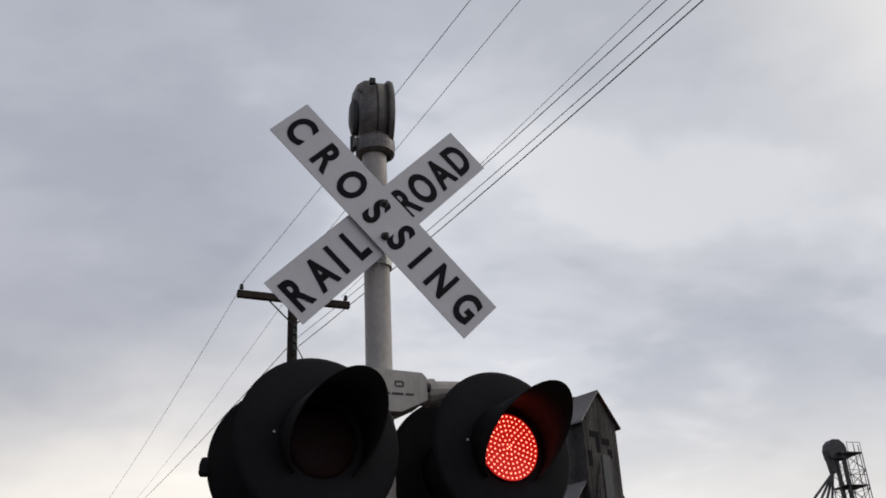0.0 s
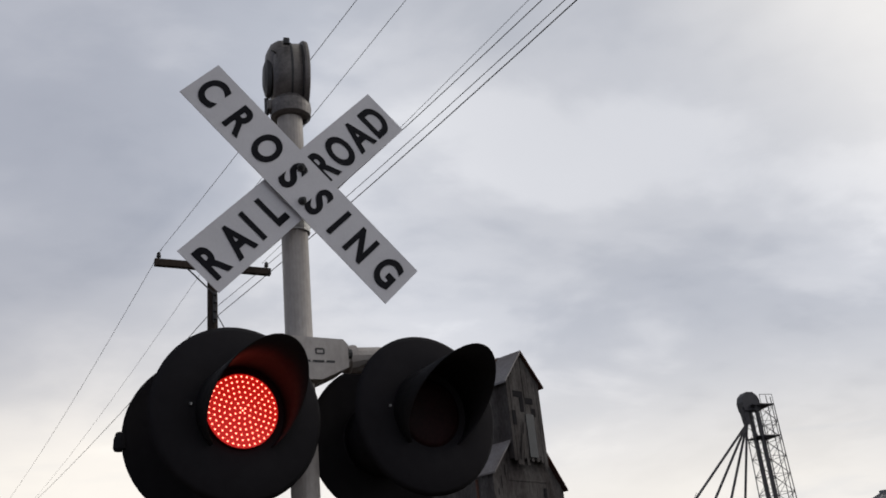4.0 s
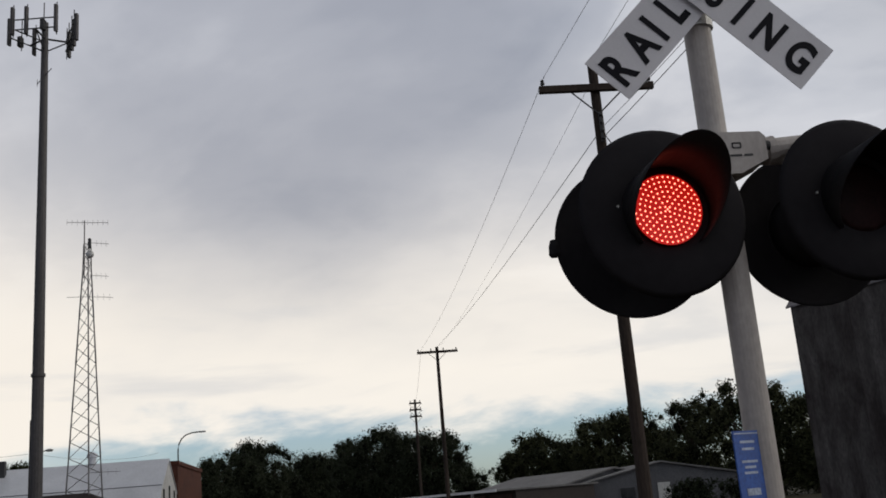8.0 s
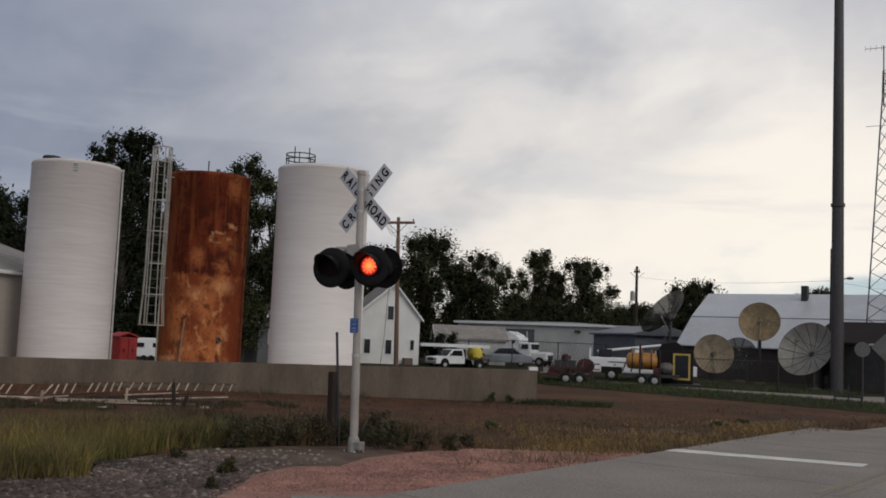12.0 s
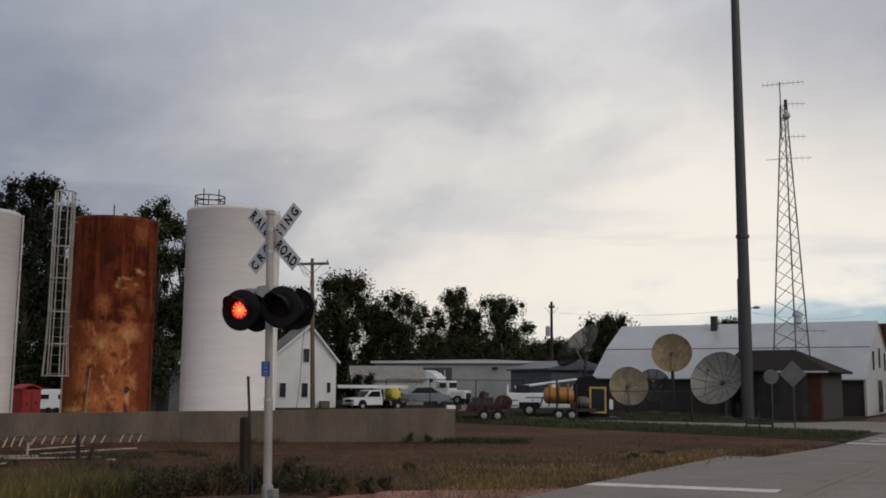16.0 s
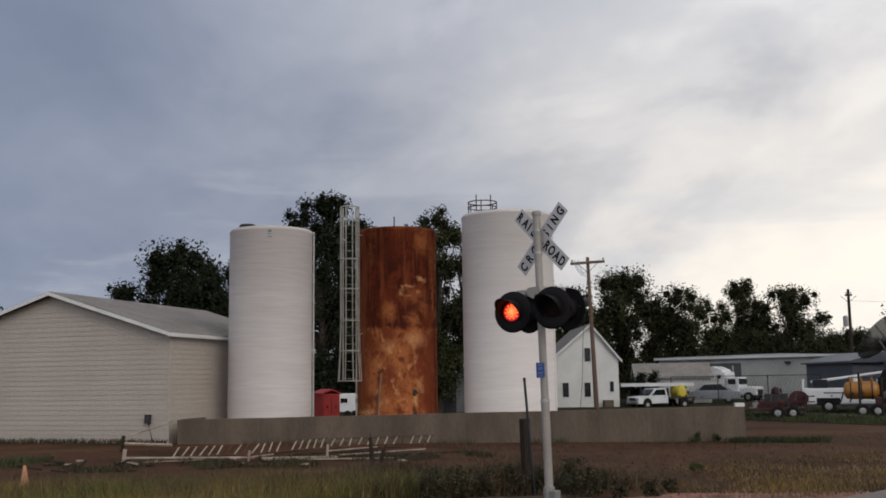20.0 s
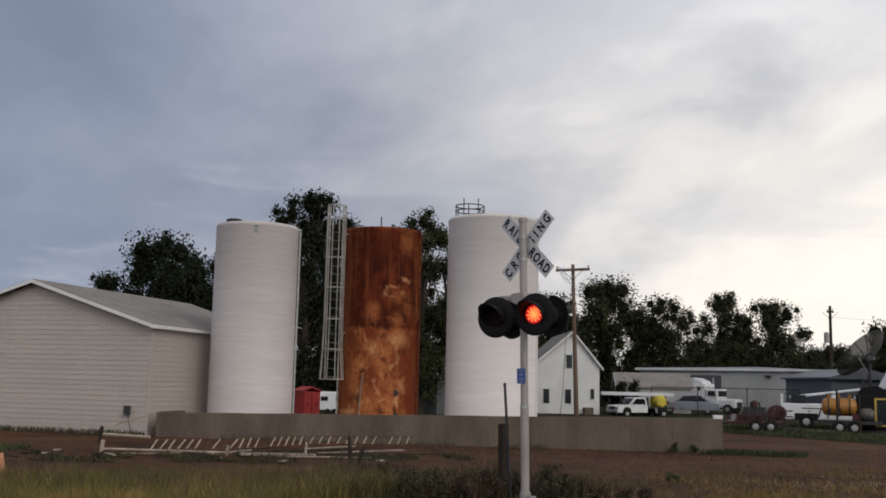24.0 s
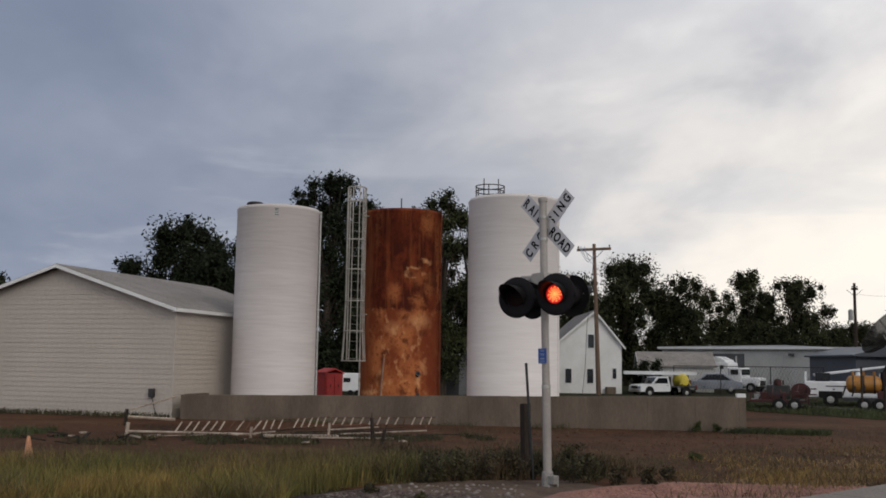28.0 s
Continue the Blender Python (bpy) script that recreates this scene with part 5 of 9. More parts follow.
def build_barn():
    """The long white-roofed barn, its eave along the side street."""
    ox, oy = road_xy(61, -9.5)
    ang = math.degrees(math.atan2(-ROAD_B.y, -ROAD_B.x))
    # local x runs away from the road, local y is turned towards the viewer
    b = thing("barn", pose(ox, oy, 0, 0, 0, ang), "long barn with a white metal roof and brown walls", "barn")
    ln, depth = 16.2, 11.0
    part("wall", boxed(0.05, -depth + 0.5, -0.15, ln, -0.35, 2.0), DARK_WALL, b)
    prof = [(0.0, 1.92), (-2.5, 3.82), (-5.5, 5.50), (-8.5, 3.82), (-11.0, 1.92)]

    def roof_piece(p, q, lift):
        bm = bmesh.new()
        vs = []
        for xx in (-0.15, ln + 0.35):
            for (y0, z0) in (p, q):
                for dz in (0, 0.07):
                    vs.append(bm.verts.new((xx, y0, z0 + dz + lift)))
        for f in ((0, 1, 3, 2), (4, 6, 7, 5), (0, 4, 5, 1), (2, 3, 7, 6), (1, 5, 7, 3), (0, 2, 6, 4)):
            bm.faces.new([vs[i] for i in f])
        bmesh.ops.recalc_face_normals(bm, faces=bm.faces)
        return bm
    for i, (p, q) in enumerate(zip(prof, prof[1:])):
        part("roof", roof_piece(p, q, 0.03 if i in (1, 2) else 0.0), METAL_ROOF, b)
    bm = bmesh.new()
    ends = []
    for xx in (0.0, 0.12):
        ends.append([bm.verts.new((xx, y0, z0)) for y0, z0 in [(-0.2, -0.15), (-0.2, 1.9)] + [(y0, z0 - 0.05) for y0, z0 in prof[1:4]] + [(-10.8, 1.9), (-10.8, -0.15)]])
    bm.faces.new(ends[0])
    bm.faces.new(ends[1][::-1])
    for k in range(7):
        j = (k + 1) % 7
        bm.faces.new((ends[0][k], ends[1][k], ends[1][j], ends[0][j]))
    bmesh.ops.recalc_face_normals(bm, faces=bm.faces)
    part("gable_wall", bm, BARN_WHITE, b, m=Matrix.Translation((-0.10, 0, 0)))
    for yy, z, ww, hh in ((-3.2, 3.1, 0.5, 1.1), (-5.6, 3.3, 0.5, 1.2), (-7.8, 3.1, 0.5, 1.1), (-5.5, 1.0, 1.6, 1.9)):
        part("window", boxed(-0.14, yy - ww / 2, z - hh / 2, -0.10, yy + ww / 2, z + hh / 2), GLASS_DARK, b, "dark tall window")
    part("chimney", boxed(9.6, -5.0, 5.0, 10.0, -4.6, 6.1, 0.02), DARK_STEEL, b, "dark flue on the roof")
    part("vent", lathe([(0.25, 5.6), (0.25, 5.95), (0.33, 6.0), (0.33, 6.2), (0.1, 6.35)], 14), METAL_ROOF, b, m=Matrix.Translation((4.6, -5.5, 0)))
    part("roof_seam", boxed(-0.1, -2.53, 3.86, ln + 0.3, -2.47, 3.915), GREY_BLOCK, b)
    # dark gable shed standing against its far end
    part("lean_to", prism([(ln, -0.15), (ln + 2.2, -0.15), (ln + 0.9, 3.5), (ln, 4.1)], 5.0, Matrix.Translation((0, -8.0, 0))), DARK_WALL, b, "dark weathered end bay")
    # dark single-storey office with hip roof
    ox, oy = road_xy(51.5, -10.05)
    o = thing("office", pose(ox, oy, 0, 0, 0, ang), "dark single-storey building with a brown hip roof", "building")
    w, dp = 4.4, 6.0
    part("wall", boxed(0, -dp, -0.15, w, 0, 2.35), DARK_WALL, o)
    bm = bmesh.new()
    e = 0.5
    v = [bm.verts.new(p) for p in ((-e, e, 2.33), (w + e, e, 2.33), (w + e, -dp - e, 2.33), (-e, -dp - e, 2.33), (1.7, -dp / 2, 3.45), (w + 0.2, -dp / 2, 3.45), (-e, e, 2.23), (w + e, e, 2.23), (w + e, -dp - e, 2.23), (-e, -dp - e, 2.23))]
    for f in ((0, 1, 5, 4), (1, 2, 5), (2, 3, 4, 5), (3, 0, 4), (6, 7, 1, 0), (7, 8, 2, 1), (8, 9, 3, 2), (9, 6, 0, 3), (9, 8, 7, 6)):
        bm.faces.new([v[i] for i in f])
    bmesh.ops.recalc_face_normals(bm, faces=bm.faces)
    part("roof", bm, DARK_ROOF, o)
    for x0 in (0.1, 1.6, 2.6):
        part("panel", boxed(x0, 0.0, 0.0, x0 + 0.75, 0.03, 2.2), DARK_STEEL, o)
    part("corner_pier", boxed(-0.06, -0.5, -0.15, 0.55, 0.05, 2.2), BRICK, o, "brown brick corner pier")
    part("eave_trim", boxed(-e - 0.02, e, 2.22, 1.9, e + 0.03, 2.31), METAL_SIDING, o, "pale metal eave trim")
    part("door", boxed(3.6, 0.0, -0.1, 4.2, 0.04, 2.0), GLASS_DARK, o, "dark doorway")
    # brick building beyond
    ox, oy = road_xy(70, -9.3)
    k = thing("brick_building", pose(ox, oy, 0, 0, 0, ang), "old red brick building with a flat parapet", "building")
    part("wall", boxed(0, -14, -0.15, 7.5, 0, 5.35), BRICK, k)
    part("parapet", boxed(-0.08, -14.08, 5.35, 7.58, 0.08, 5.62), BRICK, k)
    part("porch", boxed(0.3, 0.02, -0.15, 2.6, 1.8, 2.3), WHITE_WALL, k, "white entrance porch")
    part("shop_sign", boxed(0.4, 0.03, 2.45, 2.9, 0.2, 3.3), METAL_SIDING, k)
    for z in (1.2,):
        for yy in (-2, -5, -8):
            part("window", boxed(-0.03, yy - 0.5, z - 0.8, 0.02, yy + 0.5, z + 0.8), GLASS_DARK, k)


def build_right_side():
    """Low block building, a row of garages with red doors and a small shed across the road."""
    def frame_of(x, y, ux, uy, z):
        n = math.hypot(ux, uy)
        ux, uy = ux / n, uy / n
        return Matrix(((ux, -uy, 0, x), (uy, ux, 0, y), (0, 0, 1, z), (0, 0, 0, 1)))
    pale_roof = mat("pale_weathered_roofing", (0.175, 0.172, 0.172), (0.125, 0.122, 0.122), 0.7, 12, 0.9, 0, 0.2)
    # gable end towards the track, long side along the road
    b = thing("block_building", frame_of(-17.1, 63.8, 0.913, 0.407, -0.1), "low blue-grey block building with a pale gable roof", "building")
    w, ln, eave, peak = 9.75, 34.0, 2.12, 3.12
    part("wall", prism([(0, 0), (w, 0), (w, eave), (w / 2, peak - 0.1), (0, eave)], ln), GREY_BLOCK, b)
    rise = (peak - eave) / (w / 2)
    for side in (-1, 1):
        c = w / 2
        pts = [(c, peak), (c + side * (c + 0.35), eave - rise * 0.35), (c + side * (c + 0.35), eave - rise * 0.35 - 0.09), (c, peak - 0.09)]
        part("roof", prism(pts, ln + 0.5, Matrix.Translation((0, -0.25, 0))), pale_roof, b)
    window(b, 2.6, 1.15, 0.95, 0.85, -0.02, GREY_BLOCK)
    window(b, 6.6, 1.15, 0.95, 0.85, -0.02, GREY_BLOCK)
    part("door", boxed(4.55, -0.05, 0, 5.35, 0.0, 1.75), METAL_SIDING, b, "pale door in the gable wall")
    for y in (5.5, 10.5, 17.0):
        window(b, 0, 1.15, 1.3, 0.85, -0.02, GREY_BLOCK, m=pose(0, y, 0, 0, 0, -90))
    for x, y, h in ((4.3, 3.0, 0.95), (5.0, 4.6, 0.75)):
        part("vent_pipe", tubed((x, y, peak - 0.3), (x, y, peak + h - 0.2), 0.055, n=8), STEEL, b)
    # row of garages with a flat white-edged canopy
    r = thing("garage_row", frame_of(-34.2, 72.3, 0.717, -0.697, -0.1), "low row of garages with dark red doors", "garage")
    ln = 19.6
    part("wall", boxed(0, 0, 0, ln, 5.5, 2.0), DARK_WALL, r)
    part("roof", boxed(-0.3, -1.3, 2.0, ln + 0.1, 5.8, 2.10), pale_roof, r)
    part("fascia", boxed(0.8, -1.36, 1.98, ln + 0.1, -1.30, 2.13), WHITE_TRIM, r, "white canopy edge")
    for k in range(5):
        d = part("door", boxed(1.1 + 3.75 * k, -0.06, 0.0, 4.1 + 3.75 * k, 0.0, 1.8), DARK_RED, r, "dark red garage door")
        for z in (0.45, 0.9, 1.35):
            part("groove", boxed(1.1 + 3.75 * k, -0.075, z, 4.1 + 3.75 * k, -0.061, z + 0.03), DARK_STEEL, d)
        part("post", boxed(0.7 + 3.75 * k, -1.2, 0, 0.86 + 3.75 * k, -1.05, 2.0), METAL_SIDING, r)
    # grey gabled roof behind the garages
    x, y = at(21.6, 80)
    gable_house("garage", frame_of(x, y, 0.717, -0.697, -0.1) @ pose(0, 4.5, 0, 0, 0, -90) @ pose(-4.5, 0, 0), 9.0, 14.0, 2.0, 3.0, GREY_BLOCK, pale_roof, "low garage with a pale gable roof", "garage", 0.3)
    # small pale shed at the roadside
    x, y = at(26.0, 86)
    h = thing("shed", frame_of(x, y, 0.80, -0.60, -0.1), "small white shed with a flat grey roof", "shed")
    part("wall", boxed(0, 0, 0, 2.6, 2.4, 1.75), WHITE_WALL, h)
    part("roof", boxed(-0.2, -0.2, 1.75, 8.5, 2.7, 1.90), pale_roof, h)
    part("side_wall", boxed(2.6, 0.3, 0, 8.2, 2.4, 1.75), DARK_WALL, h)
    part("door", boxed(0.9, -0.04, 0, 1.7, 0.0, 1.6), METAL_SIDING, h)


# ---- the old grain elevator and the grain leg ----
def build_elevator():
    cx, cy = at(-3.55, 47.5)
    # local x along the gable wall to the right, local y to the back
    ux, uy = 0.7071, 0.7071
    m = Matrix(((ux, -uy, 0, cx), (uy, ux, 0, cy), (0, 0, 1.022, -0.1), (0, 0, 0, 1)))
    e = thing("grain_elevator", m, "derelict weathered wooden grain elevator with a gabled head house", "grain elevator")
    w, ln, eave, peak = 5.1, 7.8, 9.65, 12.5
    part("bin_wall", prism([(0, 0), (w, 0), (w, eave - 0.6), (w / 2, peak), (0, eave)], ln), OLD_WOOD, e)
    rng = random.Random(11)
    x = 0.0
    while x < w - 0.05:
        ww = min(rng.uniform(0.22, 0.34), w - x)
        f = 1 - abs((x + ww / 2) / (w / 2) - 1)
        top = eave - 0.55 + f * (peak - eave) - 0.15
        z0 = rng.choice((0.0, 0.0, 0.3))
        part("board", boxed(x + 0.003, -0.035 - rng.uniform(0, 0.01), z0, x + ww - 0.003, -0.002, top - rng.choice((0, 0, 0.2, 0.5))), OLD_WOOD, e)
        x += ww
    y = 0.0
    while y < ln - 0.05:
        ww = min(rng.uniform(0.25, 0.40), ln - y)
        part("board", boxed(-0.035 - rng.uniform(0, 0.02), y + 0.003, rng.choice((0.0, 0.2)), -0.002, y + ww - 0.003, eave - rng.choice((0.05, 0.05, 0.25))), OLD_WOOD, e)
        y += ww
    tin = mat("faded_roof_tin", (0.20, 0.19, 0.195), (0.13, 0.11, 0.105), 0.9, 14, 0.6, 0.3, 0.1)
    for side in (-1, 1):
        c = w / 2
        ev = eave if side < 0 else eave - 0.6
        pts = [(c, peak + 0.10), (c + side * (c + 0.14), ev - 0.02), (c + side * (c + 0.14), ev - 0.10), (c, peak)]
        part("roof", prism(pts, ln + 0.5, Matrix.Translation((0, -0.25, 0))), tin if side < 0 else RUST_TIN, e)
    part("down_spout", tubed((-0.10, 1.0, 0.0), (-0.10, 1.0, eave - 0.2), 0.07, n=8), RUST_TIN, e, "rusted down spout")
    # black plates on the boards stand for the dark inside
    for x0, z0, x1, z1 in ((4.25, 7.4, 4.7, 8.4), (4.5, 4.6, 4.8, 5.4), (3.4, 8.6, 3.6, 9.1)):
        part("gap", boxed(x0, -0.075, z0, x1, -0.05, z1), BLACK, e, "dark gap where boards are missing", m=pose(0, 0, 0, 0, rng.uniform(-2, 2), 0))
    for z in (3.2, 6.1):
        part("batten", boxed(0.0, -0.085, z, w, -0.056, z + 0.16), OLD_WOOD, e, m=pose(0, 0, 0, 0, rng.uniform(-0.6, 0.6), 0))
    for x0, z0, x1, z1 in ((3.0, 6.6, 3.6, 7.7), (1.0, 9.3, 4.0, 9.8)):
        part("patch_board", boxed(x0, -0.070, z0, x1, -0.057, z1), OLD_WOOD, e)
    hd = new("head_house")
    hd.parent, hd.matrix_basis = e, pose(1.27, -0.34, 0)
    hd["label"] = "narrow gabled head house with missing boards"
    hw, hl, he, hp = 2.5, 3.2, 14.2, 15.65
    part("wall", prism([(0, 10.3), (hw, 10.3), (hw, he), (hw / 2, hp - 0.1), (0, he)], hl), OLD_WOOD, hd)
    x = 0.0
    while x < hw - 0.05:
        ww = min(rng.uniform(0.16, 0.26), hw - x)
        lo = rng.choice((10.0, 10.2, 10.5))
        f = 1 - abs((x + ww / 2) / (hw / 2) - 1)
        part("board", boxed(x + 0.006, -0.04 - rng.uniform(0, 0.03), lo, x + ww - 0.006, -0.002, he + f * (hp - he) - 0.2), OLD_WOOD, hd)
        x += ww
    # dark plates again, laid on where the shaded inside would show
    for x0, z0, x1, z1 in ((0.35, 13.3, 1.05, 13.6), (0.65, 12.6, 0.92, 13.3), (1.4, 13.0, 1.95, 13.3), (0.4, 11.9, 0.65, 12.6), (1.75, 12.4, 2.05, 12.8)):
        part("gap", boxed(x0, -0.085, z0, x1, -0.06, z1), BLACK, hd, "dark gap where boards are missing", m=pose(0, 0, 0, 0, rng.uniform(-1, 1), 0))
    part("opening", boxed(1.15, -0.10, 10.4, 1.75, -0.075, 12.5), GLASS_DARK, hd, "dark gap where boards are missing")
    part("loose_board", boxed(-0.07, -0.02, -0.9, 0.07, 0.0, 0.9), OLD_WOOD, hd, m=pose(0.82, -0.12, 11.2, 0, 9, 0))
    part("loose_board", boxed(-0.06, -0.02, -0.6, 0.06, 0.0, 0.6), OLD_WOOD, hd, m=pose(0.6, -0.12, 10.9, 0, 14, 0))
    for side in (-1, 1):
        c = hw / 2
        rs = (hp - he) / c
        pts = [(c, hp + 0.05), (c + side * (c + 0.22), he - rs * 0.22 + 0.05), (c + side * (c + 0.22), he - rs * 0.22 - 0.05), (c, hp - 0.05)]
        part("roof", prism(pts, hl + 0.4, Matrix.Translation((0, -0.2, 0))), tin if side < 0 else RUST_TIN, hd)
    part("roof_patch", prism([(hw / 2, hp + 0.06), (-0.24, he - 0.26), (-0.24, he - 0.24), (hw / 2, hp + 0.08)], 1.1, Matrix.Translation((0, 1.3, 0))), RUST_TIN, hd, "rusted roof sheet")


def lattice(bm, foot, head, z0, z1, bays, r, turns=3, twist=0.0, crossed=True):
    """A tapering open tower, cross-braced or with one diagonal to a bay."""
    def corner(k, f):
        rad = foot + (head - foot) * f
        ang = 2 * math.pi * k / turns + twist
        return Vector((rad * math.cos(ang), rad * math.sin(ang), z0 + (z1 - z0) * f))
    for k in range(turns):
        tube(bm, corner(k, 0), corner(k, 1), r * 1.5, r * 1.2, 6)
        for b in range(bays):
            f0, f1 = b / bays, (b + 1) / bays
            tube(bm, corner(k, f0), corner((k + 1) % turns, f1), r * 0.7, n=4, caps=False)
            if not crossed:
                continue
            tube(bm, corner((k + 1) % turns, f0), corner(k, f1), r * 0.7, n=4, caps=False)
            tube(bm, corner(k, f1), corner((k + 1) % turns, f1), r * 0.6, n=4, caps=False)


BIN_STEEL = mat("dull_bin_steel", (0.20, 0.205, 0.215), (0.14, 0.145, 0.155), 0.6, 20, 0.6, 0.2, 0.05)


LEG_STEEL = mat("dull_galvanised_leg", (0.066, 0.063, 0.070), (0.040, 0.038, 0.043), 1.2, 20, 0.6, 0.3, 0.05)


def build_leg():
    x, y = at(-18.25, 100)
    t = thing("bucket_elevator", pose(x, y, 0, 0, 0, 20), "dark steel bucket elevator leg with spouts and ladder tower", "grain elevator")
    top = 22.50
    for dx in (-0.15, 0.70):
        part("leg_casing", boxed(dx - 0.12, -0.2, 0, dx + 0.12, 0.2, top - 1.2), LEG_STEEL, t)
    head = part("head", prism([(-1.05, top - 1.3), (0.85, top - 1.3), (0.85, top - 0.3), (0.65, top + 0.15), (0.2, top + 0.5), (-0.5, top + 0.5), (-0.95, top + 0.1), (-1.15, top - 0.5)], 1.0, Matrix.Translation((0, -0.5, 0))), LEG_STEEL, t, "rounded grey head of the leg")
    part("discharge", prism([(-1.2, top - 0.9), (-0.5, top - 1.2), (-0.62, top - 2.6), (-0.95, top - 2.6)], 0.6, Matrix.Translation((0, -0.3, 0))), LEG_STEEL, t)
    bm = bmesh.new()
    lattice(bm, 1.85, 1.50, 0, top - 0.8, 13, 0.040, 4, radians(45))
    tagged(part("support_tower", bm, LEG_STEEL, t, m=pose(0.9, 0, 0)), kind="stuff")
    for z in (top - 3.9, top - 0.9):
        p = part("platform", boxed(-0.4, -1.1, z, 2.0, 1.1, z + 0.08), LEG_STEEL, t)
        for xx in (0.5, 1.2, 1.95):
            part("rail_post", tubed((xx, -1.08, z), (xx, -1.08, z + 1.0), 0.03, n=5), DARK_STEEL, p)
        part("hand_rail", tubed((0.5, -1.08, z + 1.0), (1.95, -1.08, z + 1.0), 0.03, n=5), DARK_STEEL, p)
    part("ladder_cage", tubed((2.25, -0.6, 0), (2.1, -0.6, top), 0.04, n=6), DARK_STEEL, t)
    part("ladder_cage", tubed((2.25, 0.0, 0), (2.1, 0.0, top + 0.2), 0.04, n=6), DARK_STEEL, t)
    for dx, dy, z in ((-16.8, -2.5, 6.3), (-12.9, -2.0, 5.6), (-8.9, -1.0, 5.2), (-4.9, 0.5, 4.0)):
        s = part("spout", tubed((-0.8, 0, top - 2.5), (dx, dy, z), 0.12, n=8), LEG_STEEL, t)
        a, b = Vector((-0.8, 0, top - 2.5)), Vector((dx, dy, z))
        p = a.lerp(b, 0.55)
        part("strut", tubed(p, p + Vector((0.9, 0.2, 1.1)), 0.03, n=4), DARK_STEEL, s)
    for az, d, r, h in ((-10.75, 78, 3.5, 6.6), (-15.5, 84, 3.5, 6.2), (-23.9, 90, 3.4, 9.6)):
        x, y = at(az, d)
        b = thing("grain_bin", pose(x, y, -0.1), "corrugated steel grain bin with a conical roof", "grain bin", "grain bins")
        prof = [(0.0, 0.0)]
        for k in range(int(h / 0.4)):
            prof += [(r + 0.03, 0.4 * k), (r, 0.4 * k + 0.2)]
        prof += [(r + 0.1, h - 0.05), (r * 0.12, h + r * 0.42), (r * 0.12, h + r * 0.42 + 0.25), (0.0, h + r * 0.42 + 0.3)]
        part("wall", lathe(prof, 44, close=False), BIN_STEEL, b)
        for k in range(14):
            ang = 2 * math.pi * k / 14
            part("roof_rib", tubed(((r + 0.1) * math.cos(ang), (r + 0.1) * math.sin(ang), h), (r * 0.13 * math.cos(ang), r * 0.13 * math.sin(ang), h + r * 0.42), 0.05, n=4), BIN_STEEL, b)


def build_water_tower():
    x, y = at(-14.4, 300)
    t = thing("water_tower", pose(x, y, -0.1), "distant white water tower with a dark cap", "water tower")
    part("pedestal", lathe([(2.6, 0.0), (1.4, 4.0), (1.2, 18.5), (1.8, 20.5), (0.0, 20.6)], 20, close=False), STEEL, t)
    part("tank", lathe([(0.0, 20.3), (1.4, 20.4), (2.6, 21.7), (3.4, 23.3), (3.6, 24.6), (3.3, 25.6), (0.0, 25.7)], 32, close=False), WHITE_WALL, t, "white bowl of the tank", smooth=True)
    part("cap", lathe([(3.34, 25.6), (2.9, 26.7), (1.6, 27.8), (0.0, 28.2)], 32, close=False), GREY_BLOCK, t, "dark domed cap", smooth=True)
    for k in range(5):
        part("lettering_bar", boxed(-0.22, -0.06, -0.45, 0.22, 0.06, 0.45), SIGN_BLACK, t, m=pose(0, 0, 24.4, 0, 0, 252 + 12 * k) @ pose(3.56, 0, 0, 0, 0, 90))
    for k in range(6):
        ang = radians(60 * k)
        part("rail_post", tubed((1.5 * math.cos(ang), 1.5 * math.sin(ang), 27.6), (1.5 * math.cos(ang), 1.5 * math.sin(ang), 28.8), 0.08, n=5), DARK_STEEL, t)
    part("finial", tubed((0, 0, 28.1), (0, 0, 29.3), 0.12, n=6), DARK_STEEL, t)


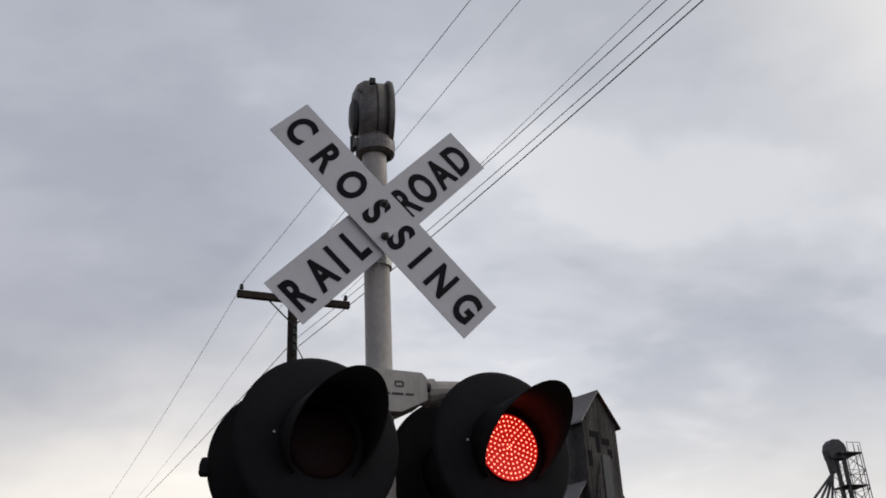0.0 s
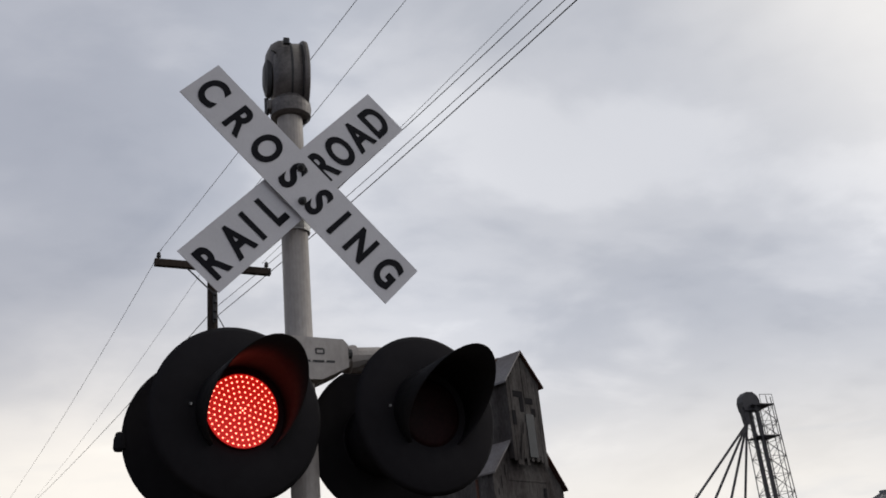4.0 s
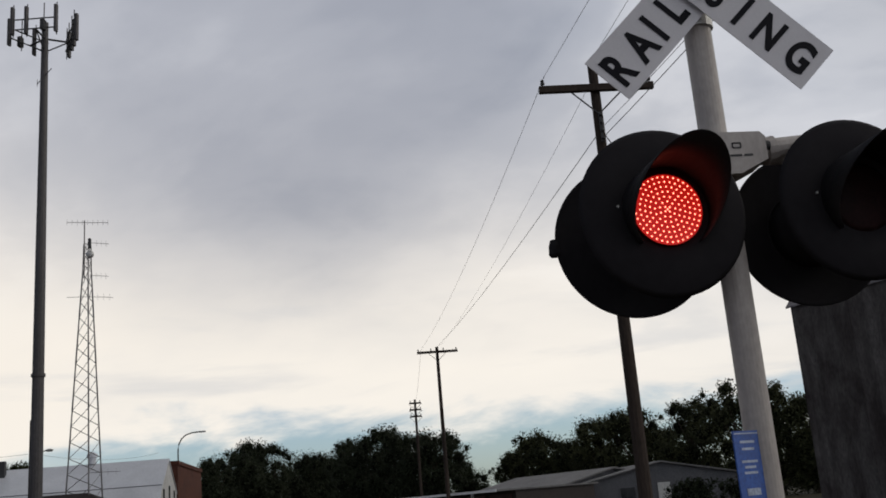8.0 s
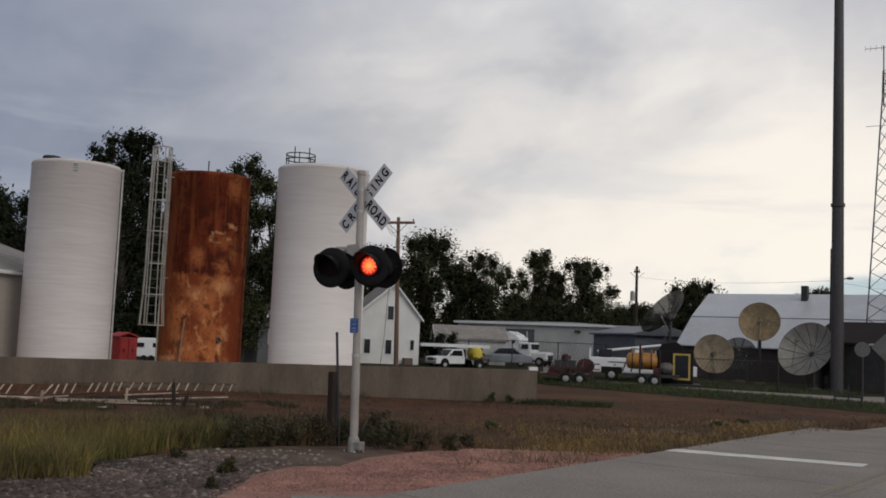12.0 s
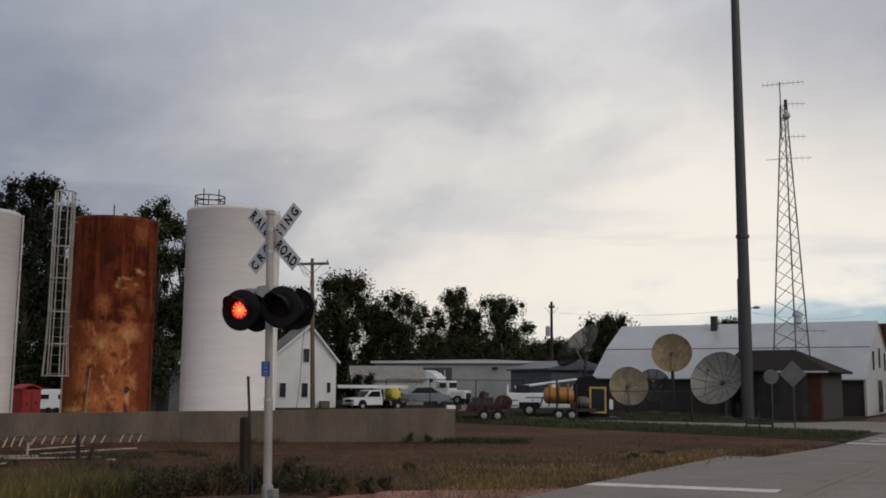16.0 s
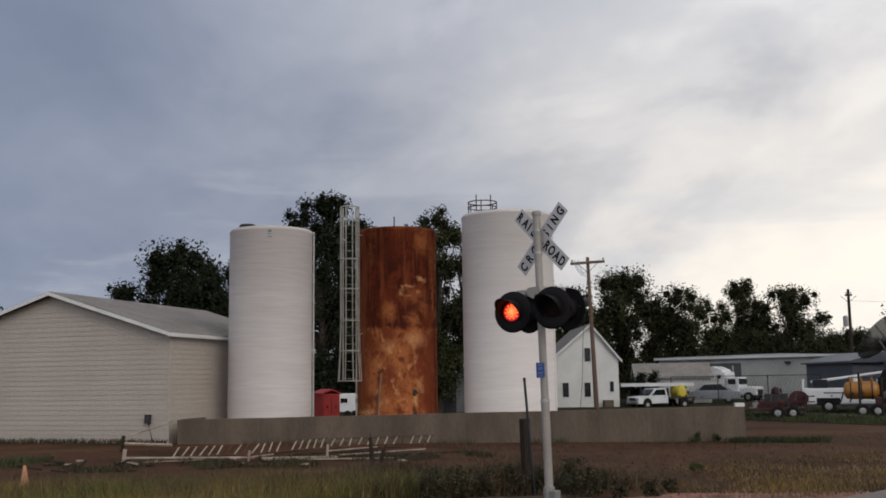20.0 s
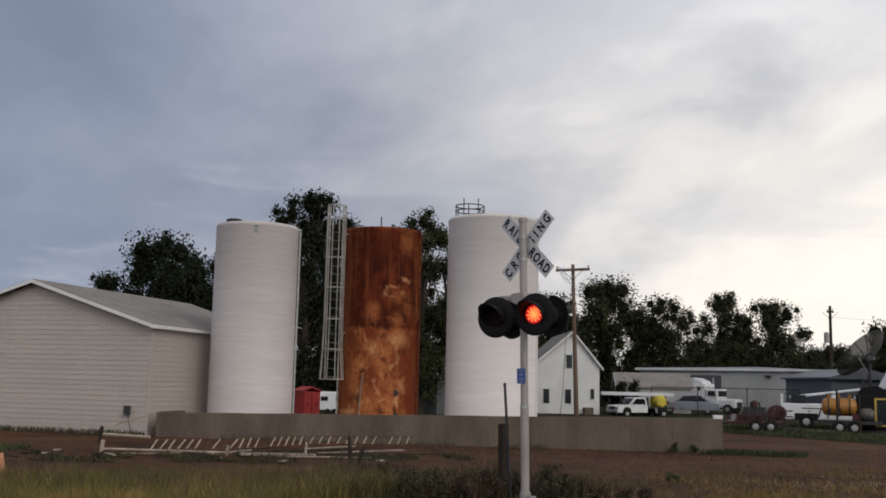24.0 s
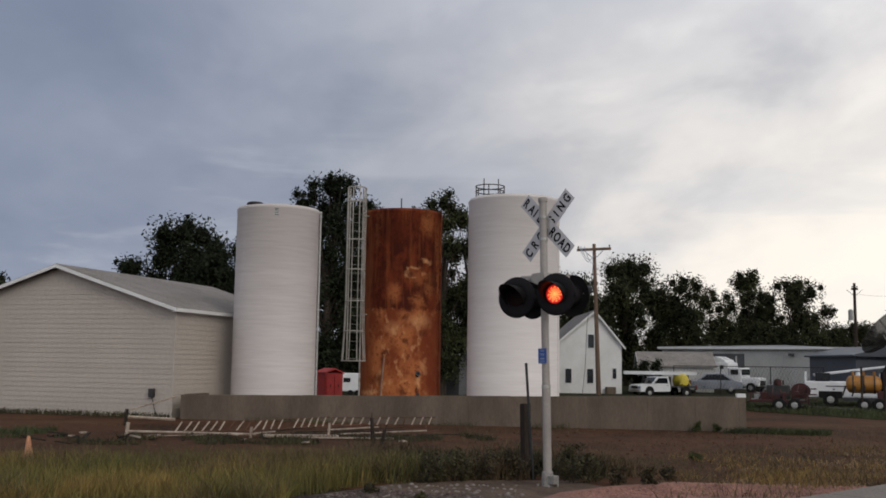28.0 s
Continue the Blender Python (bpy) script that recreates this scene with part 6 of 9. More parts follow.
# ---- masts, poles and wires ----
def build_masts():
    x, y = at(44.6, 51)
    t = thing("cell_tower", pose(x, y, -0.09), "tall dark steel monopole with cell antennas", "tower")
    part("mast", lathe([(0.42, 0.0), (0.42, 0.15), (0.30, 0.15), (0.30, 0.3), (0.285, 6.0), (0.25, 14.0), (0.20, 22.0), (0.165, 27.0), (0.165, 27.35)], 14), MONO_STEEL, t)
    part("flange", lathe([(0.285, 8.9), (0.33, 8.9), (0.33, 9.05), (0.285, 9.05)], 14, close=False), MONO_STEEL, t)
    head = new("antenna_platform")
    head.parent, head.matrix_basis = t, pose(0, 0, 26.45, 0, 0, 12)
    head["label"] = "triangular frame of panel antennas"
    for k in range(3):
        ang = radians(120 * k + 40)
        c = Vector((math.cos(ang), math.sin(ang), 0))
        s = Vector((-c.y, c.x, 0))
        part("boom", tubed((0, 0, 0), c * 1.15, 0.05, n=6), DARK_STEEL, head)
        part("boom", tubed((0, 0, -0.75), c * 1.1 - Vector((0, 0, 0.05)), 0.035, n=6), DARK_STEEL, head)
        for z in (0.0, 0.55):
            part("face_bar", tubed(c * 1.2 - s * 1.15 + Vector((0, 0, z)), c * 1.2 + s * 1.15 + Vector((0, 0, z)), 0.035, n=6), DARK_STEEL, head)
        for q in (-1.1, -0.4, 0.45, 1.1):
            p = c * 1.25 + s * q
            pp = part("antenna_pipe", tubed(p + Vector((0, 0, -0.45)), p + Vector((0, 0, 1.35)), 0.03, n=6), DARK_STEEL, head)
            if q != 0.45:
                part("panel_antenna", boxed(-0.07, -0.11, -0.35, 0.07, 0.11, 1.15, 0.03), MONO_STEEL, pp, m=Matrix.Translation(p + c * 0.12))
            else:
                part("radio_unit", boxed(-0.1, -0.15, -0.2, 0.1, 0.15, 0.35, 0.02), DARK_STEEL, pp, m=Matrix.Translation(p + c * 0.1))
    part("side_arm", tubed((-0.95, 0.5, 24.35), (0.95, -0.5, 24.35), 0.025, n=5), DARK_STEEL, t)
    part("whip", tubed((-0.95, 0.5, 24.2), (-0.95, 0.5, 24.6), 0.015, n=5), DARK_STEEL, t)
    # lattice tower
    x, y = at(42.15, 56.5)
    t = thing("radio_tower", pose(x, y, 0.30, 0, 0, 10) @ Matrix.Diagonal((0.81, 0.81, 0.805, 1)), "three-legged steel lattice radio tower with antennas", "tower")
    grey = mat("tower_grey_steel", (0.16, 0.155, 0.155), (0.11, 0.105, 0.105), 1, 30, 0.55, 0.4, 0.05)
    for s in range(6):
        bm = bmesh.new()
        za, zb = 18.6 * s / 6 if s else -0.5, 18.6 * (s + 1) / 6
        fa, fb = 1.55 - 1.22 * s / 6, 1.55 - 1.22 * (s + 1) / 6
        lattice(bm, fa, fb, za, zb, 3, 0.036, 3, radians(70), False)
        tagged(part("tower_section", bm, grey, t), kind="stuff")
    bm = bmesh.new()
    lattice(bm, 0.33, 0.28, 18.6, 20.6, 3, 0.024, 3, radians(70))
    tagged(part("tower_section", bm, grey, t), kind="stuff")
    mast = part("mast", tubed((-0.25, 0, 18.2), (-0.25, 0, 22.3), 0.045, n=6), grey, t)
    ya = part("yagi_antenna", tubed((-1.2, -0.6, 22.15), (1.1, 0.7, 22.15), 0.02, n=5), grey, mast)
    for f in np.linspace(-1, 1, 9):
        p = Vector((-0.05 + 1.15 * f, 0.05 + 0.65 * f, 22.15))
        part("element", tubed(p + Vector((0.1, -0.17, -0.25)), p + Vector((-0.1, 0.17, 0.25)), 0.010, n=4), grey, ya)
    for z, ln in ((20.7, 0.9), (18.4, 0.9), (16.9, 1.15), (5.2, 1.6)):
        yb = part("yagi_antenna", tubed((0.1, 0.1, z), (0.1 + ln, 0.5 + ln * 0.55, z), 0.018, n=5), grey, t)
        for f in (0.35, 0.6, 0.85):
            p = Vector((0.1 + ln * f, 0.1 + (0.4 + ln * 0.55) * f, z))
            part("element", tubed(p - Vector((0, 0, 0.22)), p + Vector((0, 0, 0.22)), 0.009, n=4), grey, yb)
    part("side_arm", tubed((-1.2, -0.5, 16.9), (0.2, 0.1, 16.9), 0.018, n=5), grey, t)
    bm = lathe([(0.0, 0.12), (0.14, 0.10), (0.26, 0.02), (0.27, -0.06), (0.20, -0.12), (0.0, -0.16)], 20, "y", False)
    part("drum_antenna", bm, STEEL, t, "round drum antenna", m=pose(0.35, -0.3, 19.75, 0, 0, 20))
    part("antenna_mount", boxed(0.2, -0.3, 20.2, 0.35, -0.1, 20.9, 0.02), DARK_STEEL, t)


def utility_pole(x, y, top, turn, label, arm_z=0.55, arm=2.45, material=POLE_WOOD, r=0.15, lean=0.0, arms=1):
    p = thing("utility_pole", pose(x, y, -0.12, lean, 0, turn), label, "utility pole", "utility poles")
    part("pole", tubed((0, 0, 0), (0, 0, top), r, r * 0.68, 12), material, p)
    for i in range(arms):
        z = top - arm_z - i * 0.62
        a = part("crossarm", boxed(-arm / 2, -0.21, z - 0.08, arm / 2, -0.08, z + 0.08, 0.01), material, p)
        for s in (-1, 1):
            part("brace", tubed((s * 0.62, -0.14, z - 0.05), (0, -0.12, z - 0.62), 0.018, n=5), DARK_STEEL, a)
            for off in (arm / 2 - 0.09, 0.42) if arm > 2.7 else (arm / 2 - 0.09,):
                part("insulator", lathe([(0.02, 0), (0.02, 0.06), (0.05, 0.07), (0.05, 0.11), (0.03, 0.13), (0.045, 0.15), (0.02, 0.19)], 10), DARK_STEEL, a, m=pose(s * off, -0.145, z + 0.06))
    return p


def wire(a, b, sag, r, label="sagging overhead wire", group="overhead wires"):
    a, b = Vector(a), Vector(b)
    pts = []
    n = 22
    for k in range(n + 1):
        f = k / n
        p = a.lerp(b, f)
        p.z -= sag * 4 * f * (1 - f)
        pts.append(p)
    tagged(part("wire", polytube(pts, r, 4), WIRE), label, "wire", group)


WIRES = [(-1.16, 10.69, 0.51, 0.006, "thin sagging overhead power wire"), (0.0, 11.07, 0.0, 0.006, "thin sagging overhead power wire"),
         (1.16, 10.60, 0.32, 0.006, "thin sagging overhead power wire"), (1.10, 10.75, 0.86, 0.010, "black overhead cable on the poles"),
         (0.1, 9.47, 0.92, 0.008, "black overhead cable on the poles"), (0.1, 9.24, 0.80, 0.011, "black overhead cable on the poles")]


def build_poles():
    turn = 27.0
    p1 = at(12.08, 21.4)
    d = Vector((math.cos(radians(turn)), math.sin(radians(turn)), 0))
    utility_pole(*p1, 11.12, turn, "dark wooden utility pole with a single crossarm", 0.66, 2.62, r=0.16)
    p1v = Vector((p1[0], p1[1], 0))
    p2 = at(22.70, 67)
    utility_pole(*p2, 11.82, turn, "dark wooden utility pole with a crossarm along the road", 0.35, 2.75)
    p3 = at(24.15, 95)
    utility_pole(*p3, 11.2, turn, "distant wooden utility pole with three short crossarms", 0.35, 1.1, arms=3)
    p0 = Vector((p1[0] + 0.4976 * 44, p1[1] - 0.8674 * 44, 0))
    utility_pole(p0.x, p0.y, 11.15, turn, "wooden utility pole behind the viewer", 0.55, 2.5)
    p2v, p3v = Vector((*p2, 0)), Vector((*p3, 0))
    up = Vector((0, 0, 1))
    off = Vector((0.145 * math.sin(radians(turn)), -0.145 * math.cos(radians(turn)), 0))
    # hardware on the near pole's shaft
    rack = thing("wire_rack", pose(p1v.x, p1v.y, 9.39, 0, 0, turn), "secondary rack with clamps on the pole", "pole hardware")
    part("bracket", boxed(-0.03, -0.20, -0.35, 0.03, -0.13, 0.35), DARK_STEEL, rack)
    for z in (-0.28, -0.1, 0.1, 0.28):
        part("spool", lathe([(0.03, -0.03), (0.05, -0.02), (0.05, 0.02), (0.03, 0.03)], 8), DARK_STEEL, rack, m=pose(0, -0.22, z))
    part("drip_loop", tubed((0.05, -0.2, -0.2), (0.22, -0.25, -0.55), 0.012, n=5), DARK_STEEL, rack)
    part("drip_loop", tubed((0.22, -0.25, -0.55), (0.12, -0.2, -0.75), 0.012, n=5), DARK_STEEL, rack)
    la = p1v + d * -1.16 + off
    # six lines run on over the walk, parallel to the road: place on the pole, height, sag
    for side, z, sag, r, label in WIRES:
        a = p1v + d * side
        a.z = z
        wire(a, a + Vector((0.4976, -0.8674, 0)) * 44, sag, r, label)
    l2 = p2v + d * -1.1
    wire(la + up * 10.66, l2 + up * 11.55, 0.5, 0.006, "thin sagging overhead power wire")
    wire(p1v + up * 10.66, p2v + up * 11.55, 0.5, 0.005, "thin sagging overhead power wire")
    wire(p1v + up * 9.36, p2v + up * 11.70, 0.30, 0.011, "twisted service cable on the poles")
    wire(l2 + up * 11.55, p3v + up * 10.8, 0.5, 0.008, "thin sagging overhead power wire")
    # pole by the white house
    x, y = at(68.85, 62)
    hp = utility_pole(x - 0.06, y + 0.16, 9.3, 62, "brown wooden utility pole beside the white house", 0.35, 2.1, material=BROWN_POLE, r=0.15)
    hp.matrix_basis = hp.matrix_basis @ pose(0, 0, 0, 0, -1.6, 0)
    part("riser_conduit", polytube([(-0.05, -0.13, 8.2), (-0.55, -0.3, 4.2), (-0.72, -0.35, 1.8), (-0.95, -0.4, 0.0)], 0.016, 5), WIRE, hp, "thin slack guy line")
    loops = thing("cable_loops", pose(x, y, 8.3, 0, 0, 62), "pale twisted service cables hanging on the pole", "cable")
    for a, b, sag in (((-0.9, -0.25, 0.7), (-0.1, -0.2, 0.1), 0.5), ((-0.7, -0.25, 0.7), (-0.1, -0.2, -0.4), 0.3), ((-1.0, -0.25, 0.7), (-0.4, -0.3, -0.3), 0.2)):
        pts = [Vector(a).lerp(Vector(b), i / 8) - Vector((0, 0, sag * 4 * (i / 8) * (1 - i / 8))) for i in range(9)]
        part("cable", polytube(pts, 0.02, 5), PALE_INK, loops)
    x4, y4 = at(55.15, 90)
    q = utility_pole(x4, y4, 9.0, 60, "grey wooden pole with a transformer", 0.5, 0.55, r=0.16)
    part("transformer", lathe([(0.0, 5.9), (0.2, 5.9), (0.2, 6.7), (0.1, 6.8), (0.0, 6.82)], 14, close=False), STEEL, q, "grey pole transformer", m=pose(-0.35, -0.1, 0))
    x5, y5 = at(44.85, 53)
    q = thing("utility_pole", pose(x5, y5, -0.12, 0, 0, 40), "wooden pole with a street light arm", "utility pole", "utility poles")
    part("pole", tubed((0, 0, 0), (0, 0, 7.1), 0.14, 0.10, 12), POLE_WOOD, q)
    part("bracket", boxed(-0.05, -0.16, 6.2, 0.05, -0.10, 6.5), DARK_STEEL, q)
    part("lamp_arm", tubed((0, 0, 5.4), (0.7, -0.15, 5.62), 0.03, n=6), STEEL, q)
    part("lamp_head", lathe([(0.0, -0.06), (0.13, -0.05), (0.2, 0.02), (0.08, 0.08), (0.0, 0.09)], 14), STEEL, q, "small flat street light", m=pose(0.82, -0.15, 5.60))
    wire((x4, y4, 7.95), (x5, y5, 5.38), 0.3, 0.007, "long thin overhead wire")
    wire((x5, y5, 5.38), (*road_xy(80, -12), 6.9), 0.4, 0.007, "long thin overhead wire")
    # curved street lamp by the brick building
    x, y = road_xy(87.2, -11.5)
    lp = thing("street_lamp", pose(x, y, -0.1, 0, 0, 30), "tall steel street lamp with a curved arm", "street lamp")
    pts = [(0, 0, 0), (0, 0, 7.6), (0.08, 0, 8.05), (0.28, 0, 8.45), (0.65, 0, 8.78), (1.15, 0, 8.93), (1.9, 0, 8.98)]
    part("post", polytube(pts, 0.055, 8), DARK_STEEL, lp)
    part("lamp_head", boxed(1.75, -0.1, 8.90, 2.3, 0.1, 9.04, 0.03), STEEL, lp)


build_house()
build_sheds()
build_barn()
build_right_side()
build_elevator()
build_leg()
build_water_tower()
build_masts()
build_poles()


# ---- dishes, vehicles and clutter in the yard ----
def dish(az, d, z, r, face_az, face_el, material, label, ribs=12, depth=0.34, feed=True):
    """A large satellite dish; face_az and face_el say where its bowl looks."""
    x, y = at(az, d)
    t = thing("satellite_dish", pose(x, y, -0.09), label, "satellite dish", "satellite dishes")
    f = direction(face_az, face_el)
    q = f.to_track_quat("Z", "Y").to_matrix().to_4x4()
    head = Matrix.Translation((0, 0, z + 0.09)) @ q
    bowl = new("bowl")
    bowl.parent, bowl.matrix_basis = t, head
    for k in range(ribs):
        bm = bmesh.new()
        rings = []
        for i in range(6):
            f0 = i / 5
            rad = r * (0.08 + 0.92 * f0)
            ring = []
            for a in (0.012, 0.5, 0.988):
                ang = 2 * math.pi * (k + a) / ribs
                ring.append((rad * math.cos(ang), rad * math.sin(ang), depth * f0 * f0 - depth))
            rings.append(ring)
        up = [[bm.verts.new(p) for p in ring] for ring in rings]
        dn = [[bm.verts.new((p[0], p[1], p[2] - 0.015)) for p in ring] for ring in rings]
        for i in range(5):
            for j in range(2):
                bm.faces.new((up[i][j], up[i + 1][j], up[i + 1][j + 1], up[i][j + 1]))
                bm.faces.new((dn[i][j + 1], dn[i + 1][j + 1], dn[i + 1][j], dn[i][j]))
        for i in range(5):
            bm.faces.new((dn[i][0], dn[i + 1][0], up[i + 1][0], up[i][0]))
            bm.faces.new((up[i][2], up[i + 1][2], dn[i + 1][2], dn[i][2]))
        for j in range(2):
            bm.faces.new((up[5][j], dn[5][j], dn[5][j + 1], up[5][j + 1]))
            bm.faces.new((up[0][j + 1], dn[0][j + 1], dn[0][j], up[0][j]))
        bmesh.ops.recalc_face_normals(bm, faces=bm.faces)
        part("petal", bm, material, bowl)
        ang = 2 * math.pi * k / ribs
        rb = bmesh.new()
        last = None
        for i in range(6):
            f0 = i / 5
            rad = r * (0.08 + 0.92 * f0)
            p = (rad * math.cos(ang), rad * math.sin(ang), depth * f0 * f0 - depth - 0.008)
            if last:
                tube(rb, last, p, 0.024 if material not in (MESH_TAN, MESH_PALE) else 0.016, n=4)
            last = p
        part("rib", rb, DARK_STEEL if material not in (MESH_TAN, MESH_PALE) else RIB_TAN, bowl)
    part("rim", lathe([(r - 0.015, -0.02), (r + 0.01, -0.02), (r + 0.01, 0.015), (r - 0.015, 0.015)], 40, close=False), material, bowl)
    part("hub", lathe([(0.0, -depth - 0.35), (0.22, -depth - 0.33), (0.28, -depth - 0.05), (0.09, -depth + 0.02), (0.0, -depth + 0.03)], 16), DARK_STEEL, bowl)
    if feed:
        for k in range(3):
            ang = 2 * math.pi * k / 3
            part("feed_strut", tubed((0.75 * r * math.cos(ang), 0.75 * r * math.sin(ang), -0.1), (0.06 * math.cos(ang), 0.06 * math.sin(ang), r * 0.62), 0.010, n=5), DARK_STEEL, bowl)
        part("feed_horn", lathe([(0.0, r * 0.58), (0.06, r * 0.58), (0.06, r * 0.72), (0.0, r * 0.74)], 12), MESH_TAN, bowl, "pale feed horn")
    if material in (MESH_TAN, MESH_PALE):
        part("feed_arm", tubed((0.03, 0.02, 0.02 - depth), (0.02, -1.0 * r, 0.10), 0.045, n=8), MESH_PALE, bowl, "pale steel feed arm")
    hub = head @ Vector((0, 0, -depth - 0.2))
    part("post", tubed((hub.x, hub.y, 0), (hub.x, hub.y, hub.z), 0.11, 0.09, 10), DARK_STEEL, t)
    part("jack", tubed((hub.x, hub.y, max(0.3, hub.z - 0.8)), head @ Vector((0.45 * r, 0, -depth * 0.8)), 0.035, n=6), STEEL, t)
    part("footing", lathe([(0.0, -0.02), (0.35, -0.02), (0.35, 0.12), (0.0, 0.14)], 14), CONCRETE, t, m=pose(hub.x, hub.y, 0))
    return t


def build_dishes():
    dish(53.75, 58, 3.76, 1.55, 115, 41, MESH_DARK, "grey slatted satellite dish on a tall post, seen from behind", 14, 0.42, feed=False)
    dish(48.55, 57.5, 3.36, 1.10, 226, 16, MESH_TAN, "tan mesh satellite dish on a dark post", 12, 0.30)
    dish(50.95, 54.5, 1.50, 1.03, 242, 10, MESH_PALE, "low tan mesh satellite dish", 10, 0.26)
    dish(46.2, 52, 1.95, 1.42, 197, 24, MESH_GREY, "large grey paneled satellite dish near the ground", 14, 0.66)
    dish(49.6, 60.5, 1.55, 1.0, 230, 20, MESH_BLACK, "small black satellite dish behind the others", 10, 0.24)


def wheel(parent, x, y, z, r, width=0.22, hub_m=STEEL):
    flat = parent.matrix_basis.to_scale()
    k = flat.x / flat.z          # wheels stay round on a low-built vehicle
    w = part("wheel", lathe([(0.0, -width / 2), (r * 0.85, -width / 2), (r, -width * 0.35), (r, width * 0.35), (r * 0.85, width / 2), (0.0, width / 2)], 20, "y", False), TYRE, parent, m=pose(x, y, z * k) @ Matrix.Diagonal((1, 1, k, 1)))
    part("rim", lathe([(0.0, -width / 2 - 0.012), (r * 0.25, -width / 2 - 0.02), (r * 0.48, -width / 2 - 0.006), (r * 0.48, -width / 2 + 0.02), (0.0, -width / 2 + 0.02)], 16, "y", False), hub_m, w)
    part("rim", lathe([(0.0, width / 2 + 0.012), (r * 0.25, width / 2 + 0.02), (r * 0.48, width / 2 + 0.006), (r * 0.48, width / 2 - 0.02), (0.0, width / 2 - 0.02)], 16, "y", False), hub_m, w)
    return w


def side_body(profile, y0, y1, bevel=0.04):
    bm = prism(profile, y1 - y0, Matrix.Translation((0, y0, 0)))
    bmesh.ops.bevel(bm, geom=[e for e in bm.edges if e.calc_length() > 0.12], offset=bevel, segments=2, affect="EDGES", profile=0.7)
    return bm


def pickup(name, m, paint, label, length=5.6, bed=True):
    """Front at local -x; the near flank at local -y."""
    t = thing(name, m, label, "pickup")
    h = length / 2
    e = h if bed else -h + 3.15
    part("body", side_body([(-h, 0.42), (-h, 0.88), (-h + 0.25, 1.0), (-h + 1.25, 1.06), (e, 1.02), (e, 0.45)], -0.95, 0.95), paint, t)
    if not bed:
        part("flat_bed", boxed(e + 0.05, -0.95, 0.78, h, 0.95, 0.90, 0.02), DARK_STEEL, t, "dark steel flat bed")
        part("head_board", boxed(e + 0.05, -0.9, 0.90, e + 0.12, 0.9, 1.65), DARK_STEEL, t)
    cab = part("cab", side_body([(-h + 1.20, 1.0), (-h + 1.85, 1.62), (-h + 3.0, 1.66), (-h + 3.18, 1.02)], -0.85, 0.85, 0.05), paint, t)
    for s in (-1, 1):
        part("side_window", prism([(-h + 1.55, 1.10), (-h + 1.95, 1.54), (-h + 2.85, 1.56), (-h + 2.95, 1.10)], 0.02, Matrix.Translation((0, s * 0.868 - 0.01, 0))), GLASS_DARK, cab)
        part("door_handle", boxed(-h + 2.75, s * 0.965 - 0.01, 0.92, -h + 2.92, s * 0.965 + 0.01, 0.96), DARK_STEEL, t)
        part("mirror", boxed(-h + 1.50, s * 0.98, 1.10, -h + 1.62, s * 1.15, 1.28) if s > 0 else boxed(-h + 1.50, -1.15, 1.10, -h + 1.62, -0.98, 1.28), DARK_STEEL, t)
        part("headlight", boxed(-h - 0.015, s * 0.72 - 0.15, 0.70, -h + 0.05, s * 0.72 + 0.15, 0.88), PALE_INK, t)
        part("tail_light", boxed(h - 0.04, s * 0.86 - 0.07, 0.70, h + 0.015, s * 0.86 + 0.07, 0.98), RED_PAINT, t)
    part("windscreen", boxed(-0.01, -0.74, -0.36, 0.01, 0.74, 0.36), GLASS_DARK, cab, m=pose(-h + 1.505, 0, 1.325, 0, 46.4, 0))
    part("rear_window", boxed(-0.01, -0.70, -0.22, 0.01, 0.70, 0.22), GLASS_DARK, cab, m=pose(-h + 3.12, 0, 1.38, 0, -15.7, 0))
    part("bumper", boxed(-h - 0.08, -0.9, 0.40, -h + 0.05, 0.9, 0.60, 0.03), STEEL, t)
    part("bumper", boxed(h - 0.05, -0.9, 0.42, h + 0.08, 0.9, 0.60, 0.03), STEEL, t)
    part("grille", boxed(-h - 0.02, -0.5, 0.66, -h + 0.03, 0.5, 0.90), DARK_STEEL, t)
    for x in (-h + 0.95, h - 1.15):
        for s in (-1, 1):
            wheel(t, x, s * 0.88, 0.39, 0.39, 0.22, STEEL)
            part("arch", lathe([(0.0, -0.012), (0.47, -0.012), (0.47, 0.012), (0.0, 0.012)], 20, "y", False), TYRE, t, m=pose(x, s * 0.948, 0.42))
    return t


FRAME_YELLOW = mat("chrome_yellow_paint", (0.46, 0.33, 0.07), (0.36, 0.25, 0.05), 2, 24, 0.5, 0, 0.05)


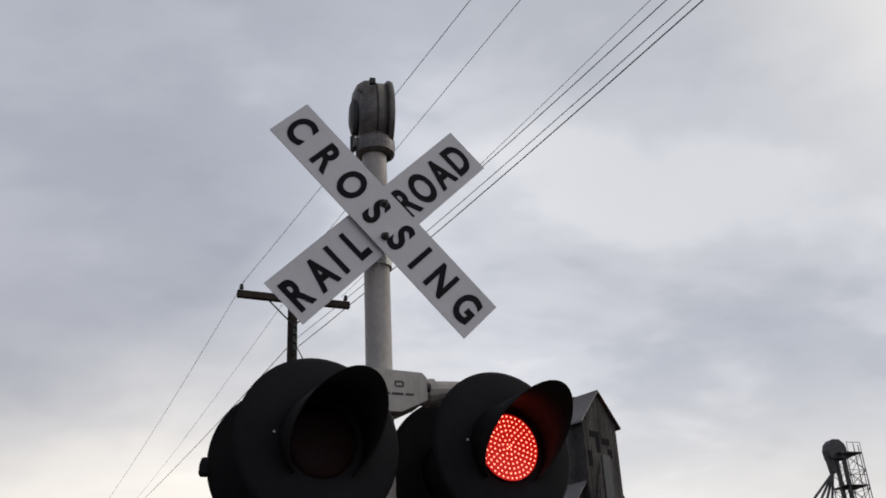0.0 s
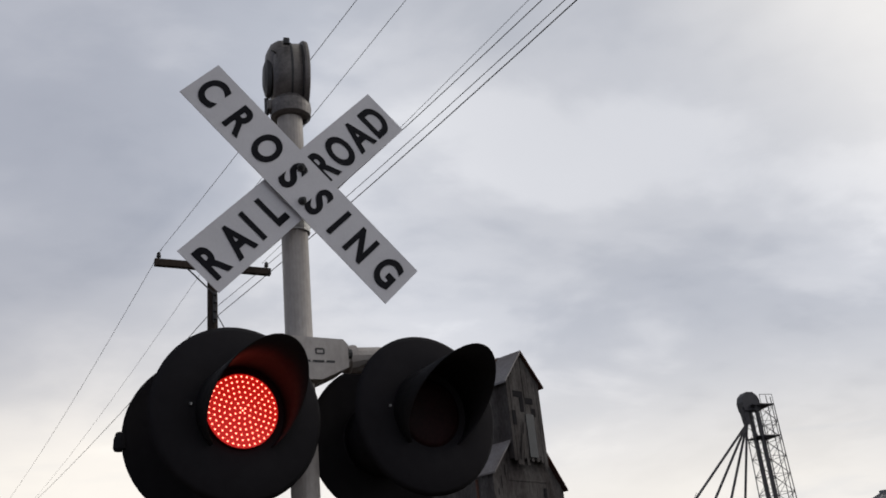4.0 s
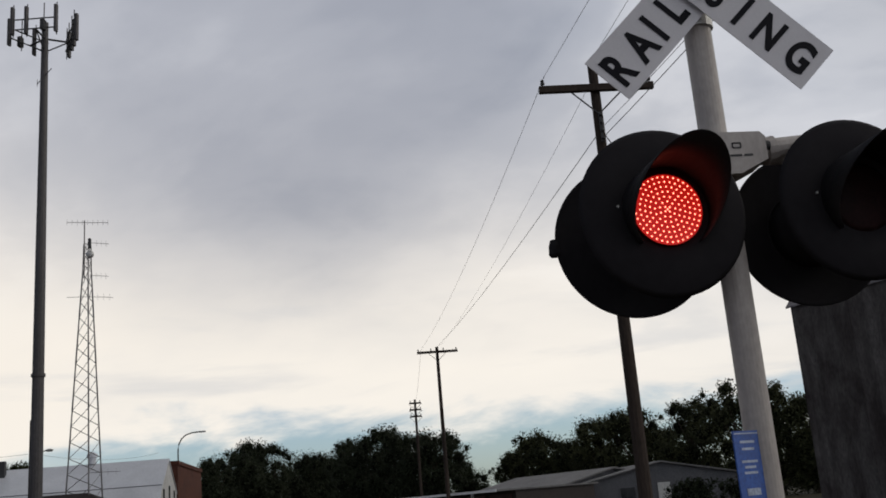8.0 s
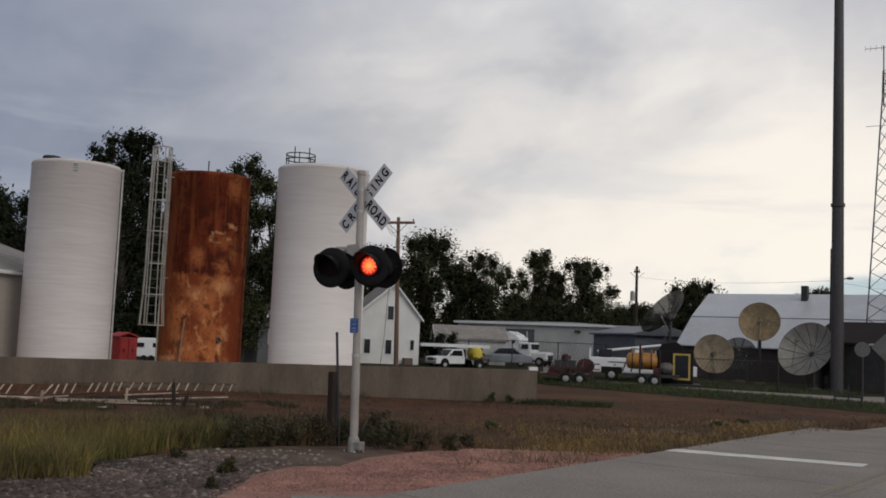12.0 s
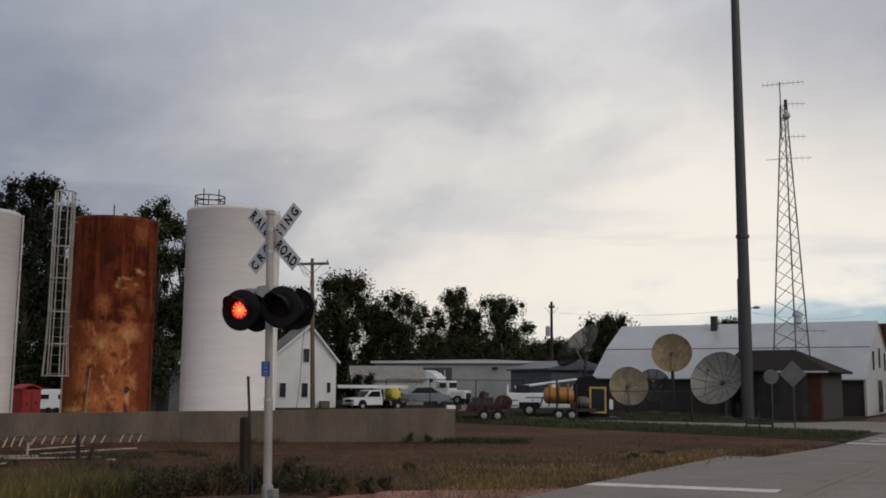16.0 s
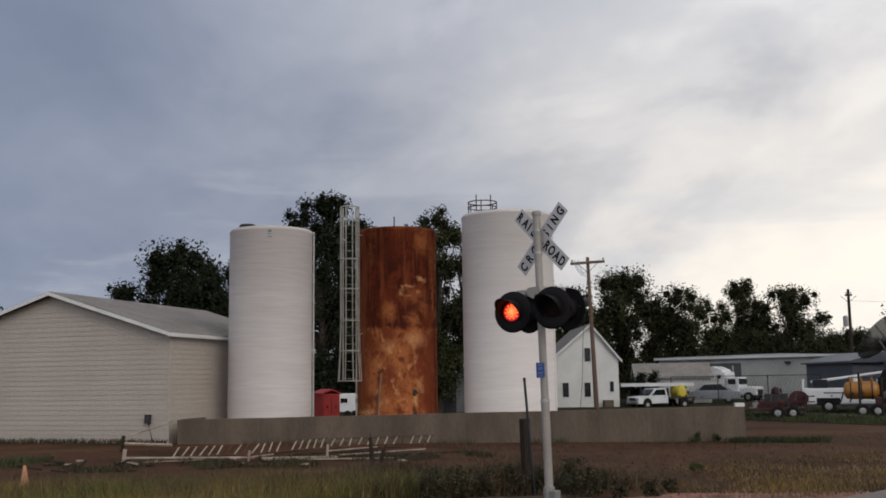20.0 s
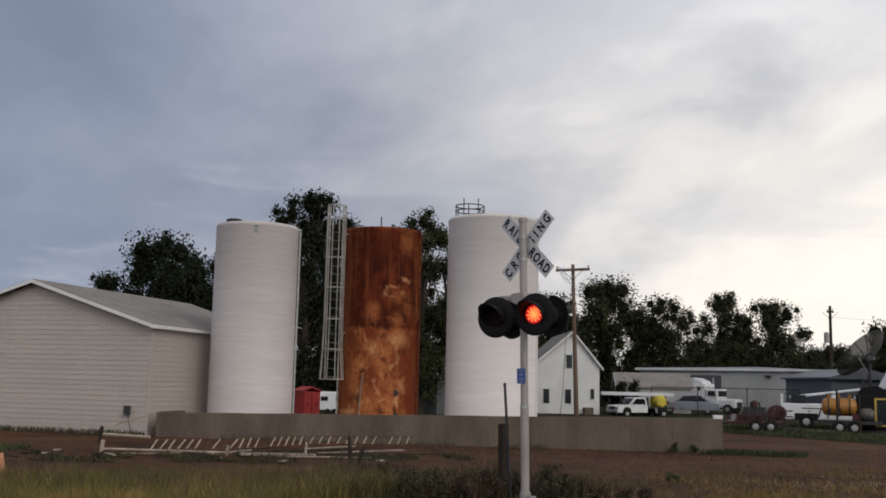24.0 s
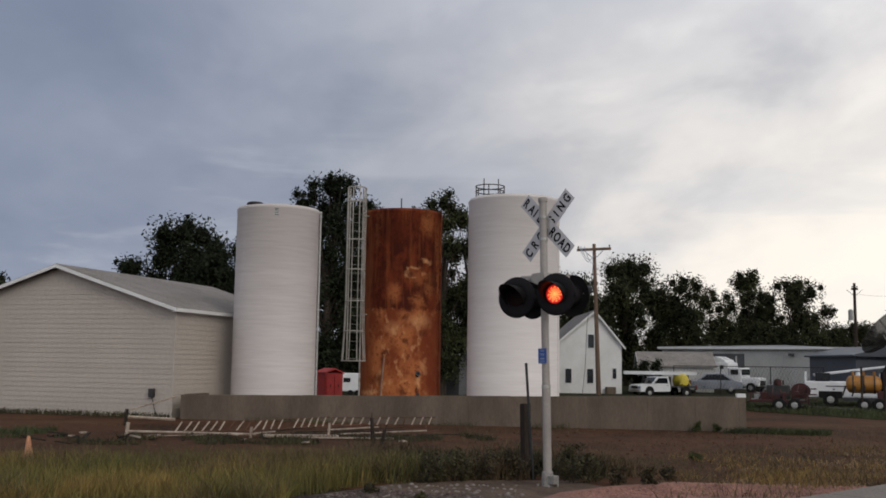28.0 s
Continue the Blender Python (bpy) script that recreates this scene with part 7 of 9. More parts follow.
def build_vehicles():
    x, y = at(65.2, 66)
    m = pose(x, y, -0.22, 0, 0, 66 + 30) @ Matrix.Diagonal((0.68, 0.78, 0.78, 1))
    p = pickup("flatbed_pickup", m, VAN_WHITE, "white flatbed pickup carrying a yellow tank", 6.0, False)
    part("spray_tank", lathe([(0.0, -0.75), (0.40, -0.70), (0.52, -0.5), (0.52, 0.5), (0.40, 0.70), (0.0, 0.75)], 20), PALE_YELLOW, p, "yellow plastic liquid tank", m=pose(1.9, 0.0, 1.35, 90, 0, 0))
    for dx in (1.35, 2.45):
        part("tank_strut", tubed((dx, -0.7, 1.0), (1.9, -0.55, 1.8), 0.04, n=6), PALE_YELLOW, p)
    part("red_pump", boxed(2.3, -0.4, 1.0, 2.8, 0.4, 1.4, 0.04), DARK_RED, p)
    x, y = at(62.6, 73)
    c = thing("car", pose(x, y, -0.09, 0, 0, 62), "small silver car parked by the fence", "car")
    part("body", side_body([(-2.1, 0.30), (-2.1, 0.72), (-1.1, 0.88), (1.6, 0.90), (2.1, 0.80), (2.1, 0.32)], -0.85, 0.85, 0.06), SILVER, c)
    part("cabin", side_body([(-1.0, 0.86), (-0.35, 1.38), (0.85, 1.40), (1.65, 0.88)], -0.75, 0.75, 0.08), SILVER, c)
    for s in (-1, 1):
        part("side_window", prism([(-0.70, 0.93), (-0.28, 1.30), (0.78, 1.32), (1.30, 0.93)], 0.02, Matrix.Translation((0, s * 0.757 - 0.01, 0))), GLASS_DARK, c)
        for xx in (-1.3, 1.3):
            wheel(c, xx, s * 0.74, 0.31, 0.31, 0.2, STEEL)
    # semi tractor
    x, y = at(61.5, 78)
    s = thing("semi_truck", pose(x, y, -0.09, 0, 0, 216) @ Matrix.Diagonal((0.72, 0.72, 0.74, 1)), "white semi truck tractor with a sleeper cab", "truck")
    part("sleeper", boxed(-0.15, -1.15, 0.9, 2.1, 1.15, 2.95, 0.14), VAN_WHITE, s)
    part("roof_fairing", side_body([(-0.1, 2.6), (2.05, 2.6), (2.05, 3.45), (1.2, 3.55), (0.3, 3.2)], -1.05, 1.05, 0.10), VAN_WHITE, s)
    part("cab", boxed(-1.5, -1.08, 0.8, -0.1, 1.08, 2.45, 0.16), VAN_WHITE, s)
    part("hood", boxed(-3.3, -0.95, 0.6, -1.45, 0.95, 1.5, 0.20), VAN_WHITE, s)
    for ys in (-1.12, 1.09):
        part("side_window", boxed(-1.2, ys, 1.75, -0.4, ys + 0.03, 2.25), GLASS_DARK, s)
        part("door_seam", boxed(-0.16, ys, 0.9, -0.10, ys + 0.03, 2.4), DARK_STEEL, s)
    part("windscreen", boxed(-1.53, -0.95, 1.72, -1.49, 0.95, 2.28), GLASS_DARK, s)
    part("sleeper_window", boxed(0.35, 1.14, 2.3, 0.75, 1.165, 2.65), GLASS_DARK, s)
    part("sleeper_window", lathe([(0.0, -0.01), (0.22, -0.01), (0.22, 0.01), (0.0, 0.01)], 16, "y"), GLASS_DARK, s, m=pose(0.3, -1.15, 2.45))
    part("exhaust_stack", tubed((0.0, -1.05, 0.9), (0.0, -1.05, 3.6), 0.08, n=10), STEEL, s)
    part("chassis", boxed(-3.0, -0.5, 0.5, 5.2, 0.5, 0.85), DARK_STEEL, s)
    part("grille", boxed(-3.34, -0.6, 0.7, -3.28, 0.6, 1.2), DARK_STEEL, s)
    for xx in (-2.5, 3.4, 4.6):
        for sy in (-1, 1):
            wheel(s, xx, sy * 1.0, 0.5, 0.5, 0.3, STEEL)
    # low red implement trailer
    x, y = at(59.05, 44.6)
    r = thing("implement_trailer", pose(x, y, -0.09, 0, 0, 58) @ Matrix.Diagonal((0.94, 0.9, 0.74, 1)), "dark red tandem trailer loaded with equipment", "trailer")
    part("deck", boxed(-1.3, -0.85, 0.50, 1.1, 0.85, 0.64, 0.02), DARK_RED, r)
    part("tongue", tubed((-1.3, 0, 0.5), (-1.8, 0, 0.42), 0.06, n=6), DARK_RED, r)
    for k in range(6):
        part("stake", boxed(-1.28 + 0.46 * k, -0.87, 0.64, -1.23 + 0.46 * k, -0.82, 1.0), DARK_RED, r)
    part("side_rail", boxed(-1.3, -0.88, 0.96, 1.1, -0.82, 1.02), DARK_RED, r)
    rng = random.Random(77)
    for i in range(9):
        sx, sz = rng.uniform(0.12, 0.32), rng.uniform(0.12, 0.5)
        cx = rng.uniform(-1.1, 0.6)
        cy = rng.uniform(-0.75, -0.45)
        part("load_crate", boxed(cx, cy, 0.64, cx + sx, cy + 0.25, 0.64 + sz, 0.02), rng.choice((DARK_RED, DARK_STEEL, RUST_TIN, GREY_BLOCK)), r)
    for i in range(4):
        cx = -0.9 + 0.5 * i
        part("load_bar", tubed((cx, -0.55, 0.65), (cx + rng.uniform(-0.3, 0.3), -0.3, 1.5 + rng.uniform(-0.2, 0.2)), 0.03, n=6), rng.choice((DARK_RED, DARK_STEEL)), r)
    part("engine", boxed(-0.6, -0.4, 0.70, 0.4, 0.5, 1.45, 0.06), DARK_STEEL, r, "dark engine block on the deck")
    part("reel", lathe([(0.0, -0.3), (0.42, -0.3), (0.42, -0.24), (0.2, -0.22), (0.2, 0.22), (0.42, 0.24), (0.42, 0.3), (0.0, 0.3)], 18, "y", False), DARK_RED, r, m=pose(0.85, 0.1, 1.15))
    part("white_jug", lathe([(0.0, 0.0), (0.16, 0.0), (0.16, 0.28), (0.06, 0.36), (0.0, 0.37)], 12), METAL_SIDING, r, m=pose(-0.95, -0.3, 0.66))
    part("white_jug", lathe([(0.0, 0.0), (0.16, 0.0), (0.16, 0.28), (0.06, 0.36), (0.0, 0.37)], 12), DARK_RED, r, m=pose(-0.1, -0.3, 1.45))
    for xx in (-0.05, 0.58):
        for sy in (-1, 1):
            wheel(r, xx, sy * 0.90, 0.29, 0.29, 0.18)
    part("rack_frame", boxed(1.12, -0.8, 0.4, 1.18, 0.8, 1.4), DARK_RED, r)
    for k in range(3):
        part("rack_bar", boxed(1.12, -0.84, 0.65 + 0.3 * k, 1.5, -0.80, 0.71 + 0.3 * k), DARK_RED, r)
    # white utility truck with boom
    x, y = at(56.1, 52)
    u = thing("utility_truck", pose(x, y, -0.09, 0, 0, 56) @ Matrix.Diagonal((0.95, 0.95, 0.82, 1)), "white utility truck with service body and boom", "truck")
    part("service_body", boxed(-1.6, -1.05, 0.55, 1.9, 1.05, 1.45, 0.04), VAN_WHITE, u)
    part("cab", side_body([(1.9, 0.5), (4.0, 0.5), (4.0, 1.1), (3.2, 1.2), (2.7, 1.9), (1.9, 1.95)], -1.0, 1.0, 0.06), VAN_WHITE, u)
    for k in range(4):
        d = part("locker_door", boxed(-1.5 + 0.86 * k, -1.075, 0.65, -0.70 + 0.86 * k, -1.052, 1.38), VAN_WHITE, u)
        part("latch", boxed(-1.15 + 0.86 * k, -1.10, 0.98, -1.05 + 0.86 * k, -1.076, 1.05), DARK_STEEL, d)
    part("name_bar", boxed(-0.6, -1.085, 1.15, 0.6, -1.077, 1.22), GREY_BLOCK, u)
    part("rack_window", boxed(-1.1, -0.9, 1.46, -0.4, 0.9, 1.95), GLASS_DARK, u)
    part("pipe_rack", boxed(-1.6, -0.95, 1.45, -1.5, 0.95, 2.0), VAN_WHITE, u)
    part("boom", tubed((-1.2, -0.2, 1.8), (2.9, -0.2, 2.45), 0.08, 0.06, 8), VAN_WHITE, u, "long white boom resting over the truck")
    part("boom_mast", tubed((0.9, -0.2, 1.4), (0.9, -0.2, 2.12), 0.12, n=10), VAN_WHITE, u)
    for xx in (-0.4, 3.2):
        for sy in (-1, 1):
            wheel(u, xx, sy * 0.95, 0.36, 0.36, 0.26, STEEL)
    part("wheel_arch", boxed(-0.95, -1.08, 0.5, 0.15, -1.053, 0.9), TYRE, u)
    # orange tank trailer
    x, y = at(54.55, 46.8)
    o = thing("tank_trailer", pose(x, y, -0.09, 0, 0, 55) @ Matrix.Diagonal((0.94, 0.94, 0.86, 1)), "orange-yellow liquid tank on a tandem trailer", "trailer")
    part("tank", lathe([(0.0, -0.76), (0.24, -0.74), (0.40, -0.64), (0.44, -0.48), (0.44, 0.48), (0.40, 0.64), (0.24, 0.74), (0.0, 0.76)], 24), YELLOW, o, "orange-yellow horizontal tank", m=pose(-0.3, 0, 1.32, 0, 90, 0)).data.shade_smooth()
    for xx in (-0.75, -0.3, 0.15):
        part("strap", lathe([(0.445, -0.03), (0.46, -0.03), (0.46, 0.03), (0.445, 0.03)], 24, close=False), DARK_STEEL, o, m=pose(xx, 0, 1.32, 0, 90, 0))
        part("fitting", tubed((xx, -0.1, 1.72), (xx, -0.1, 1.96), 0.06, n=8), YELLOW, o)
    part("top_pipe", tubed((-0.85, -0.1, 1.95), (0.3, -0.1, 1.95), 0.03, n=6), DARK_STEEL, o)
    part("white_tank", lathe([(0.0, -0.26), (0.22, -0.24), (0.31, -0.1), (0.31, 0.2), (0.2, 0.34), (0.0, 0.38)], 18), BELL_GREY, o, "small white nurse tank", m=pose(0.82, -0.3, 0.98, 0, 90, 0))
    part("frame", boxed(-1.2, -0.75, 0.5, 1.5, 0.75, 0.66), DARK_STEEL, o)
    part("pump", boxed(0.25, -0.7, 0.66, 0.55, 0.3, 1.0, 0.04), DARK_RED, o)
    for k in range(3):
        part("hose", tubed((-1.2 + 0.4 * k, -0.82, 0.75), (-1.05 + 0.4 * k, -0.86, 1.25), 0.035, n=6), DARK_STEEL, o)
    for xx in (-0.30, 0.32):
        for sy in (-1, 1):
            wheel(o, xx, sy * 0.80, 0.30, 0.30, 0.18)
    # dark machine with a yellow door frame
    x, y = at(52.7, 47.5)
    k = thing("machine_cabin", pose(x, y, -0.09, 0, 0, 52) @ Matrix.Diagonal((0.84, 0.84, 0.86, 1)), "dark machine cabin with a yellow door frame", "machinery")
    part("cabin", boxed(-1.35, -0.6, 0.2, 0.62, 1.4, 1.95, 0.08), BLACK, k)
    part("engine_cover", side_body([(-1.25, 1.94), (-1.1, 2.28), (-0.3, 2.42), (0.05, 2.2), (0.1, 1.94)], -0.4, 1.1, 0.05), BLACK, k)
    part("exhaust_pipe", tubed((-0.95, -0.2, 2.2), (-0.95, -0.2, 2.75), 0.05, n=8), DARK_STEEL, k)
    part("opening", boxed(-0.36, -0.63, 0.5, 0.36, -0.605, 1.7), GLASS_DARK, k)
    for x0, z0, x1, z1 in ((-0.46, 0.4, -0.36, 1.8), (0.36, 0.4, 0.46, 1.8), (-0.36, 1.7, 0.36, 1.8), (-0.36, 0.4, 0.36, 0.5)):
        part("door_frame", boxed(x0, -0.66, z0, x1, -0.61, z1), FRAME_YELLOW, k, "yellow steel frame")
    part("skid", boxed(-1.8, -0.8, 0.0, 1.0, 1.4, 0.2), DARK_STEEL, k)
    # pickup standing on the road's far side
    x, y = road_xy(65.5, -7.2)
    pickup("parked_pickup", pose(x, y, -0.06, 0, 0, -60) @ Matrix.Diagonal((0.76, 0.76, 0.80, 1)), SILVER, "silver pickup parked at the roadside", 5.3)
    x, y = road_xy(112, -7.6)
    pickup("parked_pickup", pose(x, y, -0.05, 0, 0, -60), DARK_RED, "dark red pickup parked further along the road", 5.3)


def fence_line(points, h, label, wires=True):
    t = thing("chain_link_fence", pose(0, 0, -0.09), label, "fence", "fences")
    post = mesh_of("post", tubed((0, 0, 0), (0, 0, h), 0.035, n=6), DARK_STEEL)
    strands = bmesh.new()
    for a, b in zip(points, points[1:]):
        a, b = Vector(a), Vector(b)
        n = max(2, int((b - a).length / 2.6))
        for k in range(n + 1):
            p = a.lerp(b, k / n)
            part("post", post, None, t, m=pose(p.x, p.y, 0))
        part("top_rail", tubed((a.x, a.y, h - 0.03), (b.x, b.y, h - 0.03), 0.025, n=5), DARK_STEEL, t)
        if wires:
            ln = (b - a).length
            for k in range(int(ln / 0.22)):
                p, q = a.lerp(b, k * 0.22 / ln), a.lerp(b, min(1, (k * 0.22 + 0.9) / ln))
                tube(strands, (p.x, p.y, 0.05), (q.x, q.y, h - 0.05), 0.006, n=3, caps=False)
                tube(strands, (q.x, q.y, 0.05), (p.x, p.y, h - 0.05), 0.006, n=3, caps=False)
    if wires:
        tagged(part("mesh_wire", strands, DARK_STEEL, t), kind="stuff")


def build_fences():
    fence_line([at(64.6, 70), at(56.8, 66)], 1.9, "tall chain-link fence in front of the trucks")
    fence_line([at(52.5, 51.5), at(46.0, 53.8)], 1.35, "low chain-link fence round the dishes")
    for az, d, h in ((58.9, 47.5, 0.9), (55.0, 46, 1.55), (53.9, 45.5, 1.35), (47.6, 47, 1.0)):
        x, y = at(az, d)
        f = thing("fence_post", pose(x, y, -0.09), "lone weathered wooden fence post", "fence post", "lone posts")
        part("post", tubed((0, 0, 0), (0, 0, h + 0.3), 0.05, 0.042, 8), POLE_WOOD, f)
        part("cap", lathe([(0.042, h + 0.3), (0.035, h + 0.33), (0.0, h + 0.34)], 8, close=False), POLE_WOOD, f)


SIGN_BACK = mat("dull_sign_back", (0.17, 0.165, 0.16), (0.13, 0.125, 0.12), 2, 30, 0.6, 0.2, 0.03)


def back_sign(az, d, z, size, kind_label, shape="diamond", face=75, material=SIGN_BACK):
    x, y = at(az, d)
    t = thing("road_sign", pose(x, y, -0.09, 0, 0, face), kind_label, "road sign", "road signs")
    part("post", boxed(-0.025, -0.025, 0, 0.025, 0.025, z + size * 0.5), MONO_STEEL, t)
    if shape == "diamond":
        bm = prism([(0, z - size), (size, z), (0, z + size), (-size, z)], 0.012, Matrix.Translation((0, 0.04, 0)))
    elif shape == "round":
        bm = lathe([(0.0, -0.055), (size, -0.055), (size, -0.04), (0.0, -0.04)], 28, "y", False)
        bmesh.ops.translate(bm, verts=bm.verts, vec=(0, 0, z))
    else:
        bm = boxed(-size, 0.04, z - size, size, 0.052, z + size)
    part("plate", bm, material, t)
    part("bolt", tubed((0, 0.03, z + 0.15), (0, 0.0, z + 0.15), 0.02, n=6), DARK_STEEL, t)
    return t


def build_signs():
    back_sign(42.3, 37, 2.08, 0.46, "bare grey back of a diamond road sign", "diamond", 212)
    back_sign(43.4, 39, 2.0, 0.27, "bare grey back of a round road sign", "round", 212)
    x, y = at(44.1, 37.5)
    b = thing("road_sign", pose(x, y, -0.09, 0, 0, 40), "short steel posts of a low sign frame", "road sign", "road signs")
    for dx in (-0.45, 0.0, 0.42):
        part("post", boxed(dx - 0.025, -0.025, 0, dx + 0.025, 0.025, 0.55 if dx else 0.75), DARK_STEEL, b)
    part("rail", boxed(-0.45, -0.02, 0.30, 0.42, 0.02, 0.36), DARK_STEEL, b)
    o = back_sign(26.5, 63, 1.75, 0.42, "orange diamond warning sign at the roadside", "diamond", 212, ORANGE)
    part("symbol", boxed(-0.14, 0.055, 1.6, 0.14, 0.06, 1.9), DARK_STEEL, o)


def build_clutter():
    pale = mat("peeling_white_pipe", (0.42, 0.345, 0.28), (0.22, 0.165, 0.13), 3, 40, 0.7, 0.1, 0.2)
    rng = random.Random(21)

    rail_rust = mat("rusted_ladder_rail", (0.13, 0.075, 0.048), (0.07, 0.04, 0.028), 3, 40, 0.85, 0.1, 0.2)

    def ladder(p, q, rungs, z0, z1, height, slant):
        """A length of ladder tipped up on its edge; the rungs lean along it."""
        p, q = Vector((*p, z0)), Vector((*q, z1))
        t = thing("broken_ladder", Matrix.Identity(4), "broken length of pale ladder lying in the dirt", "ladder", "fallen ladders")
        along = (q - p).normalized()
        side = along * slant + Vector((-0.16, 0.0, height))
        part("rail", tubed(p, q, 0.018, n=6), rail_rust, t)
        part("rail", tubed(p + side, q + side, 0.016, n=6), rail_rust, t)
        for k in range(rungs):
            a = p.lerp(q, (k + 0.5) / rungs)
            wob = along * rng.uniform(-0.03, 0.03)
            part("rung", tubed(a, a + side + wob, 0.021, n=6), pale if rng.random() > 0.15 else rail_rust, t)
        for f in (0.08, 0.5, 0.93):
            a = p.lerp(q, f)
            part("leg", tubed(a, (a.x + 0.06, a.y + rng.uniform(-0.06, 0.06), -0.14), 0.022, n=5), rail_rust, t)
    ladder((-25.3, -1.10), (-25.3, 0.95), 10, -0.07, -0.04, 0.22, 0.16)
    ladder((-25.35, 0.98), (-26.6, 2.75), 9, -0.04, -0.02, 0.22, 0.15)
    ladder((-26.6, 2.80), (-27.3, 5.75), 12, 0.0, -0.02, 0.19, 0.12)
    beam = thing("fallen_beam", Matrix.Identity(4), "long pale pipe lying on short stubs in the dirt", "pipe", "fallen pipes")
    part("pipe", tubed((-23.8, -2.0, 0.04), (-23.5, 0.85, -0.01), 0.030, n=8), pale, beam)
    part("stub", tubed((-23.8, -2.0, -0.12), (-23.82, -1.97, 0.24), 0.045, n=7), pale, beam)
    part("stub", tubed((-23.5, 0.72, -0.12), (-23.5, 0.74, 0.16), 0.035, n=7), pale, beam)
    part("stub", tubed((-23.6, -0.6, -0.12), (-23.6, -0.55, 0.02), 0.03, n=7), POLE_WOOD, beam)
    upright = thing("leaning_pipe", Matrix.Identity(4), "short pale pipe stuck upright in the dirt", "pipe", "fallen pipes")
    part("pipe", tubed((-23.4, 2.48, -0.14), (-23.42, 2.50, 0.26), 0.030, n=7), pale, upright)
    part("cap", tubed((-23.42, 2.50, 0.26), (-23.42, 2.50, 0.28), 0.036, n=7), rail_rust, upright)
    heap = thing("pipe_heap", pose(-23.9, 0.2, -0.09), "tangle of rusty and pale pipes in the dirt", "scrap")
    for k in range(22):
        a = Vector((rng.uniform(-1.2, 1.0), rng.uniform(-2.9, 4.4), rng.uniform(0.02, 0.10)))
        ang = rng.gauss(1.72, 0.30)
        ln = rng.uniform(0.5, 2.4)
        part("pipe", tubed(a, a + Vector((math.cos(ang) * ln, math.sin(ang) * ln, rng.uniform(-0.02, 0.08))), rng.uniform(0.010, 0.024), n=5), rng.choice((pale, RUST_TIN, POLE_WOOD)), heap)
    bent = thing("bent_pipe_frame", pose(-28.0, -2.4, -0.20), "bent pale pipe frame leaning by the wall", "scrap")
    for a, b, r in (((0, 0, 0.48), (-1.2, 1.25, 0.84), 0.022), ((0, 0, 0.34), (-0.5, 1.25, 0.24), 0.045), ((0, 0, 0.0), (0, 0.04, 0.54), 0.05)):
        part("pipe", tubed(a, b, r, n=6), pale if r < 0.05 else POLE_WOOD, bent)
    for x, y, h, lean in ((-21.0, 3.16, 0.60, 5), (-20.98, 3.32, 0.36, -12)):
        p = thing("stump_post", pose(x, y, -0.09, lean, 3, 0), "short splintered wooden post", "post", "splintered posts")
        part("post", tubed((0, 0, -0.05), (0, 0, h), 0.050, 0.036, 7), POLE_WOOD, p)
        part("splinter", tubed((0.015, 0, h - 0.1), (0.03, 0.01, h + 0.12), 0.02, 0.006, 5), POLE_WOOD, p)
    # boards and rubble
    heap = thing("rubble_heap", pose(-22.8, -1.8, -0.09), "broken pale boards and rubble in the weeds", "rubble")
    for k in range(34):
        a = (rng.gauss(0, 0.9), rng.gauss(0.3, 2.2), rng.uniform(0.0, 0.10))
        s = rng.uniform(0.05, 0.26)
        part("fragment", boxed(-s, -0.035, -0.012, s, 0.035, 0.016), rng.choice((pale, POLE_WOOD, POLE_WOOD)), heap, m=pose(*a, rng.uniform(-15, 15), rng.uniform(-10, 10), rng.uniform(0, 180)))
    plank = thing("fallen_plank", pose(-23.3, 1.85, -0.03, 0, 1, 98), "long pale plank lying in the dirt", "plank")
    part("plank", boxed(-0.85, -0.12, -0.03, 0.85, 0.12, 0.03, 0.008), pale, plank)
    c = thing("traffic_cone", pose(-18.1, -3.06, -0.09, 3, -2, 0) @ Matrix.Diagonal((0.62, 0.62, 0.62, 1)), "faded orange traffic cone in the grass", "traffic cone")
    part("cone", lathe([(0.0, 0.03), (0.15, 0.03), (0.13, 0.10), (0.045, 0.68), (0.03, 0.71), (0.0, 0.71)], 18, close=False), CONE, c)
    part("base", boxed(-0.19, -0.19, 0.0, 0.19, 0.19, 0.035, 0.01), CONE, c)
    # old timber and an iron rod behind the far signal
    t = thing("timber_post", pose(*at(72.9, 16.3), -0.1, 0, -2, 20), "thick weathered timber post behind the signal", "post")
    part("post", boxed(-0.068, -0.068, -0.05, 0.068, 0.068, 1.13, 0.03), POLE_WOOD, t)
    part("split", boxed(0.064, 0.012, 0.2, 0.0705, 0.020, 1.10), BLACK, t)
    rx, ry = at(72.45, 15.6)
    r = thing("iron_rod", pose(rx, ry - 0.02, -0.1, 4.0, 0, 0), "thin dark iron rod standing in the ground", "rod")
    part("rod", tubed((0, 0, -0.05), (0, 0, 1.74), 0.021, n=8), DARK_STEEL, r)
    part("cap", lathe([(0.019, 1.72), (0.024, 1.74), (0.024, 1.77), (0.0, 1.78)], 8, close=False), DARK_STEEL, r)


build_dishes()
build_vehicles()
build_fences()
build_signs()
build_clutter()


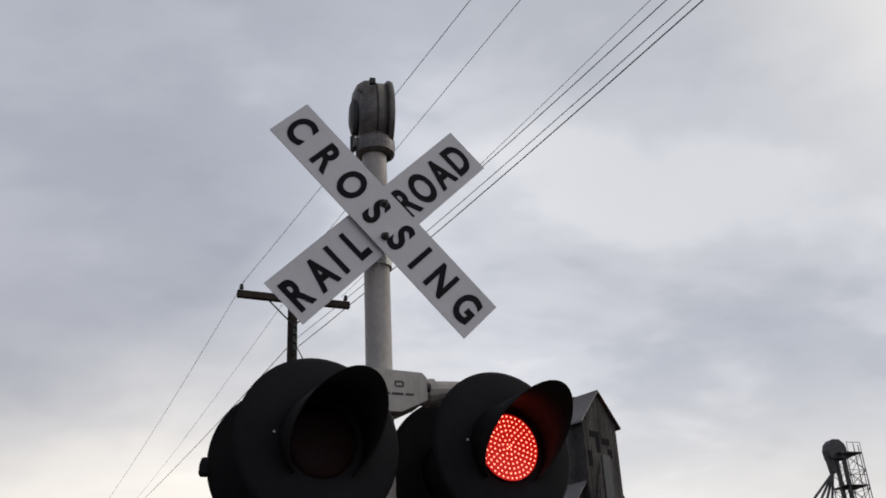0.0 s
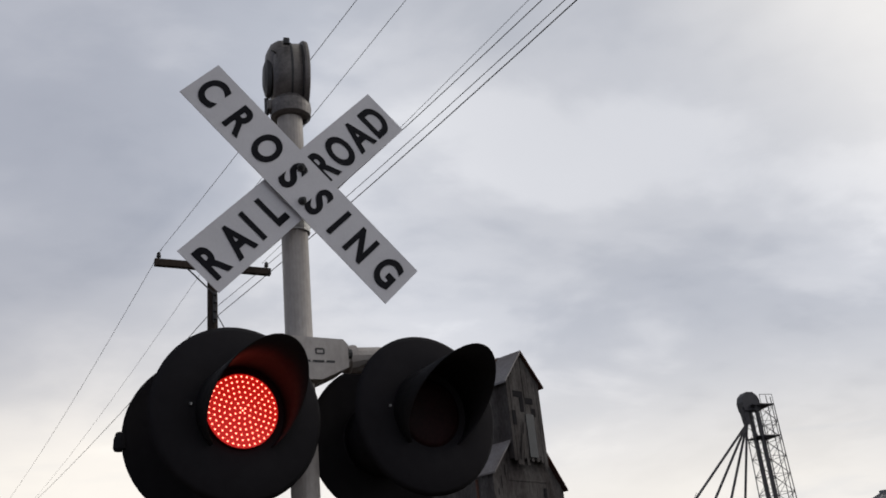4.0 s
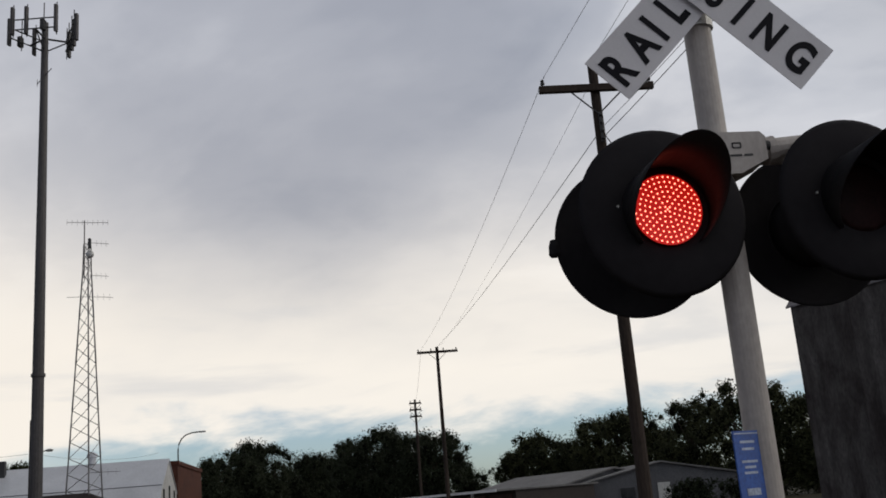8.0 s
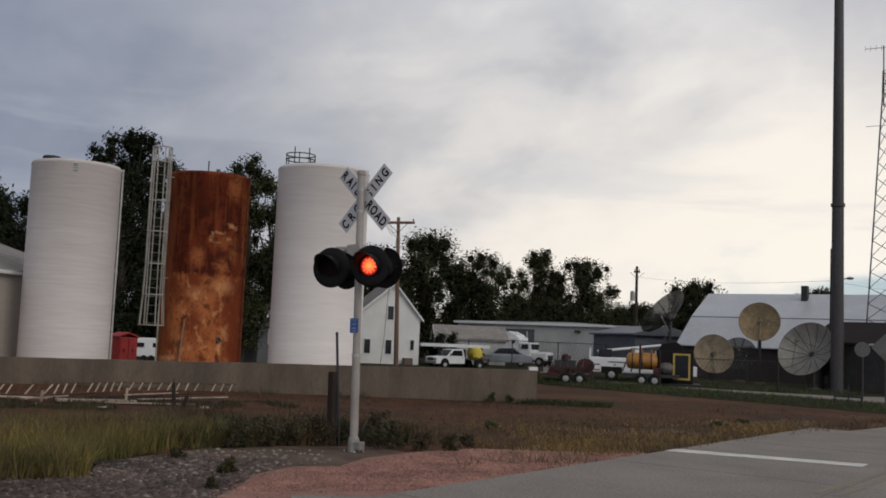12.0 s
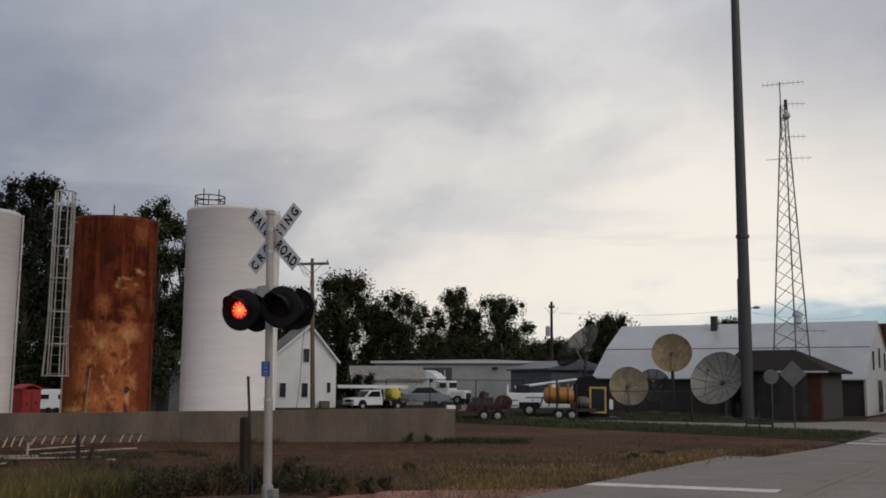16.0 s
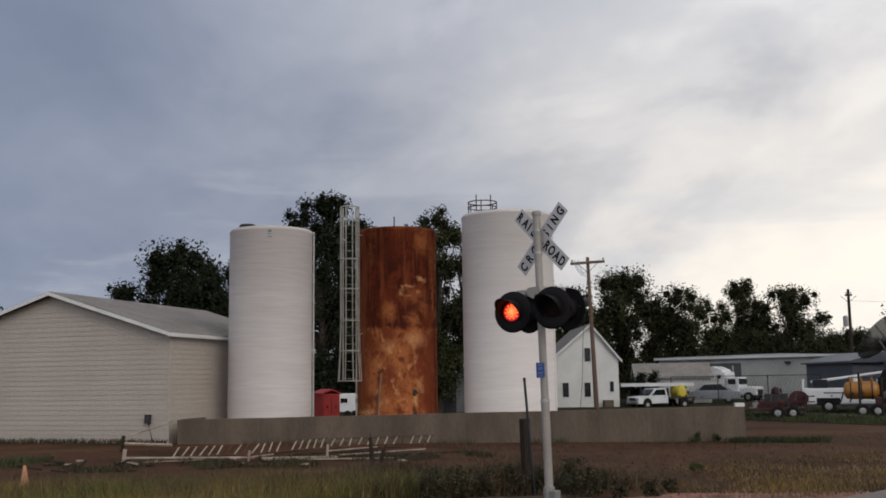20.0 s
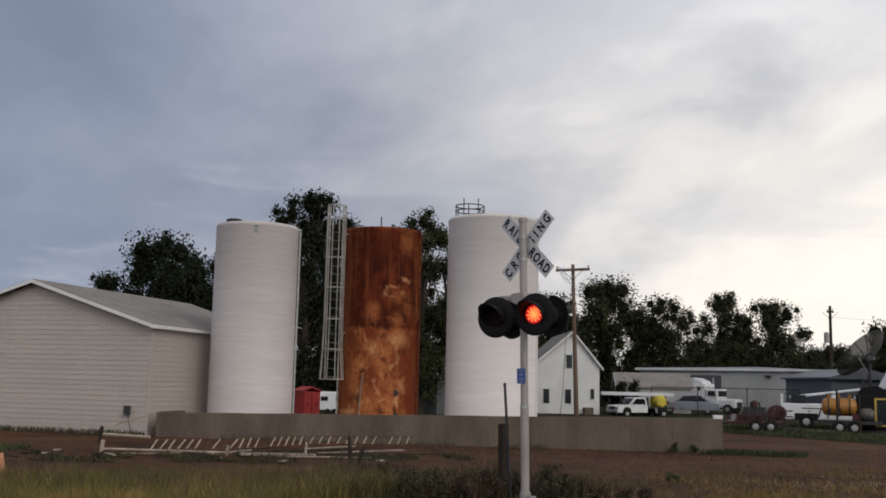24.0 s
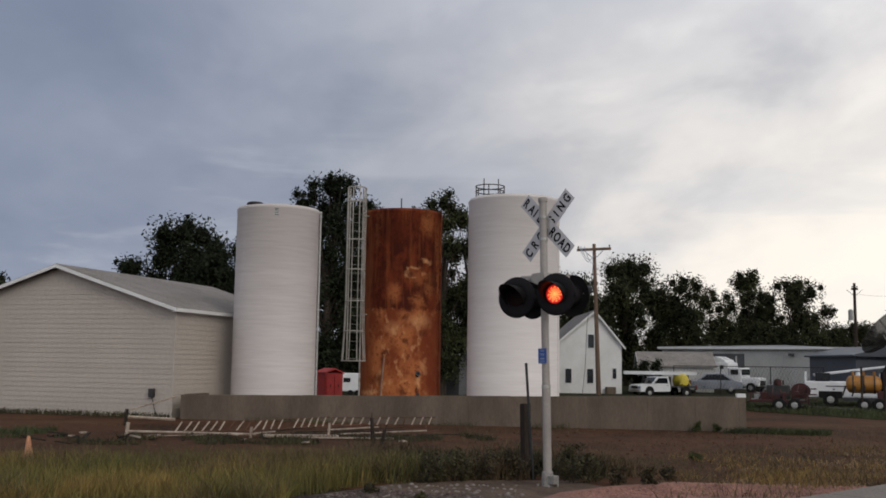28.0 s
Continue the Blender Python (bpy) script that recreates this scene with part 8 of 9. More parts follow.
# ---- trees, weeds and grass ----
def leaf_cards(rng, centres, radii, count, size, squash=1.0):
    """Small leaf sprays gathered round many clumps."""
    k = rng.choice(len(centres), count, p=radii ** 2 / (radii ** 2).sum())
    d = rng.normal(size=(count, 3))
    d /= np.linalg.norm(d, axis=1)[:, None]
    d *= 0.42 + 0.92 * rng.random((count, 1)) ** 1.5 + 0.10 * np.sin(d[:, :1] * 9 + d[:, 2:] * 7 + k[:, None])
    p = centres[k] + d * radii[k][:, None] * np.array([1, 1, squash])
    a = rng.normal(size=(count, 3))
    a /= np.linalg.norm(a, axis=1)[:, None]
    b = np.cross(a, rng.normal(size=(count, 3)))
    b /= np.linalg.norm(b, axis=1)[:, None]
    s = size * (0.45 + 0.9 * rng.random((count, 1)))
    u, v = a * s, b * s * 0.55
    return np.stack([p - u, p - v * 0.9 + u * 0.1, p + u, p + v * 0.9 + u * 0.1], 1)


def core_template():
    bm = bmesh.new()
    bmesh.ops.create_icosphere(bm, subdivisions=2, radius=1.0)
    v = np.array([q.co[:] for q in bm.verts])
    f = np.array([[q.index for q in g.verts] for g in bm.faces])
    bm.free()
    return v, f


CORE_V, CORE_F = core_template()


def tree(x, y, h, w, seed, label, material=LEAF, lobes=80, leaves=19500, size=0.104, low=0.10, lean=0.0):
    """Tapered trunk, limbs and a ragged crown of leaf sprays that thins towards its edge."""
    rng = np.random.default_rng(seed)
    t = thing("tree", pose(x, y, -0.15), label, "tree", "trees")
    bm = bmesh.new()
    tube(bm, (0, 0, 0), (lean, 0, h * 0.62), h * 0.02 + 0.06, h * 0.006, 8)
    part("trunk", bm, BARK, t)
    limbs = bmesh.new()
    centres, radii = [], []
    # clumps fill a dome that is widest below its middle; a few stick out of it
    squat = min(1.0, 1.35 * w / h)
    for k in range(max(9, lobes // 2)):
        f = rng.random() ** 0.85
        wide = 0.5 * w * (0.55 + 0.45 * min(1.0, f / 0.35)) * math.sqrt(max(0.03, 1 - max(0.0, (f - 0.35) / 0.68) ** 2))
        ang = 2.399963 * k + rng.normal() * 0.35
        rr = w * rng.uniform(0.10, 0.19) * (1.12 - 0.42 * f)
        d = max(0.0, wide - rr * 0.75) * math.sqrt(rng.uniform(0.15, 1.15))
        z = h * (low + (1 - low) * f)
        c = Vector((d * math.cos(ang) + lean * f, d * math.sin(ang), min(z, h - rr * rng.uniform(0.9, 1.5))))
        centres.append(c)
        radii.append(rr)
        tube(limbs, (lean * 0.5, 0, h * max(0.08, (low + (1 - low) * f) * 0.55)), c, h * 0.005 + 0.012, 0.010, 5, caps=False)
        if k % 3 == 0:
            out = Vector((math.cos(ang), math.sin(ang), rng.uniform(0.0, 1.2))).normalized()
            centres.append(c + out * rr * rng.uniform(0.9, 1.3))
            radii.append(rr * rng.uniform(0.35, 0.55))
    for k in range(5):
        centres.append(Vector((rng.normal() * w * 0.08, rng.normal() * w * 0.08, h * (low + (1 - low) * (0.12 + 0.15 * k)))))
        radii.append(w * (0.25 - 0.02 * k) * (0.8 + 0.2 * squat))
    tagged(part("branchwork", limbs, BARK, t), kind="stuff")
    # solid dark cores fill the clumps and stand for shade inside the crown
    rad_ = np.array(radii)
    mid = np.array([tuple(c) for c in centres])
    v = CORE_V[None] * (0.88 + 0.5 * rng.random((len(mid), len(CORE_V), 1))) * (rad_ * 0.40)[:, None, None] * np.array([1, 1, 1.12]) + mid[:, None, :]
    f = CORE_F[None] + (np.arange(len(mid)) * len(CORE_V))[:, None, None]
    core = mesh_from("shade_core", v.reshape(-1, 3).tolist(), f.reshape(-1, 3).tolist(), LEAF_INNER)
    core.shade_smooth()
    tagged(part("shade_core", core, None, t), kind="stuff")
    cards = leaf_cards(rng, np.array([tuple(c) for c in centres]), np.array(radii), leaves, size * max(0.8, (w / 5.5) ** 0.5), 1.12)
    tagged(part("crown", quads("crown", cards, material), None, t), kind="stuff")
    return t


def build_trees():
    def by(az, d, h, w, seed, label="leafy dark green roadside tree", **kw):
        x, y = at(az, d)
        return tree(x, y, h * 0.985, w * 1.0, seed, label, **kw)
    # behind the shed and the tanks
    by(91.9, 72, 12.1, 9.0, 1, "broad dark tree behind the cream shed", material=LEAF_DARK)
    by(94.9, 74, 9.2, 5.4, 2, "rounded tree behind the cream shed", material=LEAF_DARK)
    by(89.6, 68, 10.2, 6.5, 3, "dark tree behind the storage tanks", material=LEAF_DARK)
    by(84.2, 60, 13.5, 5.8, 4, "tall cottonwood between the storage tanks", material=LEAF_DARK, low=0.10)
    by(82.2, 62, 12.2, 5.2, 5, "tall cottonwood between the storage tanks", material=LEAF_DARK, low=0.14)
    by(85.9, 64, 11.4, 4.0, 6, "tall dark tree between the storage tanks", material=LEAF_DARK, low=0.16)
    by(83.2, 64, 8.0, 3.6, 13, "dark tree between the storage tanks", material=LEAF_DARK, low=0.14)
    by(77.6, 58, 12.2, 4.6, 7, "tall cottonwood behind the rusty tank", low=0.1)
    by(76.0, 60, 11.7, 4.8, 8, "tall cottonwood behind the white tank", low=0.1)
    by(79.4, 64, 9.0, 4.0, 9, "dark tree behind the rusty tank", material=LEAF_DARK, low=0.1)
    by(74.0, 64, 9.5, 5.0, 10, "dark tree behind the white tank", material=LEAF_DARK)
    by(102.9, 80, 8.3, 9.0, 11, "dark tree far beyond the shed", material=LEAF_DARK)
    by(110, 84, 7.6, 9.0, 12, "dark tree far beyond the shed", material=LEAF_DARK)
    # row behind the white house
    for k, (az, d, h, w) in enumerate(((70.3, 92, 10.6, 8.5), (67.2, 94, 12.1, 8.0), (65.2, 97, 8.6, 5.0), (63.9, 95, 10.6, 6.6), (61.9, 97, 7.2, 5.0), (60.7, 99, 11.4, 5.4), (58.4, 100, 10.7, 6.8), (59.6, 103, 8.2, 6.0), (56.7, 104, 8.4, 5.6), (55.3, 106, 6.7, 5.0), (54.1, 108, 5.6, 5.5), (72.5, 90, 9.5, 7.0))):
        by(az, d, h, w * 1.15, 30 + k, "leafy tree in the row behind the white house", low=0.10, lobes=60)
    by(51.9, 84, 7.6, 6.4, 50, "small tree beyond the barn", low=0.35)
    by(45.5, 96, 7.9, 5.0, 51, "small tree beyond the barn", low=0.3)
    by(46.6, 98, 7.4, 4.0, 52, "small tree beyond the barn", low=0.3)
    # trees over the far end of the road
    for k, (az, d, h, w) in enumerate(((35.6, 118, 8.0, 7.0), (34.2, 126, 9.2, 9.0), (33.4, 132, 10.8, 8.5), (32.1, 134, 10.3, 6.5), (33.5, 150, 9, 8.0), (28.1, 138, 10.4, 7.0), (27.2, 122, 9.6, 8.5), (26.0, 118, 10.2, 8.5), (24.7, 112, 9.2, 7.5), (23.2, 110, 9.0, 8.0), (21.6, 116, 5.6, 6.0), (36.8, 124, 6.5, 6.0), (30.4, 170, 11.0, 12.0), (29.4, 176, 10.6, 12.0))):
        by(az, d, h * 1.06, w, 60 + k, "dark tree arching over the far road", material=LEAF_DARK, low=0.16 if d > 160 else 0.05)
    for k, (az, d, h, w) in enumerate(((18.6, 104, 5.6, 5.5), (17.3, 100, 7.0, 7.0), (15.6, 98, 6.0, 5.5), (14.1, 96, 7.6, 6.5), (12.2, 92, 7.9, 6.5), (10.6, 94, 6.2, 5.5), (9.0, 88, 7.9, 6.0), (6.6, 84, 8.8, 7.0), (4.6, 84, 8.2, 6.0), (2.8, 84, 7.2, 6.0), (0.6, 90, 6.0, 6.0), (-9.2, 96, 5.2, 5.0))):
        by(az, d, h * 1.09, w * 1.05, 80 + k, "leafy tree beyond the block building", low=0.08)
    for k, (az, d) in enumerate(((8.8, 51), (10.0, 52), (6.9, 52.5), (66.3, 72.9), (65.6, 73.0))):
        by(az, d, 1.9 if k < 3 else 2.45, 2.4, 120 + k, "low dark bush by a building", material=LEAF_DARK, lobes=20, leaves=1500, size=0.10, low=0.15)


def blades(name, places, heights, width, material, seed, label, category, droop=0.35):
    """Thin grass blades, two quads each, in one spread."""
    rng = np.random.default_rng(seed)
    n = len(places)
    ang = rng.random(n) * 2 * np.pi
    side = np.stack([np.cos(ang), np.sin(ang), 0 * ang], 1) * (width * (0.6 + 0.8 * rng.random(n)))[:, None]
    tilt = rng.normal(0, droop, (n, 2))
    h = heights[:, None]
    mid = places + np.concatenate([tilt * h * 0.35, h * 0.55], 1)
    tip = places + np.concatenate([tilt * h, h * 0.97], 1)
    q1 = np.stack([places - side, places + side, mid + side * 0.75, mid - side * 0.75], 1)
    q2 = np.stack([mid - side * 0.75, mid + side * 0.75, tip + side * 0.12, tip - side * 0.12], 1)
    ob = part(name, quads(name, np.concatenate([q1, q2]), material), None)
    return tagged(ob, label, category, kind="stuff")


def inside(pts, poly):
    x, y = pts[:, 0], pts[:, 1]
    ok = np.zeros(len(pts), bool)
    j = len(poly) - 1
    for i in range(len(poly)):
        (xi, yi), (xj, yj) = poly[i], poly[j]
        ok ^= ((yi > y) != (yj > y)) & (x < (xj - xi) * (y - yi) / (yj - yi + 1e-12) + xi)
        j = i
    return ok


def scatter(poly, count, seed, clump=0.0, z=-0.09):
    rng = np.random.default_rng(seed)
    p = np.array(poly)
    lo, hi = p.min(0), p.max(0)
    out = lo + (hi - lo) * rng.random((count * 3, 2))
    if clump:
        keep = np.array([noise.noise(Vector((a * clump, b * clump, seed * 1.7))) for a, b in out]) > -0.05
        out = out[keep]
    out = out[inside(out, poly)][:count]
    return np.concatenate([out, np.full((len(out), 1), z)], 1)


def build_grass():
    rng = np.random.default_rng(3)
    field = [(-11.9, -8.0), (-11.85, -0.2), (-11.8, 0.75), (-13.15, 0.9), (-13.85, 1.55), (-14.55, 2.2), (-14.75, 3.0), (-16.3, 2.9), (-16.6, 0.0), (-16.8, -4.0), (-18.0, -10.0), (-14.0, -11.0)]
    p = scatter(field, 62000, 5)
    blades("tall_grass", p, 0.14 + 0.30 * rng.random(len(p)), 0.0038, GRASS_TALL, 6, "tall yellow-green grass beside the track", "grass")
    p = scatter(field, 22000, 7, 0.5)
    blades("tall_grass", p, 0.20 + 0.32 * rng.random(len(p)), 0.0035, GRASS_DRY, 8, "dry brown seed stalks in the tall grass", "grass")
    p = scatter(field, 9000, 207, 0.55)
    blades("tall_grass", p, 0.24 + 0.26 * rng.random(len(p)), 0.0050, GRASS_GREEN, 208, "fresh green clumps in the tall grass", "grass")
    p = scatter([(-11.9, -4.0), (-11.85, 0.7), (-12.9, 0.85), (-13.2, -0.6), (-13.0, -4.0)], 7000, 209, 0.8)
    blades("tall_grass", p, 0.16 + 0.24 * rng.random(len(p)), 0.0045, GRASS_GOLD, 210, "ripe golden grass at the edge of the cinders", "grass")
    strip = [(-14.6, 2.2), (-14.8, 4.0), (-14.8, 5.6), (-15.2, 6.6), (-17.6, 6.2), (-18.5, 4.4), (-18.8, 2.4), (-16.5, 1.6)]
    p = scatter(strip, 7000, 71, 0.6)
    blades("dry_weeds", p, 0.12 + 0.30 * rng.random(len(p)), 0.007, GRASS_DRY, 72, "brown dry weeds round the timber post", "weeds")
    p = scatter(strip, 3500, 9, 0.8)
    blades("weeds", p, 0.12 + 0.28 * rng.random(len(p)), 0.009, WEED, 10, "dark weeds round the timber post", "weeds")
    lot = [road_xy(11.5, -7.2), road_xy(30.5, -6.0), road_xy(32, -14), (-26, 14), (-27.5, 6), (-21, 3), (-16.5, 5.4), (-15.3, 6.2)]
    p = scatter(lot, 5000, 11, 0.45)
    blades("dry_weeds", p, 0.04 + 0.11 * rng.random(len(p)) ** 2, 0.006, GRASS_DRY, 12, "thin dry weeds on the dirt lot", "weeds", 0.6)
    edge = [road_xy(10.5, -7.0), road_xy(29, -5.6), road_xy(29, -6.6), road_xy(10.5, -8.0)]
    p = scatter(edge, 7000, 13, 0.9)
    blades("dry_weeds", p, 0.06 + 0.16 * rng.random(len(p)), 0.006, GRASS_DRY, 14, "dry grass along the road edge", "weeds", 0.5)
    p = scatter([road_xy(11.0, -7.1), road_xy(27, -5.9), road_xy(26, -8.2), road_xy(18, -10.5), road_xy(12.5, -9.6)], 4200, 111, 0.7)
    blades("straw", p, 0.03 + 0.08 * rng.random(len(p)) ** 1.5, 0.006, STRAW, 112, "bleached dry grass near the road edge", "grass", 0.7)
    p = scatter([(-20, -9), (-26, -10), (-29, -4), (-26, 6), (-22, 5), (-19, -1)], 5000, 113, 0.6)
    blades("straw", p, 0.02 + 0.05 * rng.random(len(p)) ** 1.5, 0.004, GRASS_DRY, 114, "dry grass on the bare lot", "grass", 0.8)
    d = (WALL_R - WALL_L).normalized()
    n = Vector((d.y, -d.x))
    foot = [tuple(WALL_L + n * 0.02), tuple(WALL_R + n * 0.02), tuple(WALL_R + n * 0.5 + d * 1.5), tuple(WALL_L + n * 0.45)]
    p = scatter(foot, 6500, 15, 0.8)
    blades("wall_weeds", p, 0.05 + 0.17 * rng.random(len(p)) ** 1.5, 0.008, VERGE, 16, "green weeds along the foot of the wall", "weeds", 0.5)
    tuft = [tuple(WALL_R + d * 0.1), tuple(WALL_R + d * 2.2 + n * 0.2), tuple(WALL_R + d * 1.9 + n * 0.9), tuple(WALL_R - d * 0.8 + n * 0.7)]
    p = scatter(tuft, 2500, 17)
    blades("wall_weeds", p, 0.06 + 0.14 * rng.random(len(p)), 0.008, VERGE, 18, "green tuft at the corner of the wall", "weeds", 0.5)
    shed = [(-31.5, -1.4), (-31.0, -1.65), (-35.05, -8.65), (-35.55, -8.4)]
    p = scatter(shed, 3500, 19)
    blades("shed_grass", p, 0.08 + 0.14 * rng.random(len(p)), 0.010, WEED, 20, "green grass along the foot of the shed", "grass", 0.4)
    for k, (a0, a1, b0, b1, h) in enumerate(((33.0, 39.3, -26, -6.0, 0.10), (44.0, 50.0, -30, -11.5, 0.12))):
        poly = [road_xy(a0, b1), road_xy(a1, b1), road_xy(a1 + (1.0 if k == 0 else 0.0), -16), road_xy(a1 + 3.2, b0), road_xy(a0 + 4.6, b0), road_xy(a0 + (2.7 if k == 0 else 0.0), -16)]
        p = scatter(poly, 20000 if k == 0 else 9000, 23 + k)
        p[:, 2] = -0.075
        far_end = np.clip((np.hypot(p[:, 0], p[:, 1]) - 40) / 8, 0, 1) if k == 0 else 0.0
        blades("verge_grass", p, (h + 0.12 * far_end) * (0.5 + rng.random(len(p))), 0.012, VERGE, 25 + k, "green grass on the verge", "grass", 0.4)
    turf = [road_xy(-4, 1.2), road_xy(57, 2.4), road_xy(57, 16), road_xy(12, 16)]
    p = scatter(turf, 26000, 29)
    p[:, 2] = -0.05
    blades("roadside_grass", p, 0.06 + 0.12 * rng.random(len(p)), 0.010, VERGE, 30, "green grass at the roadside", "grass", 0.4)
    bank = [track_xy(-14, -2.4), track_xy(-2.6, -2.4), track_xy(-2.2, -3.2), track_xy(-4, -4.2), track_xy(-14, -4.6)]
    p = scatter(bank, 5000, 31, 0.7)
    blades("dry_weeds", p, 0.06 + 0.22 * rng.random(len(p)) ** 2, 0.007, GRASS_DRY, 32, "dry weeds on the ballast shoulder", "weeds", 0.6)
    for k, poly in enumerate(([(-21.6, -3.4), (-23.6, -2.6), (-24.4, 6.0), (-22.6, 6.4), (-21.4, 2.0)], [(-23.5, -9.0), (-26.5, -9.0), (-26.0, -3.5), (-23.6, -3.2)])):
        p = scatter(poly, 5200, 61 + k, 0.9)
        blades("weeds", p, 0.04 + 0.12 * rng.random(len(p)) ** 1.5, 0.010, VERGE if k else WEED, 63 + k, "green weeds among the scrap", "weeds", 0.5)
    p = scatter([road_xy(13.2, -7.3), road_xy(24, -6.4), road_xy(24, -7.6), (-15.6, 9.6), (-15.2, 7.0)], 5000, 211, 0.8)
    blades("straw", p, 0.05 + 0.13 * rng.random(len(p)) ** 1.3, 0.005, GRASS_GOLD, 212, "yellowed grass along the edge of the lot", "grass", 0.5)
    near_lot = [(-14.6, 6.6), (-17.8, 7.2), (-19.6, 10.5), (-20.4, 15.0), (-19.0, 19.0), road_xy(24, -6.4), road_xy(13.2, -7.3)]
    for k, (count, leaf, tall) in enumerate(((2600, GRASS_GOLD, 0.11), (5000, GRASS_DRY, 0.12), (2000, VERGE, 0.07))):
        p = scatter(near_lot, count, 213 + k, 0.38)
        blades("straw", p, 0.02 + tall * rng.random(len(p)) ** 1.5, 0.005, leaf, 217 + k, ("yellowed thin grass on the lot", "brown thin grass on the lot", "thin green grass on the lot")[k], "grass", 0.6)
    w1, w2 = WALL_R - d * 0.85 + n * 0.2, WALL_R - d * 1.35 + n * 0.2
    for x, y, r, tall, leaf, label in ((-14.32, 5.12, 0.20, 0.62, WEED, "tall dark weed bush behind the signal mast"), (-14.40, 5.36, 0.17, 0.46, WEED, "dark weed bush beside the signal mast"),
                                       (-14.62, 3.05, 0.24, 0.44, WEED, "dark weed bush at the end of the tall grass"), (-14.75, 3.45, 0.24, 0.46, WEED, "dark weed bush at the end of the tall grass"),
                                       (-14.80, 3.90, 0.24, 0.44, BUSH_BROWN, "brown dry weed bush by the timber post"), (-14.95, 4.35, 0.22, 0.46, BUSH_BROWN, "brown dry weed bush by the timber post"), (-15.0, 4.75, 0.2, 0.38, WEED, "dark weed bush by the timber post"),
                                       (-12.05, 2.35, 0.10, 0.18, WEED, "small green weed on the cinders"), (-10.85, 1.92, 0.07, 0.11, WEED, "small green weed on the cinders"), (-13.45, 2.0, 0.10, 0.12, WEED, "small green weed on the cinders"),
                                       (-14.15, 5.75, 0.14, 0.28, BUSH_BROWN, "low brown weed at the edge of the rock"), (-14.1, 6.2, 0.13, 0.24, BUSH_BROWN, "low brown weed at the edge of the rock"), (-14.7, 6.8, 0.13, 0.16, BUSH_BROWN, "low brown weed at the edge of the rock"),
                                       (-18.5, 15.05, 0.34, 0.07, VERGE, "flat green weed on the dirt lot"), (-19.3, 16.4, 0.34, 0.07, VERGE, "flat green weed on the dirt lot"), (-17.8, 8.8, 0.16, 0.10, VERGE, "small green weed on the dirt lot"),
                                       (w1.x, w1.y, 0.13, 0.20, VERGE, "green weed at the foot of the wall"), (w2.x, w2.y, 0.13, 0.26, VERGE, "green weed at the foot of the wall")):
        c = rng.normal(size=(12, 3)) * np.array([r * 0.42, r * 0.42, 0.0])
        c[:, 2] = tall * np.linspace(0.12, 0.86, 12)
        c[:, :2] *= (1.15 - 0.55 * c[:, 2:] / tall)
        cards = leaf_cards(rng, c, np.full(12, min(r, tall) * 0.42), 900, 0.026)
        b = thing("weed_bush", pose(x, y, -0.08), label, "bush", "weed bushes")
        tagged(part("leaves", quads("leaves", cards, leaf), None, b), kind="stuff")
        stalks = bmesh.new()
        for k in range(9):
            ang, lean = rng.random() * 6.28, rng.random() * 0.45
            tube(stalks, (0, 0, 0), (lean * r * math.cos(ang), lean * r * math.sin(ang), tall * (0.6 + 0.35 * rng.random())), 0.006, 0.002, 4, caps=False)
        part("stalks", stalks, BARK, b)


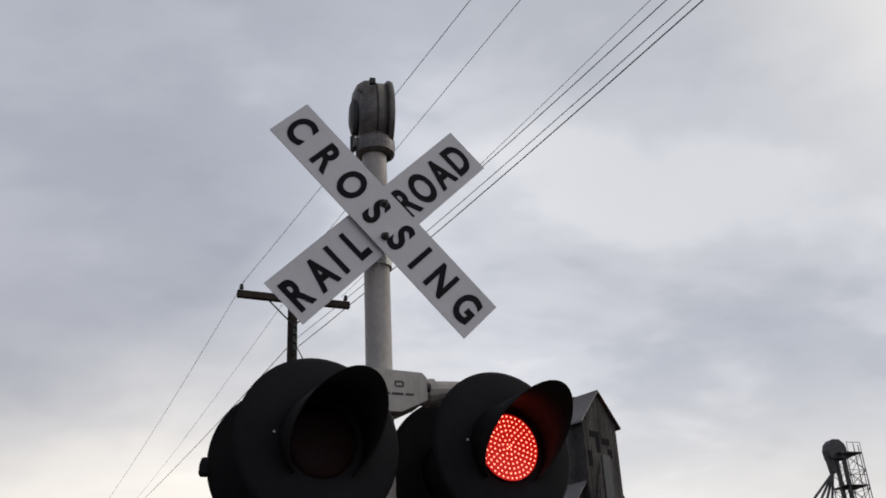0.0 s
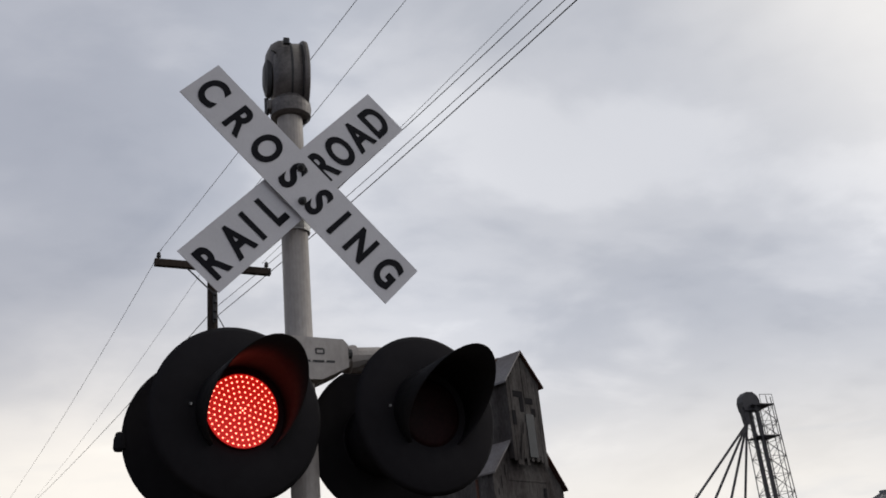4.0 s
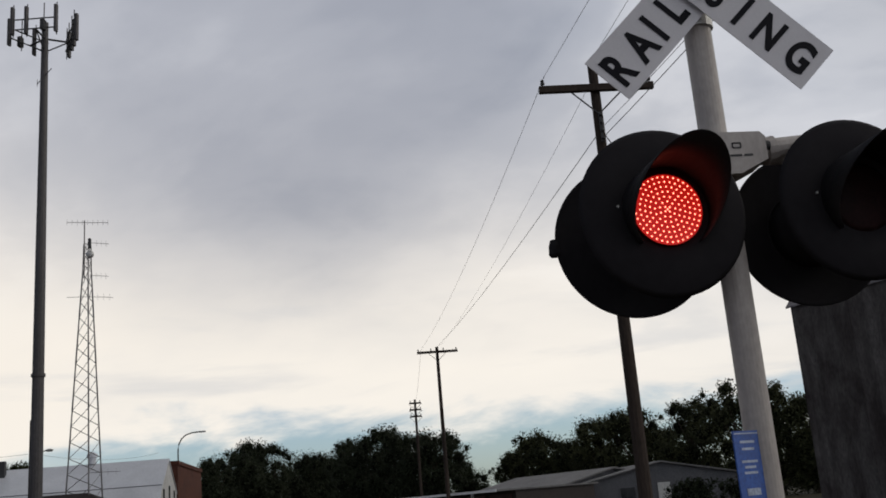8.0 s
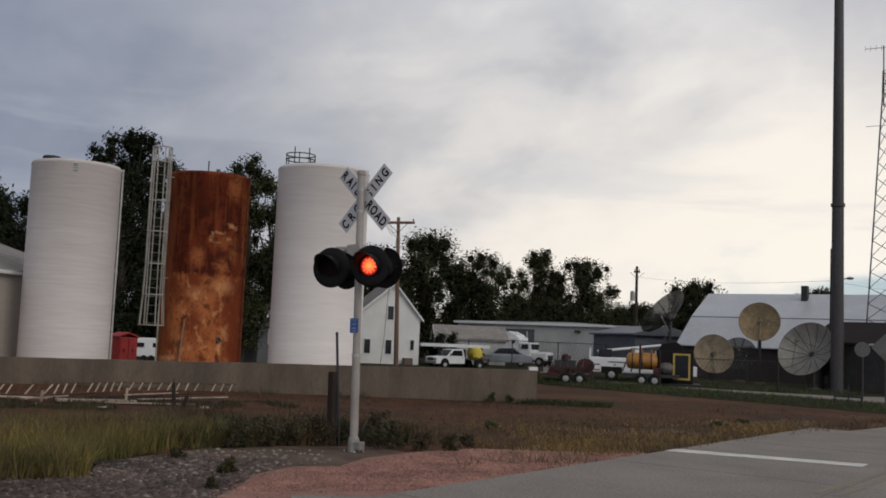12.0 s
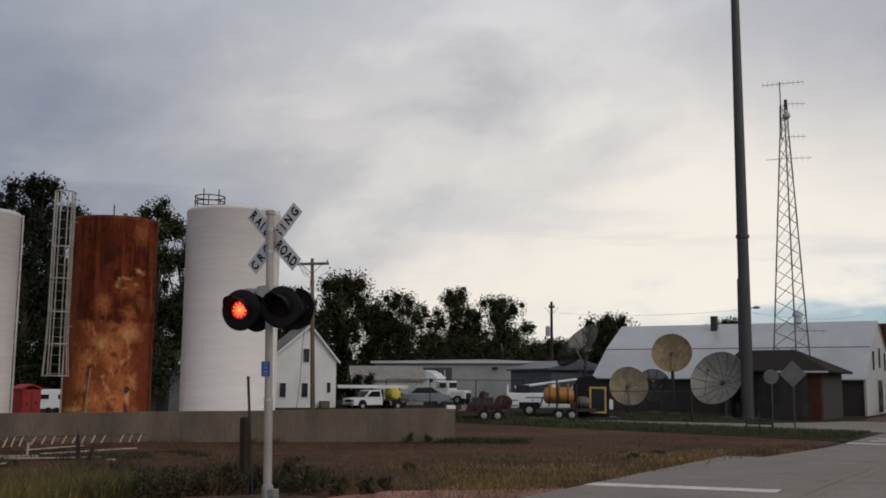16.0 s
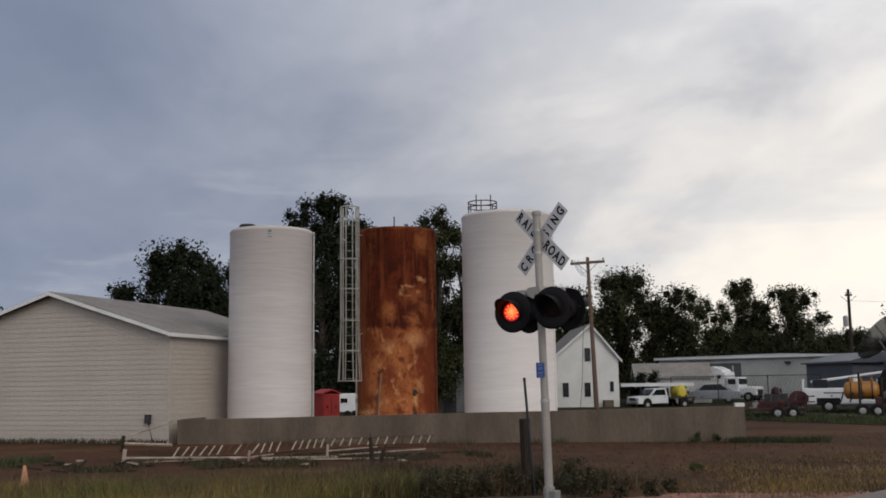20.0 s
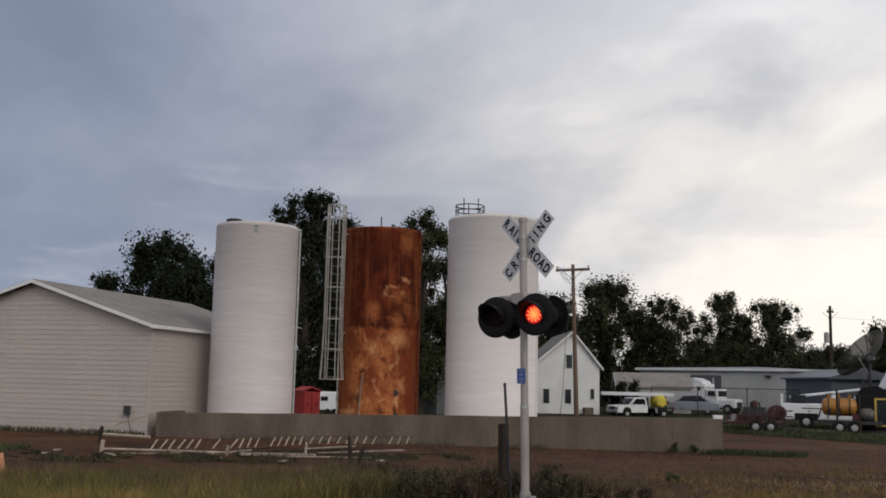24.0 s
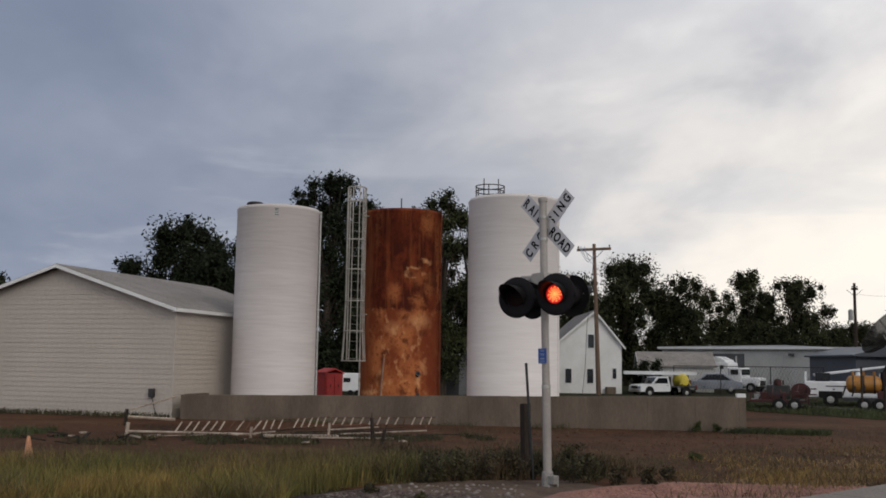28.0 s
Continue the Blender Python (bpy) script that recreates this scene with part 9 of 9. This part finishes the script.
def build_stones():
    """Loose rock on the red shoulder and along the ballast."""
    rng = np.random.default_rng(41)
    bm = bmesh.new()
    bmesh.ops.create_icosphere(bm, subdivisions=1, radius=1.0)
    base_v = np.array([v.co[:] for v in bm.verts])
    base_f = np.array([[v.index for v in f.verts] for f in bm.faces])
    bm.free()
    for name, poly, count, mat_, z, label in (("loose_rock", [(-10.6, 2.1), (-11.8, 2.8), (-12.6, 4.2), (-13.6, 5.2), (-14.1, 6.8), road_xy(14.8, -6.9), road_xy(9.0, -6.8)], 9000, GRAVEL_RED, -0.072, "loose red crushed rock"),
                                              ("loose_ballast", [track_xy(-13, -2.2), track_xy(2.5, -2.2), track_xy(3.5, -4.0), track_xy(-4, -4.4), track_xy(-13, -3.8)], 3000, BALLAST, -0.09, "loose dark ballast stones"),
                                              ("loose_cinders", [(-9.9, -3.0), (-11.6, -2.6), (-11.8, 0.7), (-13.1, 1.0), (-13.9, 2.0), (-13.0, 3.4), (-12.0, 2.7), (-10.6, 2.1), (-9.9, 1.6)], 8000, CINDER, -0.076, "loose dark cinders and gravel by the track"),
                                              ("pale_chips", [(-9.9, -3.0), (-11.6, -2.6), (-11.8, 0.7), (-13.1, 1.0), (-14.4, 2.6), (-14.2, 4.2), (-13.0, 4.0), (-12.0, 2.7), (-10.6, 2.1), (-9.9, 1.6)], 900, PALE_STONE, -0.074, "pale chips of stone among the cinders"),
                                              ("dirt_clods", [road_xy(14, -7.4), road_xy(30, -6.6), (-25.5, 12), (-25, 2), (-20, 3.5)], 700, DIRT, -0.088, "scattered clods of dirt")):
        p = scatter(poly, count, 43 + count, 0.0, z)
        s = (0.012 + 0.030 * rng.random(len(p)) ** 2)
        a = rng.random(len(p)) * 6.28
        v = base_v[None] * (s[:, None] * (0.7 + 0.6 * rng.random((len(p), 3))))[:, None, :]
        c, sn = np.cos(a)[:, None], np.sin(a)[:, None]
        v = np.stack([v[..., 0] * c - v[..., 1] * sn, v[..., 0] * sn + v[..., 1] * c, v[..., 2] * 0.7], -1) + p[:, None, :]
        f = base_f[None] + (np.arange(len(p)) * len(base_v))[:, None, None]
        me = bpy.data.meshes.new(name)
        me.from_pydata(v.reshape(-1, 3).tolist(), [], f.reshape(-1, 3).tolist())
        me.materials.append(mat_)
        tagged(part(name, me, None), label, "stones", kind="stuff")


build_trees()
build_grass()
build_stones()


# ---- the flashing of the lamps ----
def motions():
    """Each lit board stands before its dark lens for 0.6 s and draws back into the housing for 0.6 s."""
    half, begin, quick = 0.6045, 0.237, 1 / 30
    out, back = pose(0, -0.0275, 0), pose(0, 0.030, 0)
    for board, phase in LED_BOARDS:
        rows = []
        k = 0
        lit = phase == 1
        rows.append((0.0, out if lit else back))
        while begin + half * k < 28.0:
            t = round((begin + half * k) * 30) / 30
            rows.append((t - quick, out if lit else back))
            lit = not lit
            rows.append((t, out if lit else back))
            k += 1
        rows.append((28.0, out if lit else back))
        walk(board, rows)


motions()
